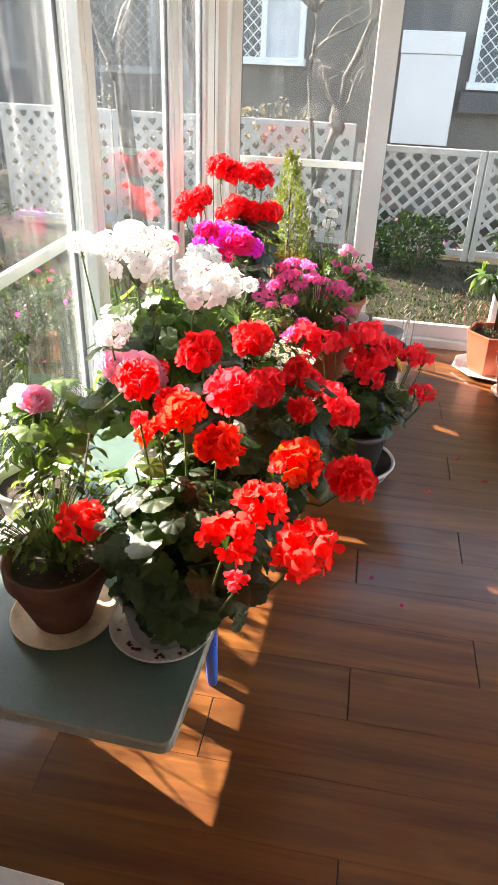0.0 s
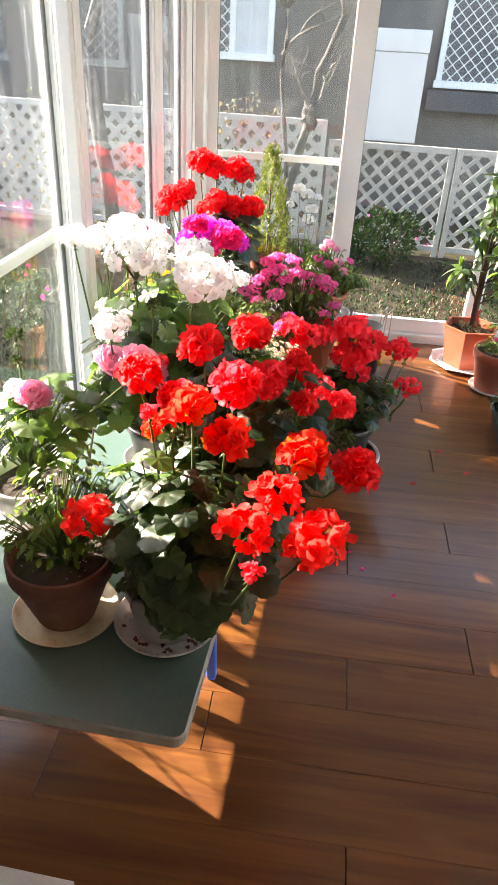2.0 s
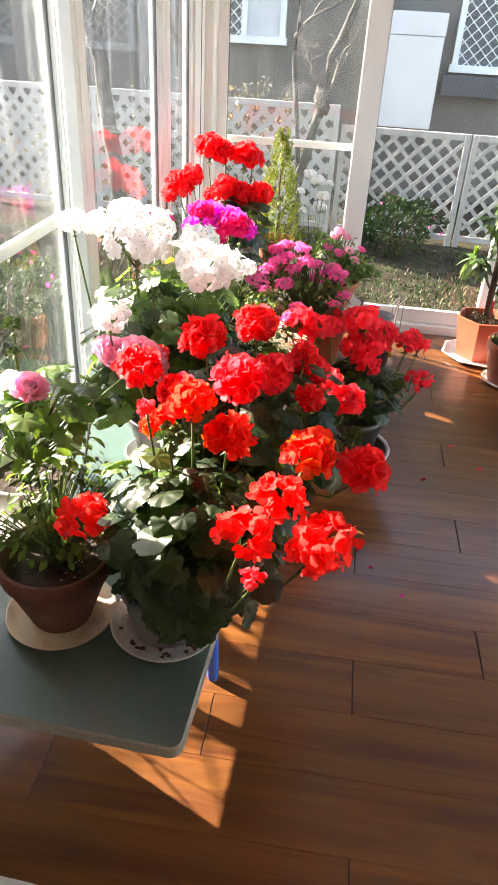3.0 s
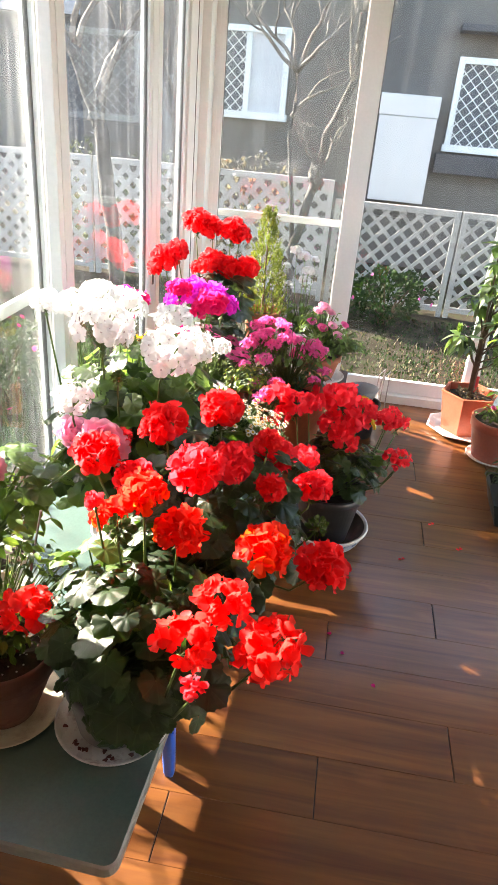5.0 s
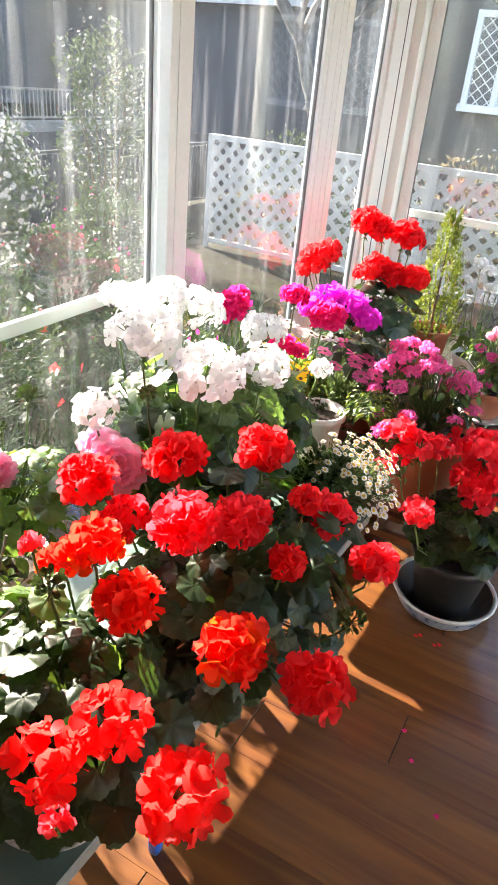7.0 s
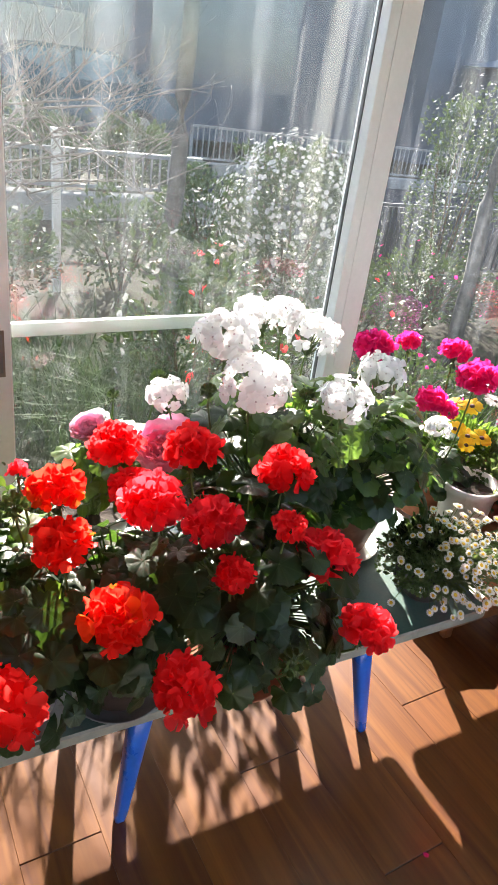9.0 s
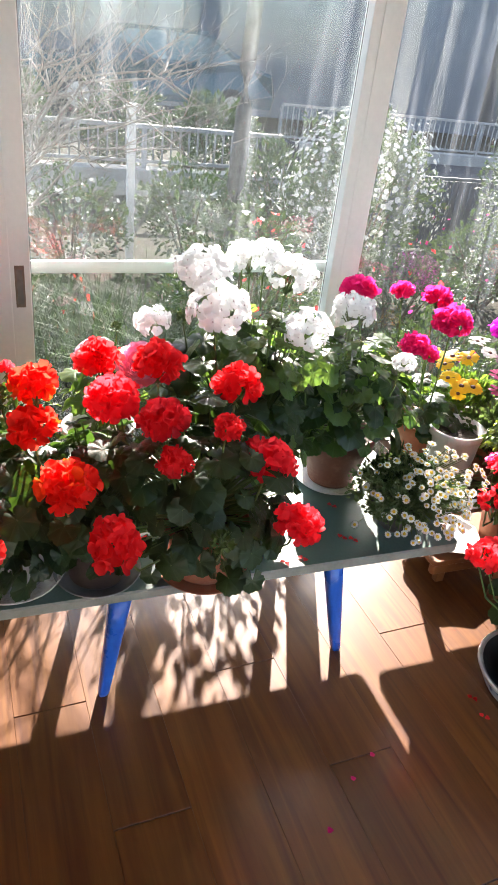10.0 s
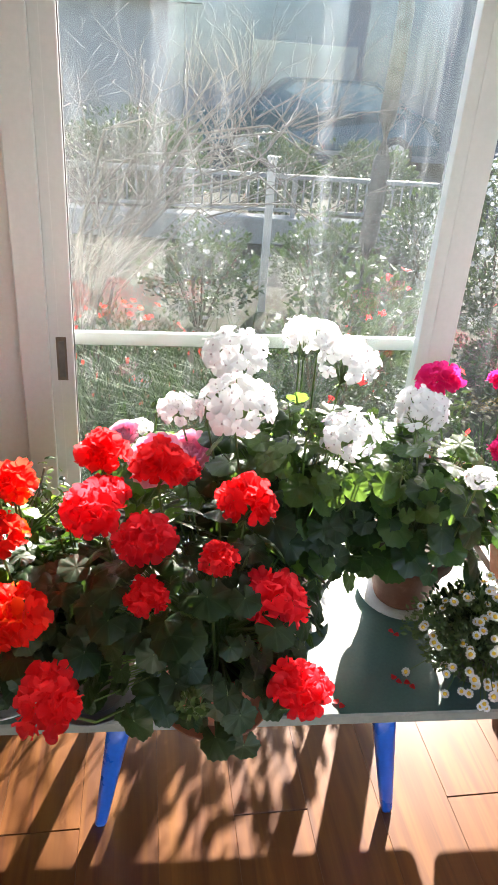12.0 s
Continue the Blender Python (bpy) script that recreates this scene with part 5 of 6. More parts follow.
for k in range(16):
    a, r = rnd.uniform(3.6, 5.9), rnd.uniform(0.082, 0.098)
    petal(bm, Matrix.Translation((r * math.cos(a), r * math.sin(a), 0.018)) @ Matrix.Rotation(rnd.uniform(0, 6), 4, "Z"), 0.011, 0.009, 0.1, 0, 0.2, rnd)
tagged(part("dried_petals", bm, M_DRIED, g, "dark dried petals lying on the saucer"), kind="stuff")

# orange-red geranium behind it
at = (0.315, 1.545, TZ)
g, s = pot("potted_geranium", "potted geranium with orange-red flower heads on the green table", at, 0.065, 0.088, 0.13, M_POTBROWN, (0.01, 0.03), saucer=(0.10, 0.018, M_GREYPOT), category="geranium")
b = (0, 0, s)
foliage(g, LEAF_ROUND, (0.06, -0.03, 0.27), (0.16, 0.13, 0.15), 125, 0.033, b, 11, low=-0.7, upright=0.4)
blooms(g, "orange", at, b, [(0.318, 1.428, 0.868, 0.098), (0.262, 1.420, 0.818, 0.070), (0.394, 1.416, 0.815, 0.102), (0.537, 1.466, 0.775, 0.118)], 12)
blooms(g, "tiny", at, b, [(0.253, 1.380, 0.868, 0.04)], 13)
blooms(g, "bud", at, b, [(0.300, 1.365, 0.830, 0.05)], 14)

# large red geranium in the middle
at = (0.345, 1.79, TZ)
g, s = pot("potted_geranium", "large potted geranium with many double red flower heads", at, 0.072, 0.098, 0.14, M_TERRA, (0.012, 0.03), saucer=(0.115, 0.02, M_TERRA), category="geranium")
b = (0, 0, s)
foliage(g, LEAF_ROUND, (0.045, -0.06, 0.26), (0.215, 0.245, 0.20), 280, 0.034, b, 21, low=-0.85, upright=0.4)
blooms(g, "red", at, b, [(0.366, 1.822, 0.866, 0.112), (0.177, 1.565, 0.852, 0.108), (0.485, 1.768, 0.833, 0.068), (0.514, 1.660, 0.783, 0.072), (0.640, 1.530, 0.715, 0.108), (0.280, 1.675, 0.885, 0.115)], 22)
blooms(g, "crimson", at, b, [(0.382, 1.566, 0.855, 0.118), (0.427, 1.657, 0.830, 0.108), (0.252, 1.575, 0.800, 0.095), (0.587, 1.898, 0.667, 0.105), (0.485, 1.866, 0.753, 0.118), (0.16, 1.72, 0.80, 0.075)], 23)
blooms(g, "bud", at, b, [(0.616, 1.730, 0.665, 0.05), (0.44, 1.70, 0.66, 0.035)], 24)

# white geraniums
at = (0.085, 1.985, TZ)
g, s = pot("potted_geranium", "tall potted geranium with dense white flower heads", at, 0.06, 0.085, 0.13, M_BLACKPOT, (0.006, 0.02), saucer=(0.10, 0.018, M_WHITEPOT), category="geranium")
b = (0, 0, s)
foliage(g, LEAF_ROUND + LEAF_ROUND_M, (0.03, -0.05, 0.33), (0.19, 0.23, 0.22), 200, 0.040, b, 31, low=-0.6, upright=0.5)
foliage(g, LEAF_ROUND_M, (0.04, -0.03, 0.48), (0.18, 0.20, 0.10), 70, 0.028, b, 32)
blooms(g, "white", at, b, [(0.096, 1.812, 1.022, 0.159), (0.248, 1.808, 0.986, 0.161), (0.068, 1.708, 0.890, 0.103), (-0.048, 1.972, 1.010, 0.109), (0.050, 2.050, 1.000, 0.147), (0.010, 1.995, 1.040, 0.098), (-0.122, 1.979, 1.008, 0.086)], 33)
blooms(g, "bud", at, b, [(0.15, 1.76, 0.93, 0.035), (0.21, 1.95, 0.93, 0.035)], 34)

at = (0.03, 2.275, TZ)
g, s = pot("potted_geranium", "white geranium in a dark terracotta pot on a white saucer", at, 0.068, 0.105, 0.165, M_TERRA_DARK, (0.012, 0.04), saucer=(0.108, 0.014, M_WHITEPOT), category="geranium")
b = (0, 0, s)
foliage(g, LEAF_ROUND + LEAF_ROUND_M, (0.07, -0.04, 0.31), (0.18, 0.20, 0.165), 140, 0.040, b, 41, low=-0.5, upright=0.5)
foliage(g, LEAF_ROUND_M, (0.08, -0.04, 0.41), (0.17, 0.17, 0.10), 60, 0.030, b, 42)
blooms(g, "white", at, b, [(0.146, 2.185, 0.938, 0.129), (0.248, 2.018, 0.932, 0.132), (0.258, 2.284, 0.847, 0.069)], 43)
blooms(g, "bud", at, b, [(0.20, 2.15, 0.83, 0.04), (0.05, 2.12, 0.88, 0.03)], 44)


def rosette(seed, mats, R=0.05, layers=6):
    """A full ball flower of many folded petals."""
    rnd = random.Random(seed)
    bm = bmesh.new()
    for l in range(layers):
        f = l / (layers - 1)
        n = 5 + 2 * l
        for j in range(n):
            m = Matrix.Rotation(2 * math.pi * j / n + l * 0.5, 4, "Z") @ Matrix.Translation((0, 0.15 * R * f, 0)) @ Matrix.Rotation(radians(88 - 78 * f + rnd.uniform(-6, 6)), 4, "X")
            petal(bm, m, R * (0.75 + 0.25 * f), R * 0.62, 0.35, 0, 0.05, rnd)
    lathe(bm, [(0, -0.012), (R * 0.22, -0.006), (R * 0.2, 0.004), (0, 0.006)], 10, (0, 0, 0), 1)
    return mesh_of("flower_head", bm, [*mats, M_STEM])


ROSETTE = [rosette(300 + k, [M_PINK]) for k in range(2)]


def rosettes(t, at, base, heads, seed, meshes=ROSETTE):
    rnd = random.Random(seed)
    o, base = Vector(at), Vector(base)
    for x, y, z, w in heads:
        p = Vector((x, y, z)) - o
        up = (Vector((0, 0, 1)) + Vector((p.x, p.y, 0)) * 1.5 + Vector((0.35, -0.35, 0))).normalized()
        s = w / 0.10
        piece("flower_head", rnd.choice(meshes), t, Matrix.Translation(p) @ rot_to(up, rnd.uniform(0, 6)) @ Matrix.Diagonal((s, s, s, 1)))
        part("flower_stem", tube(bmesh.new(), (base, base.lerp(p, 0.5) + Vector((0, 0, 0.03)), p), 0.0026, 0.002, 6), M_STEM, t, smooth=True)


# pink ranunculus and small-leaved plant at the window side
at = (0.070, 1.345, TZ)
g, s = pot("potted_plant", "small-leaved green plant in a brown terracotta pot on a cream saucer", at, 0.062, 0.107, 0.165, M_TERRA_DARK, (0.006, 0.04), saucer=(0.112, 0.018, M_CREAM), category="plant")
foliage(g, LEAF_OVAL_L, (-0.02, 0.02, 0.215), (0.115, 0.10, 0.06), 150, 0.024, (0, 0, s), 51, low=-0.4, stalk=0.001)
foliage(g, LEAF_OVAL_L + LEAF_OVAL, (0.0, 0.06, 0.285), (0.10, 0.09, 0.11), 90, 0.028, (0, 0, s), 52, low=-0.4, stalks=False)
foliage(g, LEAF_OVAL_L + LEAF_OVAL, (0.02, 0.06, 0.25), (0.10, 0.10, 0.11), 130, 0.022, (0, 0, s), 53, low=-0.7, stalk=0.001)
bm, rnd = bmesh.new(), random.Random(8)
for k in range(34):
    a, r = rnd.uniform(0, 6.28), 0.09 * math.sqrt(rnd.random())
    lathe(bm, [(0, -0.002), (0.0022, 0), (0, 0.002)], 5, (r * math.cos(a), r * math.sin(a), s + 0.009))
tagged(part("perlite", bm, M_WHITEBOX, g, "white perlite grains in the soil"), kind="stuff")
part("plant_stick", tube(bmesh.new(), ((0.02, 0.02, s - 0.03), (0.05, 0.10, s + 0.27)), 0.0022, n=6), M_TWIG, g, "thin support stick")

at = (-0.118, 1.610, TZ)
g, s = pot("potted_ranunculus", "potted ranunculus with full pale pink flowers", at, 0.068, 0.098, 0.15, M_WHITEPOT, (0.010, 0.02), saucer=(0.105, 0.018, M_WHITEPOT), category="ranunculus")
b = (0, 0, s)
foliage(g, LEAF_OVAL_L, (0.04, 0.03, 0.24), (0.12, 0.13, 0.10), 95, 0.040, b, 55, low=0.0)
foliage(g, LEAF_ROUND_L + LEAF_ROUND_M, (0.05, 0.05, 0.29), (0.14, 0.14, 0.10), 42, 0.036, b, 56, low=0.05)
rosettes(g, at, b, [(0.052, 1.735, 0.772, 0.10), (0.138, 1.673, 0.797, 0.115), (-0.078, 1.590, 0.742, 0.080)], 57)
blooms(g, "white", at, b, [(-0.135, 1.625, 0.748, 0.065)], 59)
blooms(g, "bud", at, b, [(-0.216, 1.800, 0.799, 0.050), (-0.14, 1.66, 0.80, 0.03)], 58)

# magenta geranium behind the white ones
at = (-0.03, 2.60, 0.385)
g, s = pot("potted_geranium", "potted geranium with magenta flower heads beside the window", at, 0.06, 0.085, 0.13, M_TERRA, (0.01, 0.03), category="geranium")
b = (0, 0, s)
foliage(g, LEAF_ROUND, (0.03, -0.06, 0.20), (0.14, 0.14, 0.10), 45, 0.036, b, 61, low=-0.4)
blooms(g, "magenta", at, b, [(-0.008, 2.276, 0.940, 0.110), (-0.105, 2.475, 0.905, 0.075), (0.076, 2.468, 0.946, 0.085), (0.181, 2.452, 0.919, 0.105), (0.070, 2.433, 0.811, 0.085), (0.11, 2.46, 0.80, 0.06)], 62)
# purple geranium
at = (0.03, 2.93, 0.385)
g, s = pot("potted_geranium", "potted geranium with vivid purple flower heads", at, 0.06, 0.088, 0.14, M_TERRA, (0.01, 0.03), category="geranium")
b = (0, 0, s)
foliage(g, LEAF_ROUND_D, (0.04, -0.03, 0.24), (0.15, 0.13, 0.11), 50, 0.042, b, 65, low=-0.4)
blooms(g, "purple", at, b, [(0.015, 2.846, 0.840, 0.15), (0.085, 2.85, 0.830, 0.145), (0.135, 2.87, 0.80, 0.12), (-0.03, 2.82, 0.81, 0.11)], 66)
blooms(g, "magenta", at, b, [(0.06, 2.80, 0.785, 0.08)], 67)
# far red geranium
at = (-0.03, 3.40, 0.40)
g, s = pot("potted_geranium", "tall red geranium in a terracotta pot near the corner", at, 0.075, 0.105, 0.17, M_TERRA, (0.012, 0.035), category="geranium")
b = (0, 0, s)
foliage(g, LEAF_ROUND_D, (0.04, -0.04, 0.27), (0.17, 0.15, 0.14), 60, 0.048, b, 71, low=-0.4)
blooms(g, "red", at, b, [(-0.166, 3.090, 0.900, 0.135), (-0.114, 3.080, 0.930, 0.105), (-0.130, 3.456, 0.985, 0.15), (-0.075, 3.46, 0.970, 0.13), (0.026, 3.461, 0.965, 0.15), (0.06, 3.45, 0.955, 0.11), (-0.046, 3.400, 0.834, 0.14), (0.020, 3.410, 0.818, 0.13), (0.102, 3.427, 0.820, 0.13), (-0.116, 3.440, 0.790, 0.09), (-0.200, 3.100, 0.860, 0.085)], 72)

# ---------- wooden stands behind the table ----------
def slat_bench(at, w, d, h, n, label, mat, name="plant_bench"):
    """A slatted wooden stand: w along x, d along y."""
    t = thing(name, label, "stand", at)
    gap = 0.012
    sw = (w - gap * (n - 1)) / n
    for k in range(n):
        part("slat", boxed((k * (sw + gap), 0, h - 0.02), (k * (sw + gap) + sw, d, h), 0.003), mat, t)
    for y in (0.04, d - 0.07):
        part("cross_bar", boxed((0.01, y, h - 0.045), (w - 0.01, y + 0.03, h - 0.021), 0.002), mat, t)
        for x in (0.015, w - 0.045):
            part("leg", boxed((x, y, 0), (x + 0.03, y + 0.03, h - 0.046), 0.003), mat, t)
        part("stretcher", boxed((0.046, y + 0.006, h * 0.35), (w - 0.046, y + 0.024, h * 0.35 + 0.03), 0.002), mat, t)
    return t


def plank(bm, x0, x1, y0, y1, z0, z1, r=0.03, n=5):
    """A board with rounded corners and a softened edge."""
    rings = []
    for z, i in ((z0, 0.003), (z0 + 0.004, 0), (z1 - 0.004, 0), (z1, 0.003)):
        ring = []
        for cx, cy, a0 in ((x1 - r, y1 - r, 0), (x0 + r, y1 - r, 90), (x0 + r, y0 + r, 180), (x1 - r, y0 + r, 270)):
            for k in range(n + 1):
                a = radians(a0 + 90 * k / n)
                ring.append(bm.verts.new((cx + (r - i) * math.cos(a), cy + (r - i) * math.sin(a), z)))
        rings.append(ring)
    for a, b in zip(rings, rings[1:]):
        for k in range(len(a)):
            bm.faces.new((a[k], a[(k + 1) % len(a)], b[(k + 1) % len(a)], b[k]))
    bm.faces.new(rings[0][::-1]), bm.faces.new(rings[-1])
    return bm


def low_bench():
    t = thing("plant_bench", "low wooden bench crowded with flower pots by the window", "bench", (-0.15, 2.54, 0))
    part("bench_top", plank(bmesh.new(), -0.085, 0.355, 0.015, 1.10, 0.358, 0.385), M_WOOD_DARK, t)
    for x, y in ((0.0, 0.17), (0.0, 0.95), (0.30, 0.50), (0.30, 0.95)):
        part("leg", boxed((x, y, 0), (x + 0.035, y + 0.04, 0.357), 0.004), M_WOOD_DARK, t)
    part("rail", boxed((0.008, 0.211, 0.30), (0.026, 0.949, 0.34), 0.003), M_WOOD_DARK, t)
    part("rail", boxed((0.308, 0.541, 0.30), (0.326, 0.949, 0.34), 0.003), M_WOOD_DARK, t)
    return t


def pot_stand():
    """A low plank stand on short legs, with a white octagonal tray laid on it."""
    t = thing("pot_stand", "low orange-brown wooden pot stand with a thick rounded plank", "stand", (-0.05, 2.632, 0))
    part("plank", plank(bmesh.new(), 0.0, 0.225, 0.0, 0.36, 0.075, 0.095, 0.02, 4), M_WOOD, t)
    for x in (0.012, 0.190):
        part("apron", plank(bmesh.new(), x, x + 0.030, 0.006, 0.354, 0.038, 0.0745, 0.014, 4), M_WOOD, t)
        for y in (0.035, 0.290):
            part("leg", boxed((x + 0.002, y, 0), (x + 0.026, y + 0.030, 0.0375), 0.003), M_WOOD, t)
    tray = thing("plant_tray", "white octagonal plastic plant tray on a low wooden stand", "tray", (0.050, 2.755, 0.0955))
    part("tray_body", lathe(bmesh.new(), [(0, 0), (0.098, 0), (0.118, 0.012), (0.121, 0.012), (0.121, 0.015), (0.115, 0.015), (0.096, 0.004), (0, 0.004)], 8), M_WHITEPOT, tray)
    return t


low_bench()
pot_stand()
slat_bench((0.24, 2.765, 0), 0.27, 0.25, 0.20, 3, "small orange-brown wooden plant stand with slats", M_WOOD, "plant_stool")
slat_bench((0.345, 3.22, 0), 0.26, 0.28, 0.385, 3, "small dark wooden plant stool", M_WOOD_DARK, "plant_stool")


def daisy(seed, pm, cm, R=0.011, n=12, w=0.42, cone=0.35):
    """A simple daisy: ray petals round a raised button."""
    rnd = random.Random(seed)
    bm = bmesh.new()
    def ring_v(r, a, z):
        return bm.verts.new((r * math.cos(a), r * math.sin(a), z))
    inner = [ring_v(R * cone * 0.7, math.pi * k / n, 0) for k in range(2 * n)]
    for j in range(n):
        a, dz = math.pi * (2 * j + 1) / n, rnd.uniform(-0.12, 0.12) * R
        i0, i1, i2 = inner[2 * j], inner[2 * j + 1], inner[(2 * j + 2) % (2 * n)]
        hw = w * 0.62
        o0, o1, tip = ring_v(R * 0.86, a - hw, dz), ring_v(R * 0.86, a + hw, dz), ring_v(R, a, dz * 1.2 - 0.05 * R)
        mid = ring_v(R * 0.8, a, dz + 0.05 * R)
        for f in ((i0, o0, mid, i1), (i1, mid, o1, i2), (o0, tip, mid), (mid, tip, o1)):
            bm.faces.new(f)
    bm.faces.new(inner)
    lathe(bm, [(0, 0.12 * R), (R * cone * 0.7, 0.10 * R), (R * cone, -0.02 * R), (0, -0.05 * R)][::-1], 8, (0, 0, 0), 1)
    return mesh_of("daisy_head", bm, [pm, cm])


WHITE_DAISY = [daisy(400 + k, M_WHITE, M_CENTRE, 0.0095, 10, 0.5, 0.48) for k in range(2)]
YELLOW_DAISY = [daisy(410 + k, M_YELLOW, M_EYE_DARK, 0.030, 13, 0.40, 0.26) for k in range(2)]
PINK_DAISY = [daisy(420 + k, M_KAL, M_EYE_DARK, 0.030, 14, 0.36, 0.24) for k in range(2)]
CREAM_DAISY = [daisy(430, M_WHITE, M_EYE_DARK, 0.026, 13, 0.4, 0.24)]


def daisies(t, meshes, base, pts, seed, stem=0.0011, face=(0.4, -0.2, 1.0)):
    """Daisies on thin stems; pts are local."""
    rnd = random.Random(seed)
    st = bmesh.new()
    base = Vector(base)
    for p in pts:
        p = Vector(p)
        up = (Vector(face) + (p - base).normalized() * 0.8 + Vector((rnd.uniform(-.4, .4), rnd.uniform(-.4, .4), 0))).normalized()
        s = rnd.uniform(0.8, 1.15)
        piece("daisy_head", rnd.choice(meshes), t, Matrix.Translation(p) @ rot_to(up, rnd.uniform(0, 6)) @ Matrix.Diagonal((s, s, s, 1)))
        tube(st, (base + (p - base) * 0.1, base.lerp(p, 0.6) + Vector((0, 0, 0.02)), p - up * 0.001), stem, stem * 0.8, 4)
    part("flower_stem", st, M_STEM, t)


def tuft(t, c, rad, n, size, mat, seed, shell=0.2, name="foliage"):
    part(name, leaf_clump(bmesh.new(), random.Random(seed), c, rad, n, size, shell=shell), mat, t)


# small white daisies spilling over the table corner
at = (0.275, 2.365, TZ)
g, s = pot("potted_daisies", "small white daisies with feathery leaves in a black pot", at, 0.05, 0.066, 0.085, M_BLACKPOT, (0.004, 0.012), category="daisies")
tuft(g, (0.05, -0.03, 0.145), (0.15, 0.165, 0.085), 3400, 0.015, M_LEAF_GREY, 501)
tuft(g, (0.0, -0.02, 0.16), (0.10, 0.11, 0.07), 700, 0.02, M_GRASS, 502)
rnd = random.Random(503)
pts = []
while len(pts) < 92:
    z, a = rnd.uniform(-0.7, 1), rnd.gauss(0.35, 1.0)
    rr = math.sqrt(1 - z * z) * rnd.uniform(0.6, 1.12)
    pts.append((0.05 + 0.15 * rr * math.cos(a), -0.02 + 0.19 * rr * math.sin(a), max(0.012, 0.14 + 0.10 * z)))
for k in range(72):
    a, r = rnd.uniform(0, 6.28), math.sqrt(rnd.random())
    pts.append((0.06 + 0.13 * r * math.cos(a), 0.04 + 0.15 * r * math.sin(a), 0.245 - 0.06 * r * r + rnd.uniform(-0.02, 0.02)))
for k in range(48):
    a, h = rnd.uniform(-0.2, 1.4), rnd.random()
    pts.append((0.05 + (0.135 - 0.03 * h) * math.cos(a), -0.01 + (0.17 - 0.04 * h) * math.sin(a), 0.10 + 0.13 * h))
daisies(g, WHITE_DAISY, (0, 0, s), pts, 504)
part("plant_label", boxed((-0.02, -0.09, 0.06), (0.012, -0.087, 0.125), 0.001), M_BLACKPOT, g, "dark plastic plant label")

# white pot with young plants, yellow and pink daisies on the bench
at = (0.135, 2.60, 0.385)
g, s = pot("potted_seedlings", "round white pot with young green plants", at, 0.06, 0.082, 0.195, M_WHITEPOT, (0.010, 0.02), category="plant")
foliage(g, [mesh_of("leaf", leaf_lance(k, 0.27, 0.2 + 0.1 * k), M_FRESH) for k in range(2)], (0.13, 0.08, 0.20), (0.085, 0.075, 0.065), 170, 0.021, (0.075, 0.045, s + 0.02), 511, low=-0.2)
at = (-0.10, 2.78, 0.385)
g, s = pot("potted_daisies", "yellow and orange daisies in a black pot beside the window", at, 0.055, 0.08, 0.12, M_BLACKPOT, (0.005, 0.015), category="daisies")
tuft(g, (0.04, -0.02, 0.18), (0.12, 0.13, 0.10), 1300, 0.028, M_LEAF_LIGHT, 513)
daisies(g, YELLOW_DAISY, (0, 0, s), [(0.14, -0.13, 0.25), (0.10, -0.15, 0.285), (0.16, -0.10, 0.28), (0.045, -0.13, 0.305), (0.075, -0.11, 0.27), (0.02, -0.09, 0.32), (0.11, -0.10, 0.26), (-0.02, -0.12, 0.31), (0.06, -0.06, 0.33)], 514, 0.0015)
daisies(g, CREAM_DAISY, (0, 0, s), [(0.11, -0.03, 0.365), (0.14, 0.0, 0.35), (0.16, 0.03, 0.345), (0.09, 0.04, 0.38), (0.03, -0.02, 0.37), (0.07, 0.0, 0.35), (-0.01, 0.03, 0.36)], 515, 0.0015)
at = (0.11, 2.76, 0.385)
g, s = pot("potted_daisies", "deep pink daisies in a terracotta pot", at, 0.055, 0.08, 0.12, M_TERRA, (0.008, 0.02), category="daisies")
tuft(g, (0.03, 0.0, 0.17), (0.11, 0.11, 0.09), 1200, 0.026, M_LEAF_GREY, 517)
daisies(g, PINK_DAISY, (0, 0, s), [(-0.05, 0.0, 0.315), (0.0, -0.03, 0.29), (0.05, 0.02, 0.30), (0.09, -0.02, 0.275), (0.03, 0.06, 0.31), (0.12, 0.03, 0.27), (-0.02, 0.08, 0.33), (0.07, 0.09, 0.29)], 518, 0.0016)

# verbena on the low stand
at = (0.088, 2.915, 0.0955)
g, s = pot("potted_verbena", "pink and red verbena in a terracotta pot on a white tray", at, 0.042, 0.062, 0.15, M_TERRA, (0.01, 0.03), category="verbena")
foliage(g, LEAF_OVAL_L, (0.25, -0.26, 0.37), (0.10, 0.10, 0.10), 90, 0.028, (0.03, -0.02, s), 521, low=-0.5)
blooms(g, "kal", at, (0, 0, s), [(0.362, 2.562, 0.600, 0.065), (0.335, 2.60, 0.57, 0.06), (0.30, 2.66, 0.60, 0.05), (0.37, 2.60, 0.585, 0.06)], 522)
blooms(g, "small_red", at, (0, 0, s), [(0.42, 2.56, 0.545, 0.075), (0.40, 2.585, 0.605, 0.085), (0.385, 2.55, 0.50, 0.07)], 523)

# kalanchoe in a large terracotta pot
at = (0.395, 2.90, 0.20)
g, s = pot("potted_kalanchoe", "hot pink kalanchoe in a large terracotta pot", at, 0.115, 0.160, 0.30, M_ORANGE_CLAY, (0.012, 0.04), category="kalanchoe")
b = (0, 0, s)
foliage(g, LEAF_OVAL, (0.0, 0.0, 0.36), (0.14, 0.12, 0.09), 52, 0.045, b, 531, low=-0.2)
foliage(g, LEAF_OVAL_L, (0.0, 0.0, 0.44), (0.15, 0.12, 0.09), 70, 0.034, b, 532, low=0)
rnd = random.Random(533)
hd = []
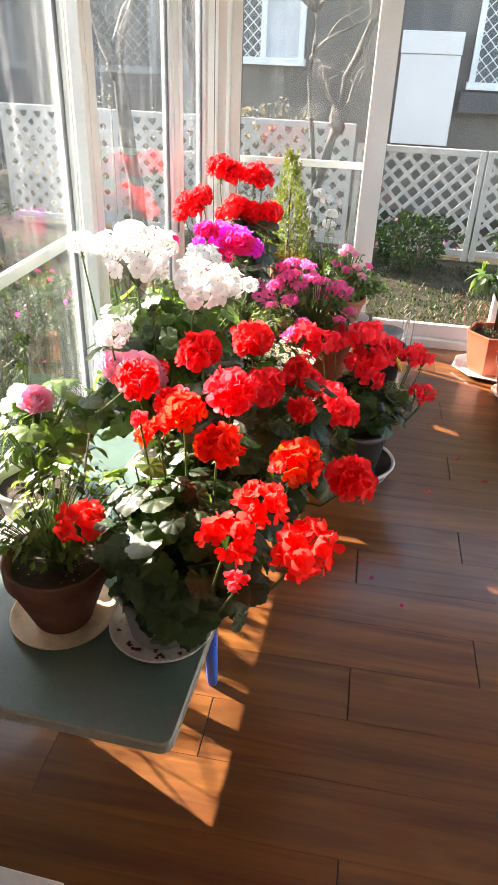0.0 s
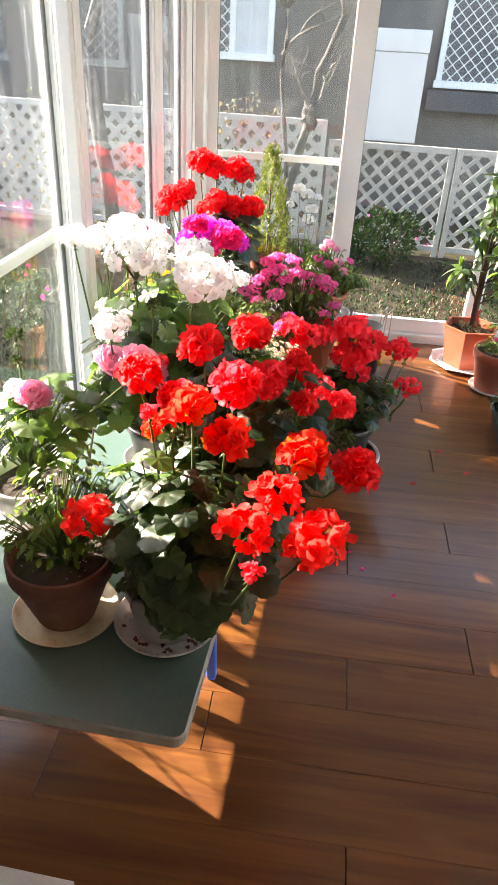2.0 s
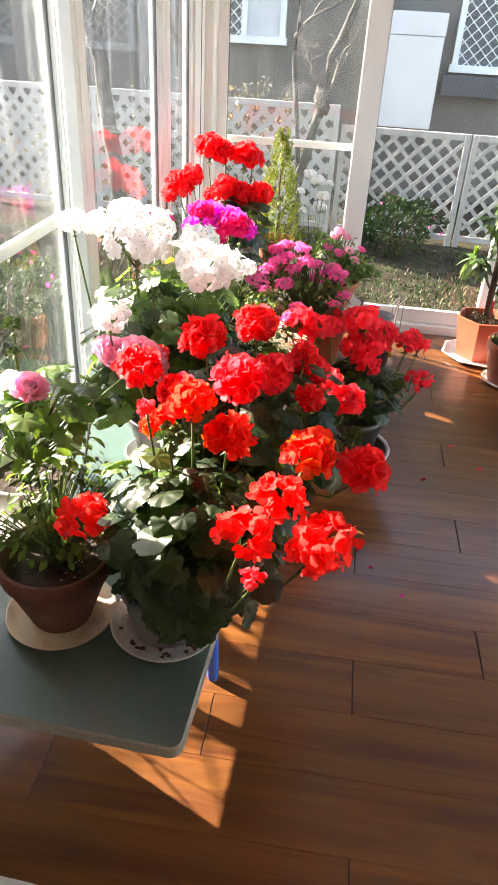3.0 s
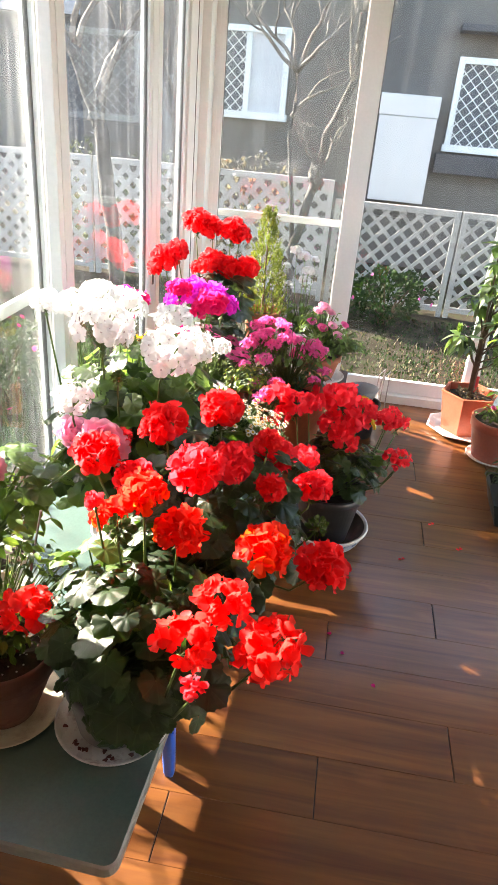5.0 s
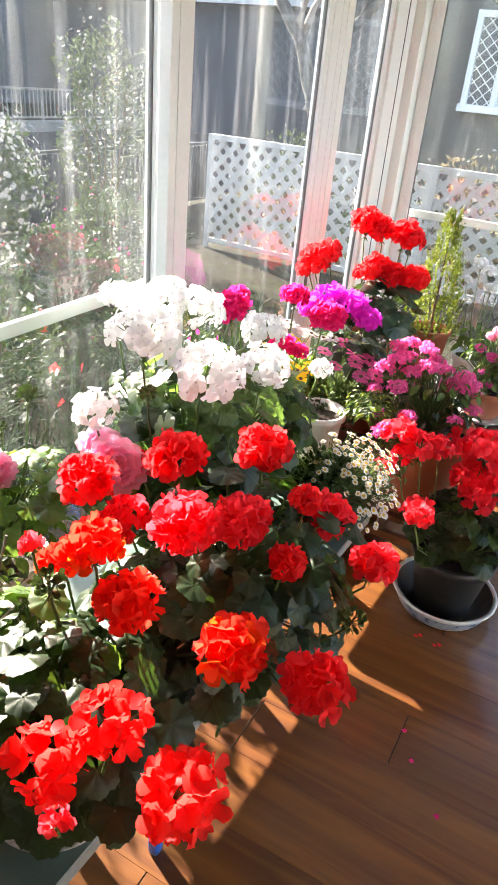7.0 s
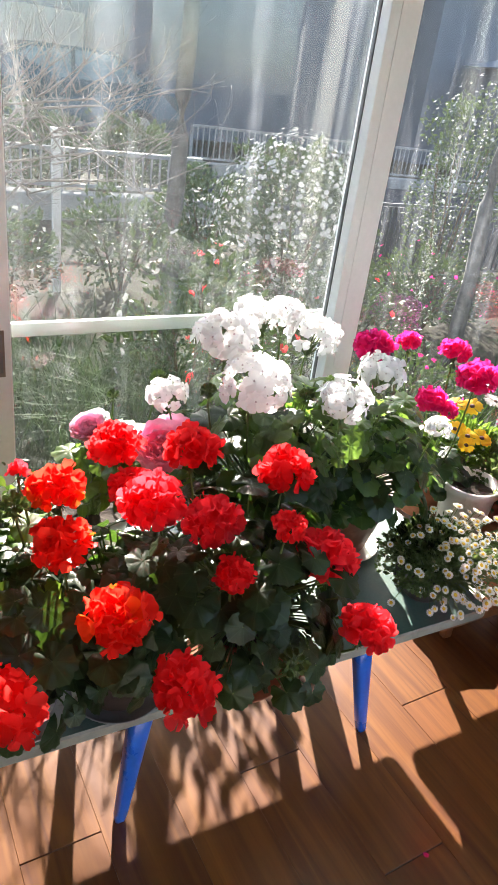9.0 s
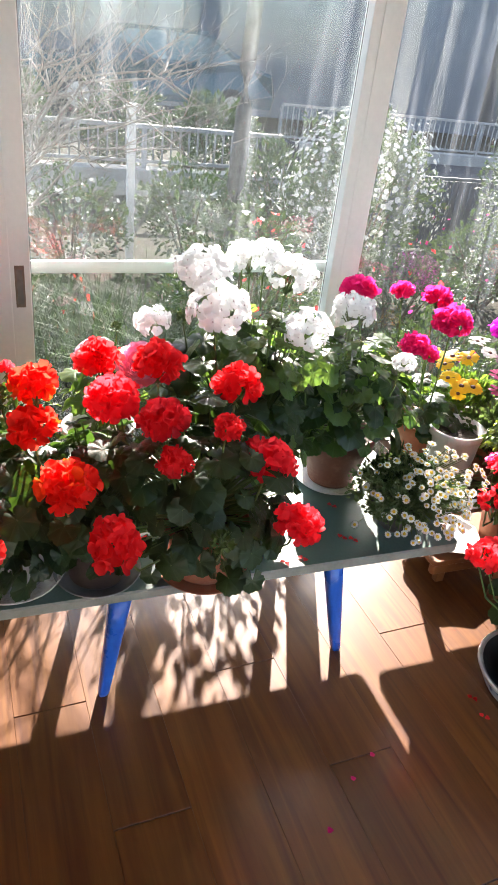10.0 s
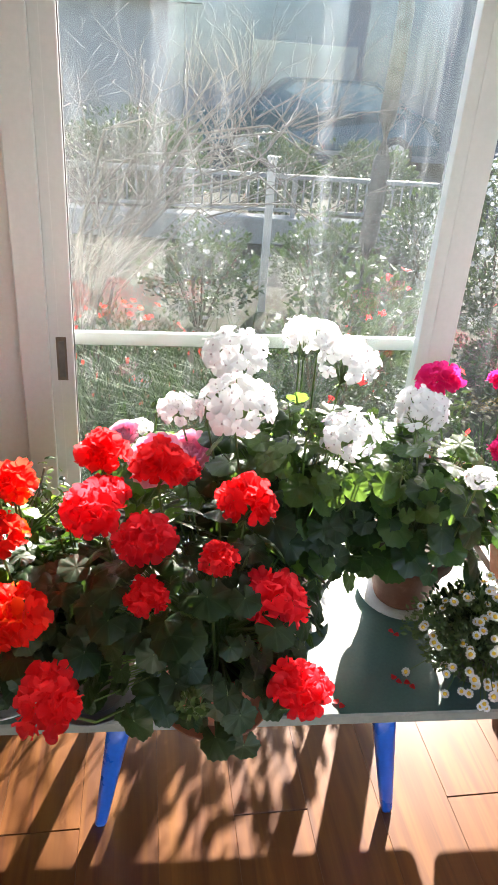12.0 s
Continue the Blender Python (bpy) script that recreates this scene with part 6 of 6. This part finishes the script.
for k in range(42):
    a, r = rnd.uniform(0, 6.28), math.sqrt(rnd.random())
    hd.append((0.375 + 0.19 * r * math.cos(a) - 0.02, 2.87 + 0.15 * r * math.sin(a), 0.745 - 0.16 * r * r + rnd.uniform(-0.035, 0.035), rnd.uniform(0.055, 0.085)))
blooms(g, "kal", at, b, hd, 534, 0.0016)
# dark-leaved plant with white edges beside it
at = (0.15, 3.10, 0.385)
g, s = pot("potted_plant", "dark-leaved plant with pale leaf edges in a clay pot", at, 0.06, 0.085, 0.12, M_CREAM, (0.008, 0.02), category="plant")
foliage(g, LEAF_OVAL_D, (0.0, -0.03, 0.2), (0.13, 0.13, 0.11), 60, 0.06, (0, 0, s), 541, low=-0.3)
foliage(g, [mesh_of("leaf", leaf_lance(5, 0.24, 0.3), M_WHITE)], (0.0, -0.05, 0.2), (0.13, 0.13, 0.12), 12, 0.05, (0, 0, s), 542, low=-0.2)
# small leafy plant in front
at = (0.165, 2.945, 0.385)
g, s = pot("potted_plant", "bushy light green plant in a small terracotta pot", at, 0.045, 0.065, 0.09, M_TERRA, (0.008, 0.02), category="plant")
foliage(g, LEAF_OVAL_L, (0.03, -0.03, 0.14), (0.10, 0.10, 0.07), 90, 0.024, (0, 0, s), 544, low=-0.3)
blooms(g, "kal", at, (0, 0, s), [(0.20, 2.88, 0.61, 0.04)], 545)


# lime conifer and white flowers in the corner
def conifer(at, h, r, label):
    g, s = pot("potted_conifer", label, at, 0.06, 0.085, 0.22, M_TERRA, (0.008, 0.02), category="conifer")
    part("trunk", tube(bmesh.new(), ((0, 0, s), (0, 0, s + h * 0.9)), 0.006, 0.002, 6), M_STEM_BROWN, g)
    rnd = random.Random(551)
    bm = bmesh.new()
    for k in range(420):
        t = rnd.random() ** 1.3
        a = rnd.uniform(0, 6.28)
        rr = r * (1 - t) ** 0.75 * rnd.uniform(0.55, 1.1) + 0.008
        p = Vector((rr * math.cos(a), rr * math.sin(a), s + 0.02 + h * t))
        up = Vector((math.cos(a) * 0.35, math.sin(a) * 0.35, 1)).normalized()
        for j in range(9):
            q = p + up * 0.006 * j
            d = Vector((rnd.uniform(-1, 1), rnd.uniform(-1, 1), 0.9)).normalized() * 0.013 * (1.1 - j * 0.07)
            sd = d.cross(Vector((rnd.uniform(-1, 1), rnd.uniform(-1, 1), rnd.uniform(-1, 1)))).normalized() * 0.0045
            bm.faces.new([bm.verts.new(v) for v in (q - sd, q + sd, q + d)])
    part("foliage", bm, M_LIME, g, "dense lime-green needles")
    return g


conifer((0.165, 3.565, 0.385), 0.44, 0.095, "narrow lime-green conifer in a small pot")
at = (0.335, 3.66, 0.385)
slat_bench((0.24, 3.57, 0), 0.19, 0.19, 0.385, 2, "small dark wooden plant stool", M_WOOD_DARK, "plant_stool")
g, s = pot("potted_cyclamen", "white-flowered plant on long stems in a pale pot", at, 0.055, 0.08, 0.12, M_WHITEPOT, (0.008, 0.02), category="plant")
foliage(g, LEAF_OVAL_L, (0.0, -0.01, 0.18), (0.10, 0.09, 0.08), 60, 0.045, (0, 0, s), 555, low=-0.3)
blooms(g, "white", at, (0, 0, s), [(0.33, 3.62, 0.86, 0.075), (0.36, 3.60, 0.80, 0.07), (0.29, 3.63, 0.88, 0.07), (0.345, 3.66, 0.74, 0.075), (0.25, 3.66, 0.80, 0.05), (0.27, 3.64, 0.72, 0.05), (0.38, 3.63, 0.85, 0.045)], 556, 0.0016)

# pink impatiens on the plant stool
at = (0.475, 3.36, 0.385)
g, s = pot("potted_impatiens", "pink flowering plant in a terracotta pot with a white saucer", at, 0.065, 0.092, 0.11, M_TERRA, (0.008, 0.025), saucer=(0.118, 0.02, M_WHITEPOT), category="plant")
b = (0, 0, s)
foliage(g, LEAF_OVAL_L, (0.06, -0.01, 0.16), (0.125, 0.12, 0.095), 240, 0.028, b, 561, low=-0.3)
foliage(g, LEAF_OVAL_L, (-0.02, 0.02, 0.22), (0.10, 0.09, 0.09), 110, 0.028, b, 562, low=-0.3)
blooms(g, "kal", at, b, [(0.46, 3.30, 0.57, 0.05), (0.50, 3.28, 0.535, 0.055), (0.44, 3.28, 0.53, 0.05)], 563)
rosettes(g, at, b, [(0.46, 3.40, 0.69, 0.055), (0.49, 3.42, 0.665, 0.045), (0.44, 3.38, 0.675, 0.045), (0.51, 3.34, 0.63, 0.045), (0.47, 3.32, 0.62, 0.05), (0.54, 3.30, 0.60, 0.05), (0.42, 3.33, 0.64, 0.045), (0.56, 3.36, 0.635, 0.04)], 564, [rosette(310, [M_KAL], 0.05, 4), ROSETTE[0]])


# dark pot with red geranium on the floor
at = (0.615, 2.70, 0.0)
g, s = pot("potted_geranium", "red geranium in a black pot standing in a white basin", at, 0.088, 0.128, 0.215, M_BLACKPOT, (0.012, 0.028), category="geranium", wall=0.008)
part("basin", lathe(bmesh.new(), [(0.10, 0.002), (0.134, 0.002), (0.158, 0.052), (0.166, 0.060), (0.164, 0.065), (0.157, 0.063), (0.146, 0.052), (0.108, 0.008), (0.10, 0.008)], 56), [M_WHITEPOT], g, "white enamel basin", smooth=True)
part("basin_lining", lathe(bmesh.new(), [(0.09, 0.0105), (0.108, 0.0105), (0.1435, 0.053), (0.151, 0.0605)], 56), M_BLACKPOT, g, "dark inside of the basin", smooth=True)
part("basin_band", lathe(bmesh.new(), [(0.1395, 0.010), (0.1575, 0.047)], 56), M_BLUEBAND, g, "blue painted band", smooth=True)
b = (0, 0, s)
foliage(g, LEAF_ROUND, (0.0, -0.02, 0.30), (0.18, 0.17, 0.11), 120, 0.034, b, 571, low=-0.4)
foliage(g, LEAF_ROUND_M, (0.03, 0.02, 0.31), (0.16, 0.14, 0.10), 40, 0.034, b, 572, low=-0.3)
blooms(g, "small_red", at, b, [(0.398, 2.582, 0.604, 0.12), (0.45, 2.60, 0.575, 0.13), (0.50, 2.66, 0.56, 0.10), (0.566, 2.782, 0.535, 0.15), (0.61, 2.75, 0.565, 0.15), (0.657, 2.836, 0.430, 0.13), (0.60, 2.70, 0.46, 0.15), (0.66, 2.72, 0.48, 0.15), (0.69, 2.78, 0.51, 0.12), (0.64, 2.66, 0.44, 0.12), (0.521, 2.487, 0.430, 0.115), (0.825, 2.840, 0.455, 0.10), (0.780, 2.80, 0.475, 0.10), (0.80, 2.83, 0.49, 0.08), (0.845, 2.671, 0.395, 0.085), (0.81, 2.69, 0.385, 0.07), (0.532, 2.438, 0.456, 0.09)], 573)
blooms(g, "tiny", at, b, [(0.83, 2.65, 0.36, 0.03)], 574)


# tool caddy, wire rack
cad = thing("garden_caddy", "dark bucket with yellow garden gloves and a grey bowl", "caddy", (0.69, 3.66, 0))
part("bucket", lathe(bmesh.new(), [(0, 0.002), (0.075, 0.002), (0.095, 0.17), (0.099, 0.172), (0.099, 0.178), (0.09, 0.176), (0.07, 0.01), (0, 0.01)], 36), M_BLACKPOT, cad, smooth=True)
bm = bmesh.new()
for k in range(4):
    tube(bm, arc((-0.03 + 0.018 * k, -0.02, 0.16), (0.05 + 0.012 * k, -0.085 + 0.012 * k, 0.15 - 0.03 * k), 0.05, 6), 0.011, 0.008, 7)
tube(bm, arc((-0.05, 0.0, 0.15), (0.04, -0.04, 0.19), 0.03, 6), 0.024, 0.018, 8)
part("glove", bm, M_YELLOWPLAST, cad, "crumpled yellow rubber glove", smooth=True)
part("bowl", lathe(bmesh.new(), [(0, 0.18), (0.05, 0.182), (0.075, 0.235), (0.078, 0.236), (0.053, 0.176), (0, 0.172)], 32, (0.0, 0.045, 0)), M_GREYPOT, cad, smooth=True)
rack = thing("wire_rack", "small grey wire rack leaning by the window", "rack", (0.775, 3.93, 0))
for x, y, z in ((0, 0, 0.24), (0.03, 0.03, 0.22)):
    part("wire_frame", tube(bmesh.new(), [(x - 0.02, y - 0.03, 0.003), (x - 0.01, y - 0.02, z), (x + 0.02, y + 0.08, z), (x + 0.02, y + 0.09, 0.003)], 0.003, n=6), M_METAL, rack)
for k in range(5):
    part("wire", tube(bmesh.new(), [(0.0 - 0.004 * k, -0.025 + 0.02 * k, 0.003), (0.003 + 0.004 * k, -0.022 + 0.022 * k, 0.22)], 0.0018, n=5), M_METAL, rack)


# ---------- plants on the right side of the floor ----------
LEAF_SHRUB = [mesh_of("leaf", leaf_lance(k, 0.21, 0.25 + 0.3 * k), m) for k, m in ((0, M_LEAF_DARK), (1, M_LEAF_MID), (2, M_LEAF_GREY))]


def hex_planter(at):
    t = thing("hexagonal_planter", "hexagonal terracotta planter with a glossy-leaved shrub on a white tray", "planter", at, rz=12)
    part("tray", lathe(bmesh.new(), [(0, 0), (0.15, 0), (0.188, 0.020), (0.192, 0.020), (0.192, 0.024), (0.18, 0.024), (0.148, 0.006), (0, 0.006)], 8), M_WHITEPOT, t, "white octagonal tray")
    part("body", lathe(bmesh.new(), [(0, 0.007), (0.112, 0.007), (0.145, 0.212), (0.150, 0.214), (0.150, 0.222), (0.135, 0.222), (0.130, 0.18), (0, 0.18)], 6), M_PLAST_TERRA, t)
    part("soil", lathe(bmesh.new(), [(0.129, 0.186), (0.07, 0.192), (0, 0.19)], 6), M_SOIL, t)
    rnd = random.Random(601)
    tips = []
    for k in range(18):
        a = k * 2.4
        rr = 0.12 + 0.15 * ((k * 5) % 7) / 6
        e = Vector((0.11 + rr * math.cos(a), -0.03 + rr * math.sin(a), 0.40 + 0.033 * k))
        q = Vector((0.012 * math.cos(a), 0.012 * math.sin(a), 0.34 + 0.022 * k))
        part("branch", tube(bmesh.new(), ((0.006 * math.cos(a), 0.006 * math.sin(a), 0.18), q, q.lerp(e, 0.5) + Vector((0, 0, 0.04)), e), 0.007, 0.003, 6), M_STEM_BROWN, t, smooth=True)
        tips += [(e, 12), (q.lerp(e, 0.55) + Vector((0, 0, 0.03)), 10)]
    for e, n in tips:
        for j in range(n):
            a = 6.28 * j / n + rnd.uniform(-.3, .3)
            out = Vector((math.cos(a), math.sin(a), rnd.uniform(-0.5, 0.35))).normalized()
            nrm = (Vector((0, 0, 1)) - out * out.z).normalized()
            m = Matrix((out.cross(nrm), out, nrm)).transposed().to_4x4()
            s = rnd.uniform(0.055, 0.10)
            piece("leaf", rnd.choice(LEAF_SHRUB if rnd.random() < 0.8 else LEAF_OVAL_L), t, Matrix.Translation(e) @ m @ Matrix.Diagonal((s, s, s, 1)))
    for k in range(5):
        p = tips[2 * k + 4][0] + Vector((0, 0, 0.02))
        for j in range(5):
            a = 1.26 * j
            m = rot_to((math.cos(a) * 0.5, math.sin(a) * 0.5, 1)) @ Matrix.Rotation(radians(60), 4, "X")
            piece("leaf", LEAF_OVAL_L[j % 3], t, Matrix.Translation(p) @ m @ Matrix.Diagonal((0.05, 0.05, 0.05, 1)))
    tuft(t, (0.0, 0, 0.20), (0.11, 0.11, 0.03), 160, 0.02, M_STRAW, 603, name="dry_leaves")
    part("plant_tag", boxed((0.02, 0.07, 0.18), (0.06, 0.073, 0.28), 0.001), M_TAG, t, "red plant tag with white marks")
    return t


hex_planter((1.235, 3.905, 0))
at = (1.355, 3.62, 0)
g, s = pot("potted_plant", "round terracotta plastic pot with small pink flowers", at, 0.098, 0.132, 0.205, M_PLAST_TERRA, (0.008, 0.045), saucer=(0.125, 0.014, M_WHITEPOT), category="plant", soil=0.86)
foliage(g, LEAF_OVAL_L, (0.0, 0.0, 0.22), (0.11, 0.11, 0.05), 70, 0.03, (0, 0, s), 611, low=-0.1)
foliage(g, LEAF_OVAL, (0.03, 0.03, 0.30), (0.09, 0.09, 0.10), 36, 0.06, (0, 0, s), 612, low=-0.2)
rosettes(g, at, (0, 0, s), [(1.34, 3.60, 0.30, 0.035), (1.42, 3.62, 0.33, 0.04), (1.30, 3.58, 0.27, 0.03)], 613, [rosette(320, [M_KAL], 0.05, 4)])
at = (1.62, 3.72, 0)
g, s = pot("potted_plant", "white pot with deep pink flowers", at, 0.08, 0.11, 0.19, M_WHITEPOT, (0.008, 0.02), category="plant")
foliage(g, LEAF_OVAL_D, (0, 0, 0.25), (0.13, 0.13, 0.09), 60, 0.05, (0, 0, s), 621, low=-0.2)
blooms(g, "kal", at, (0, 0, s), [(1.55, 3.66, 0.34, 0.06), (1.60, 3.62, 0.32, 0.06), (1.66, 3.66, 0.35, 0.06), (1.50, 3.62, 0.22, 0.05)], 622)


def rose_trough(at):
    t = thing("rose_trough", "black plastic trough with miniature red and yellow roses", "planter", at)
    w, d, h = 0.40, 0.30, 0.11
    bm = bmesh.new()
    def ring(i, z):
        return [bm.verts.new(p) for p in ((i, i, z), (w - i, i, z), (w - i, d - i, z), (i, d - i, z))]
    rs = [ring(0.03, 0.0), ring(0.004, h - 0.012), ring(0.0, h - 0.011), ring(0.0, h), ring(0.012, h), ring(0.03, 0.07)]
    for a, b2 in zip(rs, rs[1:]):
        for k in range(4):
            bm.faces.new((a[k], a[(k + 1) % 4], b2[(k + 1) % 4], b2[k]))
    bm.faces.new(rs[0][::-1]), bm.faces.new(rs[-1])
    part("trough", bm, M_DARKGREEN, t)
    foliage(t, LEAF_OVAL, (w / 2, d / 2, 0.19), (0.21, 0.17, 0.09), 240, 0.034, (w / 2, d / 2, 0.07), 631, low=-0.6, stalk=0.001)
    foliage(t, LEAF_OVAL_D, (w / 2, d / 2, 0.17), (0.20, 0.16, 0.08), 160, 0.036, (w / 2, d / 2, 0.07), 632, low=-0.6, stalk=0.001)
    rd, yl = rosette(330, [M_RED], 0.05, 4), rosette(331, [M_YELLOW], 0.05, 4)
    for x, y, z, w2, me in ((0.07, 0.03, 0.24, 0.04, rd), (0.03, 0.05, 0.20, 0.033, rd), (0.12, 0.05, 0.26, 0.032, yl), (0.23, 0.08, 0.27, 0.04, yl), (0.28, 0.05, 0.25, 0.04, yl), (0.32, 0.1, 0.25, 0.035, rd)):
        s2 = w2 / 0.1
        piece("flower_head", me, t, pose(x, y, z, 20, -15, 0) @ Matrix.Diagonal((s2, s2, s2, 1)))
        part("flower_stem", tube(bmesh.new(), ((x + 0.03, y + 0.04, 0.08), (x, y, z)), 0.0016, 0.0012, 5), M_STEM, t)
    return t


rose_trough((1.265, 2.945, 0))

# ---------- small things ----------
PETAL = bmesh.new()
petal(PETAL, Matrix.Translation((0, -0.007, 0.0015)), 0.014, 0.014, 0.05, 0, 0.05, random.Random(9))
PETAL = mesh_of("fallen_petal", PETAL, M_MAGENTA)
PETAL_R = PETAL.copy()
PETAL_R.materials[0] = M_RED
rnd = random.Random(701)
for x, y, z, me in ((0.69, 2.15, 0, PETAL), (0.736, 2.076, 0, PETAL), (0.834, 1.969, 0, PETAL), (0.60, 2.50, 0, PETAL_R), (0.66, 2.495, 0, PETAL_R), (1.03, 2.90, 0, PETAL_R), (1.13, 2.75, 0, PETAL_R),
                    (0.30, 2.18, TZ, PETAL_R), (0.315, 2.205, TZ, PETAL_R), (0.16, 2.215, TZ, PETAL_R), (0.36, 2.04, TZ, PETAL_R), (0.365, 1.99, TZ, PETAL_R), (0.91, 2.62, 0, PETAL_R), (0.33, 1.93, TZ, PETAL_R)):
    for k in range(2 if me is PETAL_R else 1):
        ob = tagged(new("fallen_petal", me), "fallen flower petal lying on the floor boards" if z == 0 else "fallen red petal lying on the green table", "petal", "fallen petals")
        ob.matrix_basis = pose(x + k * 0.012, y + k * 0.009, z + 0.001, 0, 0, rnd.uniform(0, 360))

board = thing("white_panel", "white plastic panel lying flat on the floor", "panel", (-0.13, 0.42, 0))
part("sheet", boxed((0, 0, 0), (0.33, 0.575, 0.02), 0.004), M_WHITEBOX, board)

# ---------- floor boards ----------
floor = tagged(new("floor", mesh_of("floor", boxed((XW, Y0, -0.1), (X1, Y1, -0.006)), M_JOINT, False)), "dark reddish-brown wooden floor boards", "floor", kind="structure")
floor.matrix_basis = ROOM
PW, PL = 0.1722, 1.03
def board_mesh(l, w):
    bm = boxed((0, 0, -0.006), (l, w, 0))
    bmesh.ops.bevel(bm, geom=[e for e in bm.edges if all(v.co.z > -0.001 for v in e.verts)], offset=0.0006, segments=1, affect="EDGES")
    return mesh_of("floor_board", bm, M_FLOOR, False)
GAP, SEAM = 0.0030, 0.0004     # at the ends; along the sides
cache = {}
for k in range(-19, 17):
    y0, y1 = max(Y0, 1.485 + k * PW), min(Y1, 1.485 + (k + 1) * PW)
    if y1 - y0 < 0.01:
        continue
    x = 0.674 + 0.343 * (k % 3) - 3 * PL
    while x < X1:
        a, b = max(XW, x), min(X1, x + PL)
        if b - a > 0.01:
            key = (round(b - a - GAP, 4), round(y1 - y0 - SEAM, 4))
            if key not in cache:
                cache[key] = board_mesh(*key)
            piece("floor_board", cache[key], floor, pose(a + GAP / 2, y0 + SEAM / 2, 0))
        x += PL
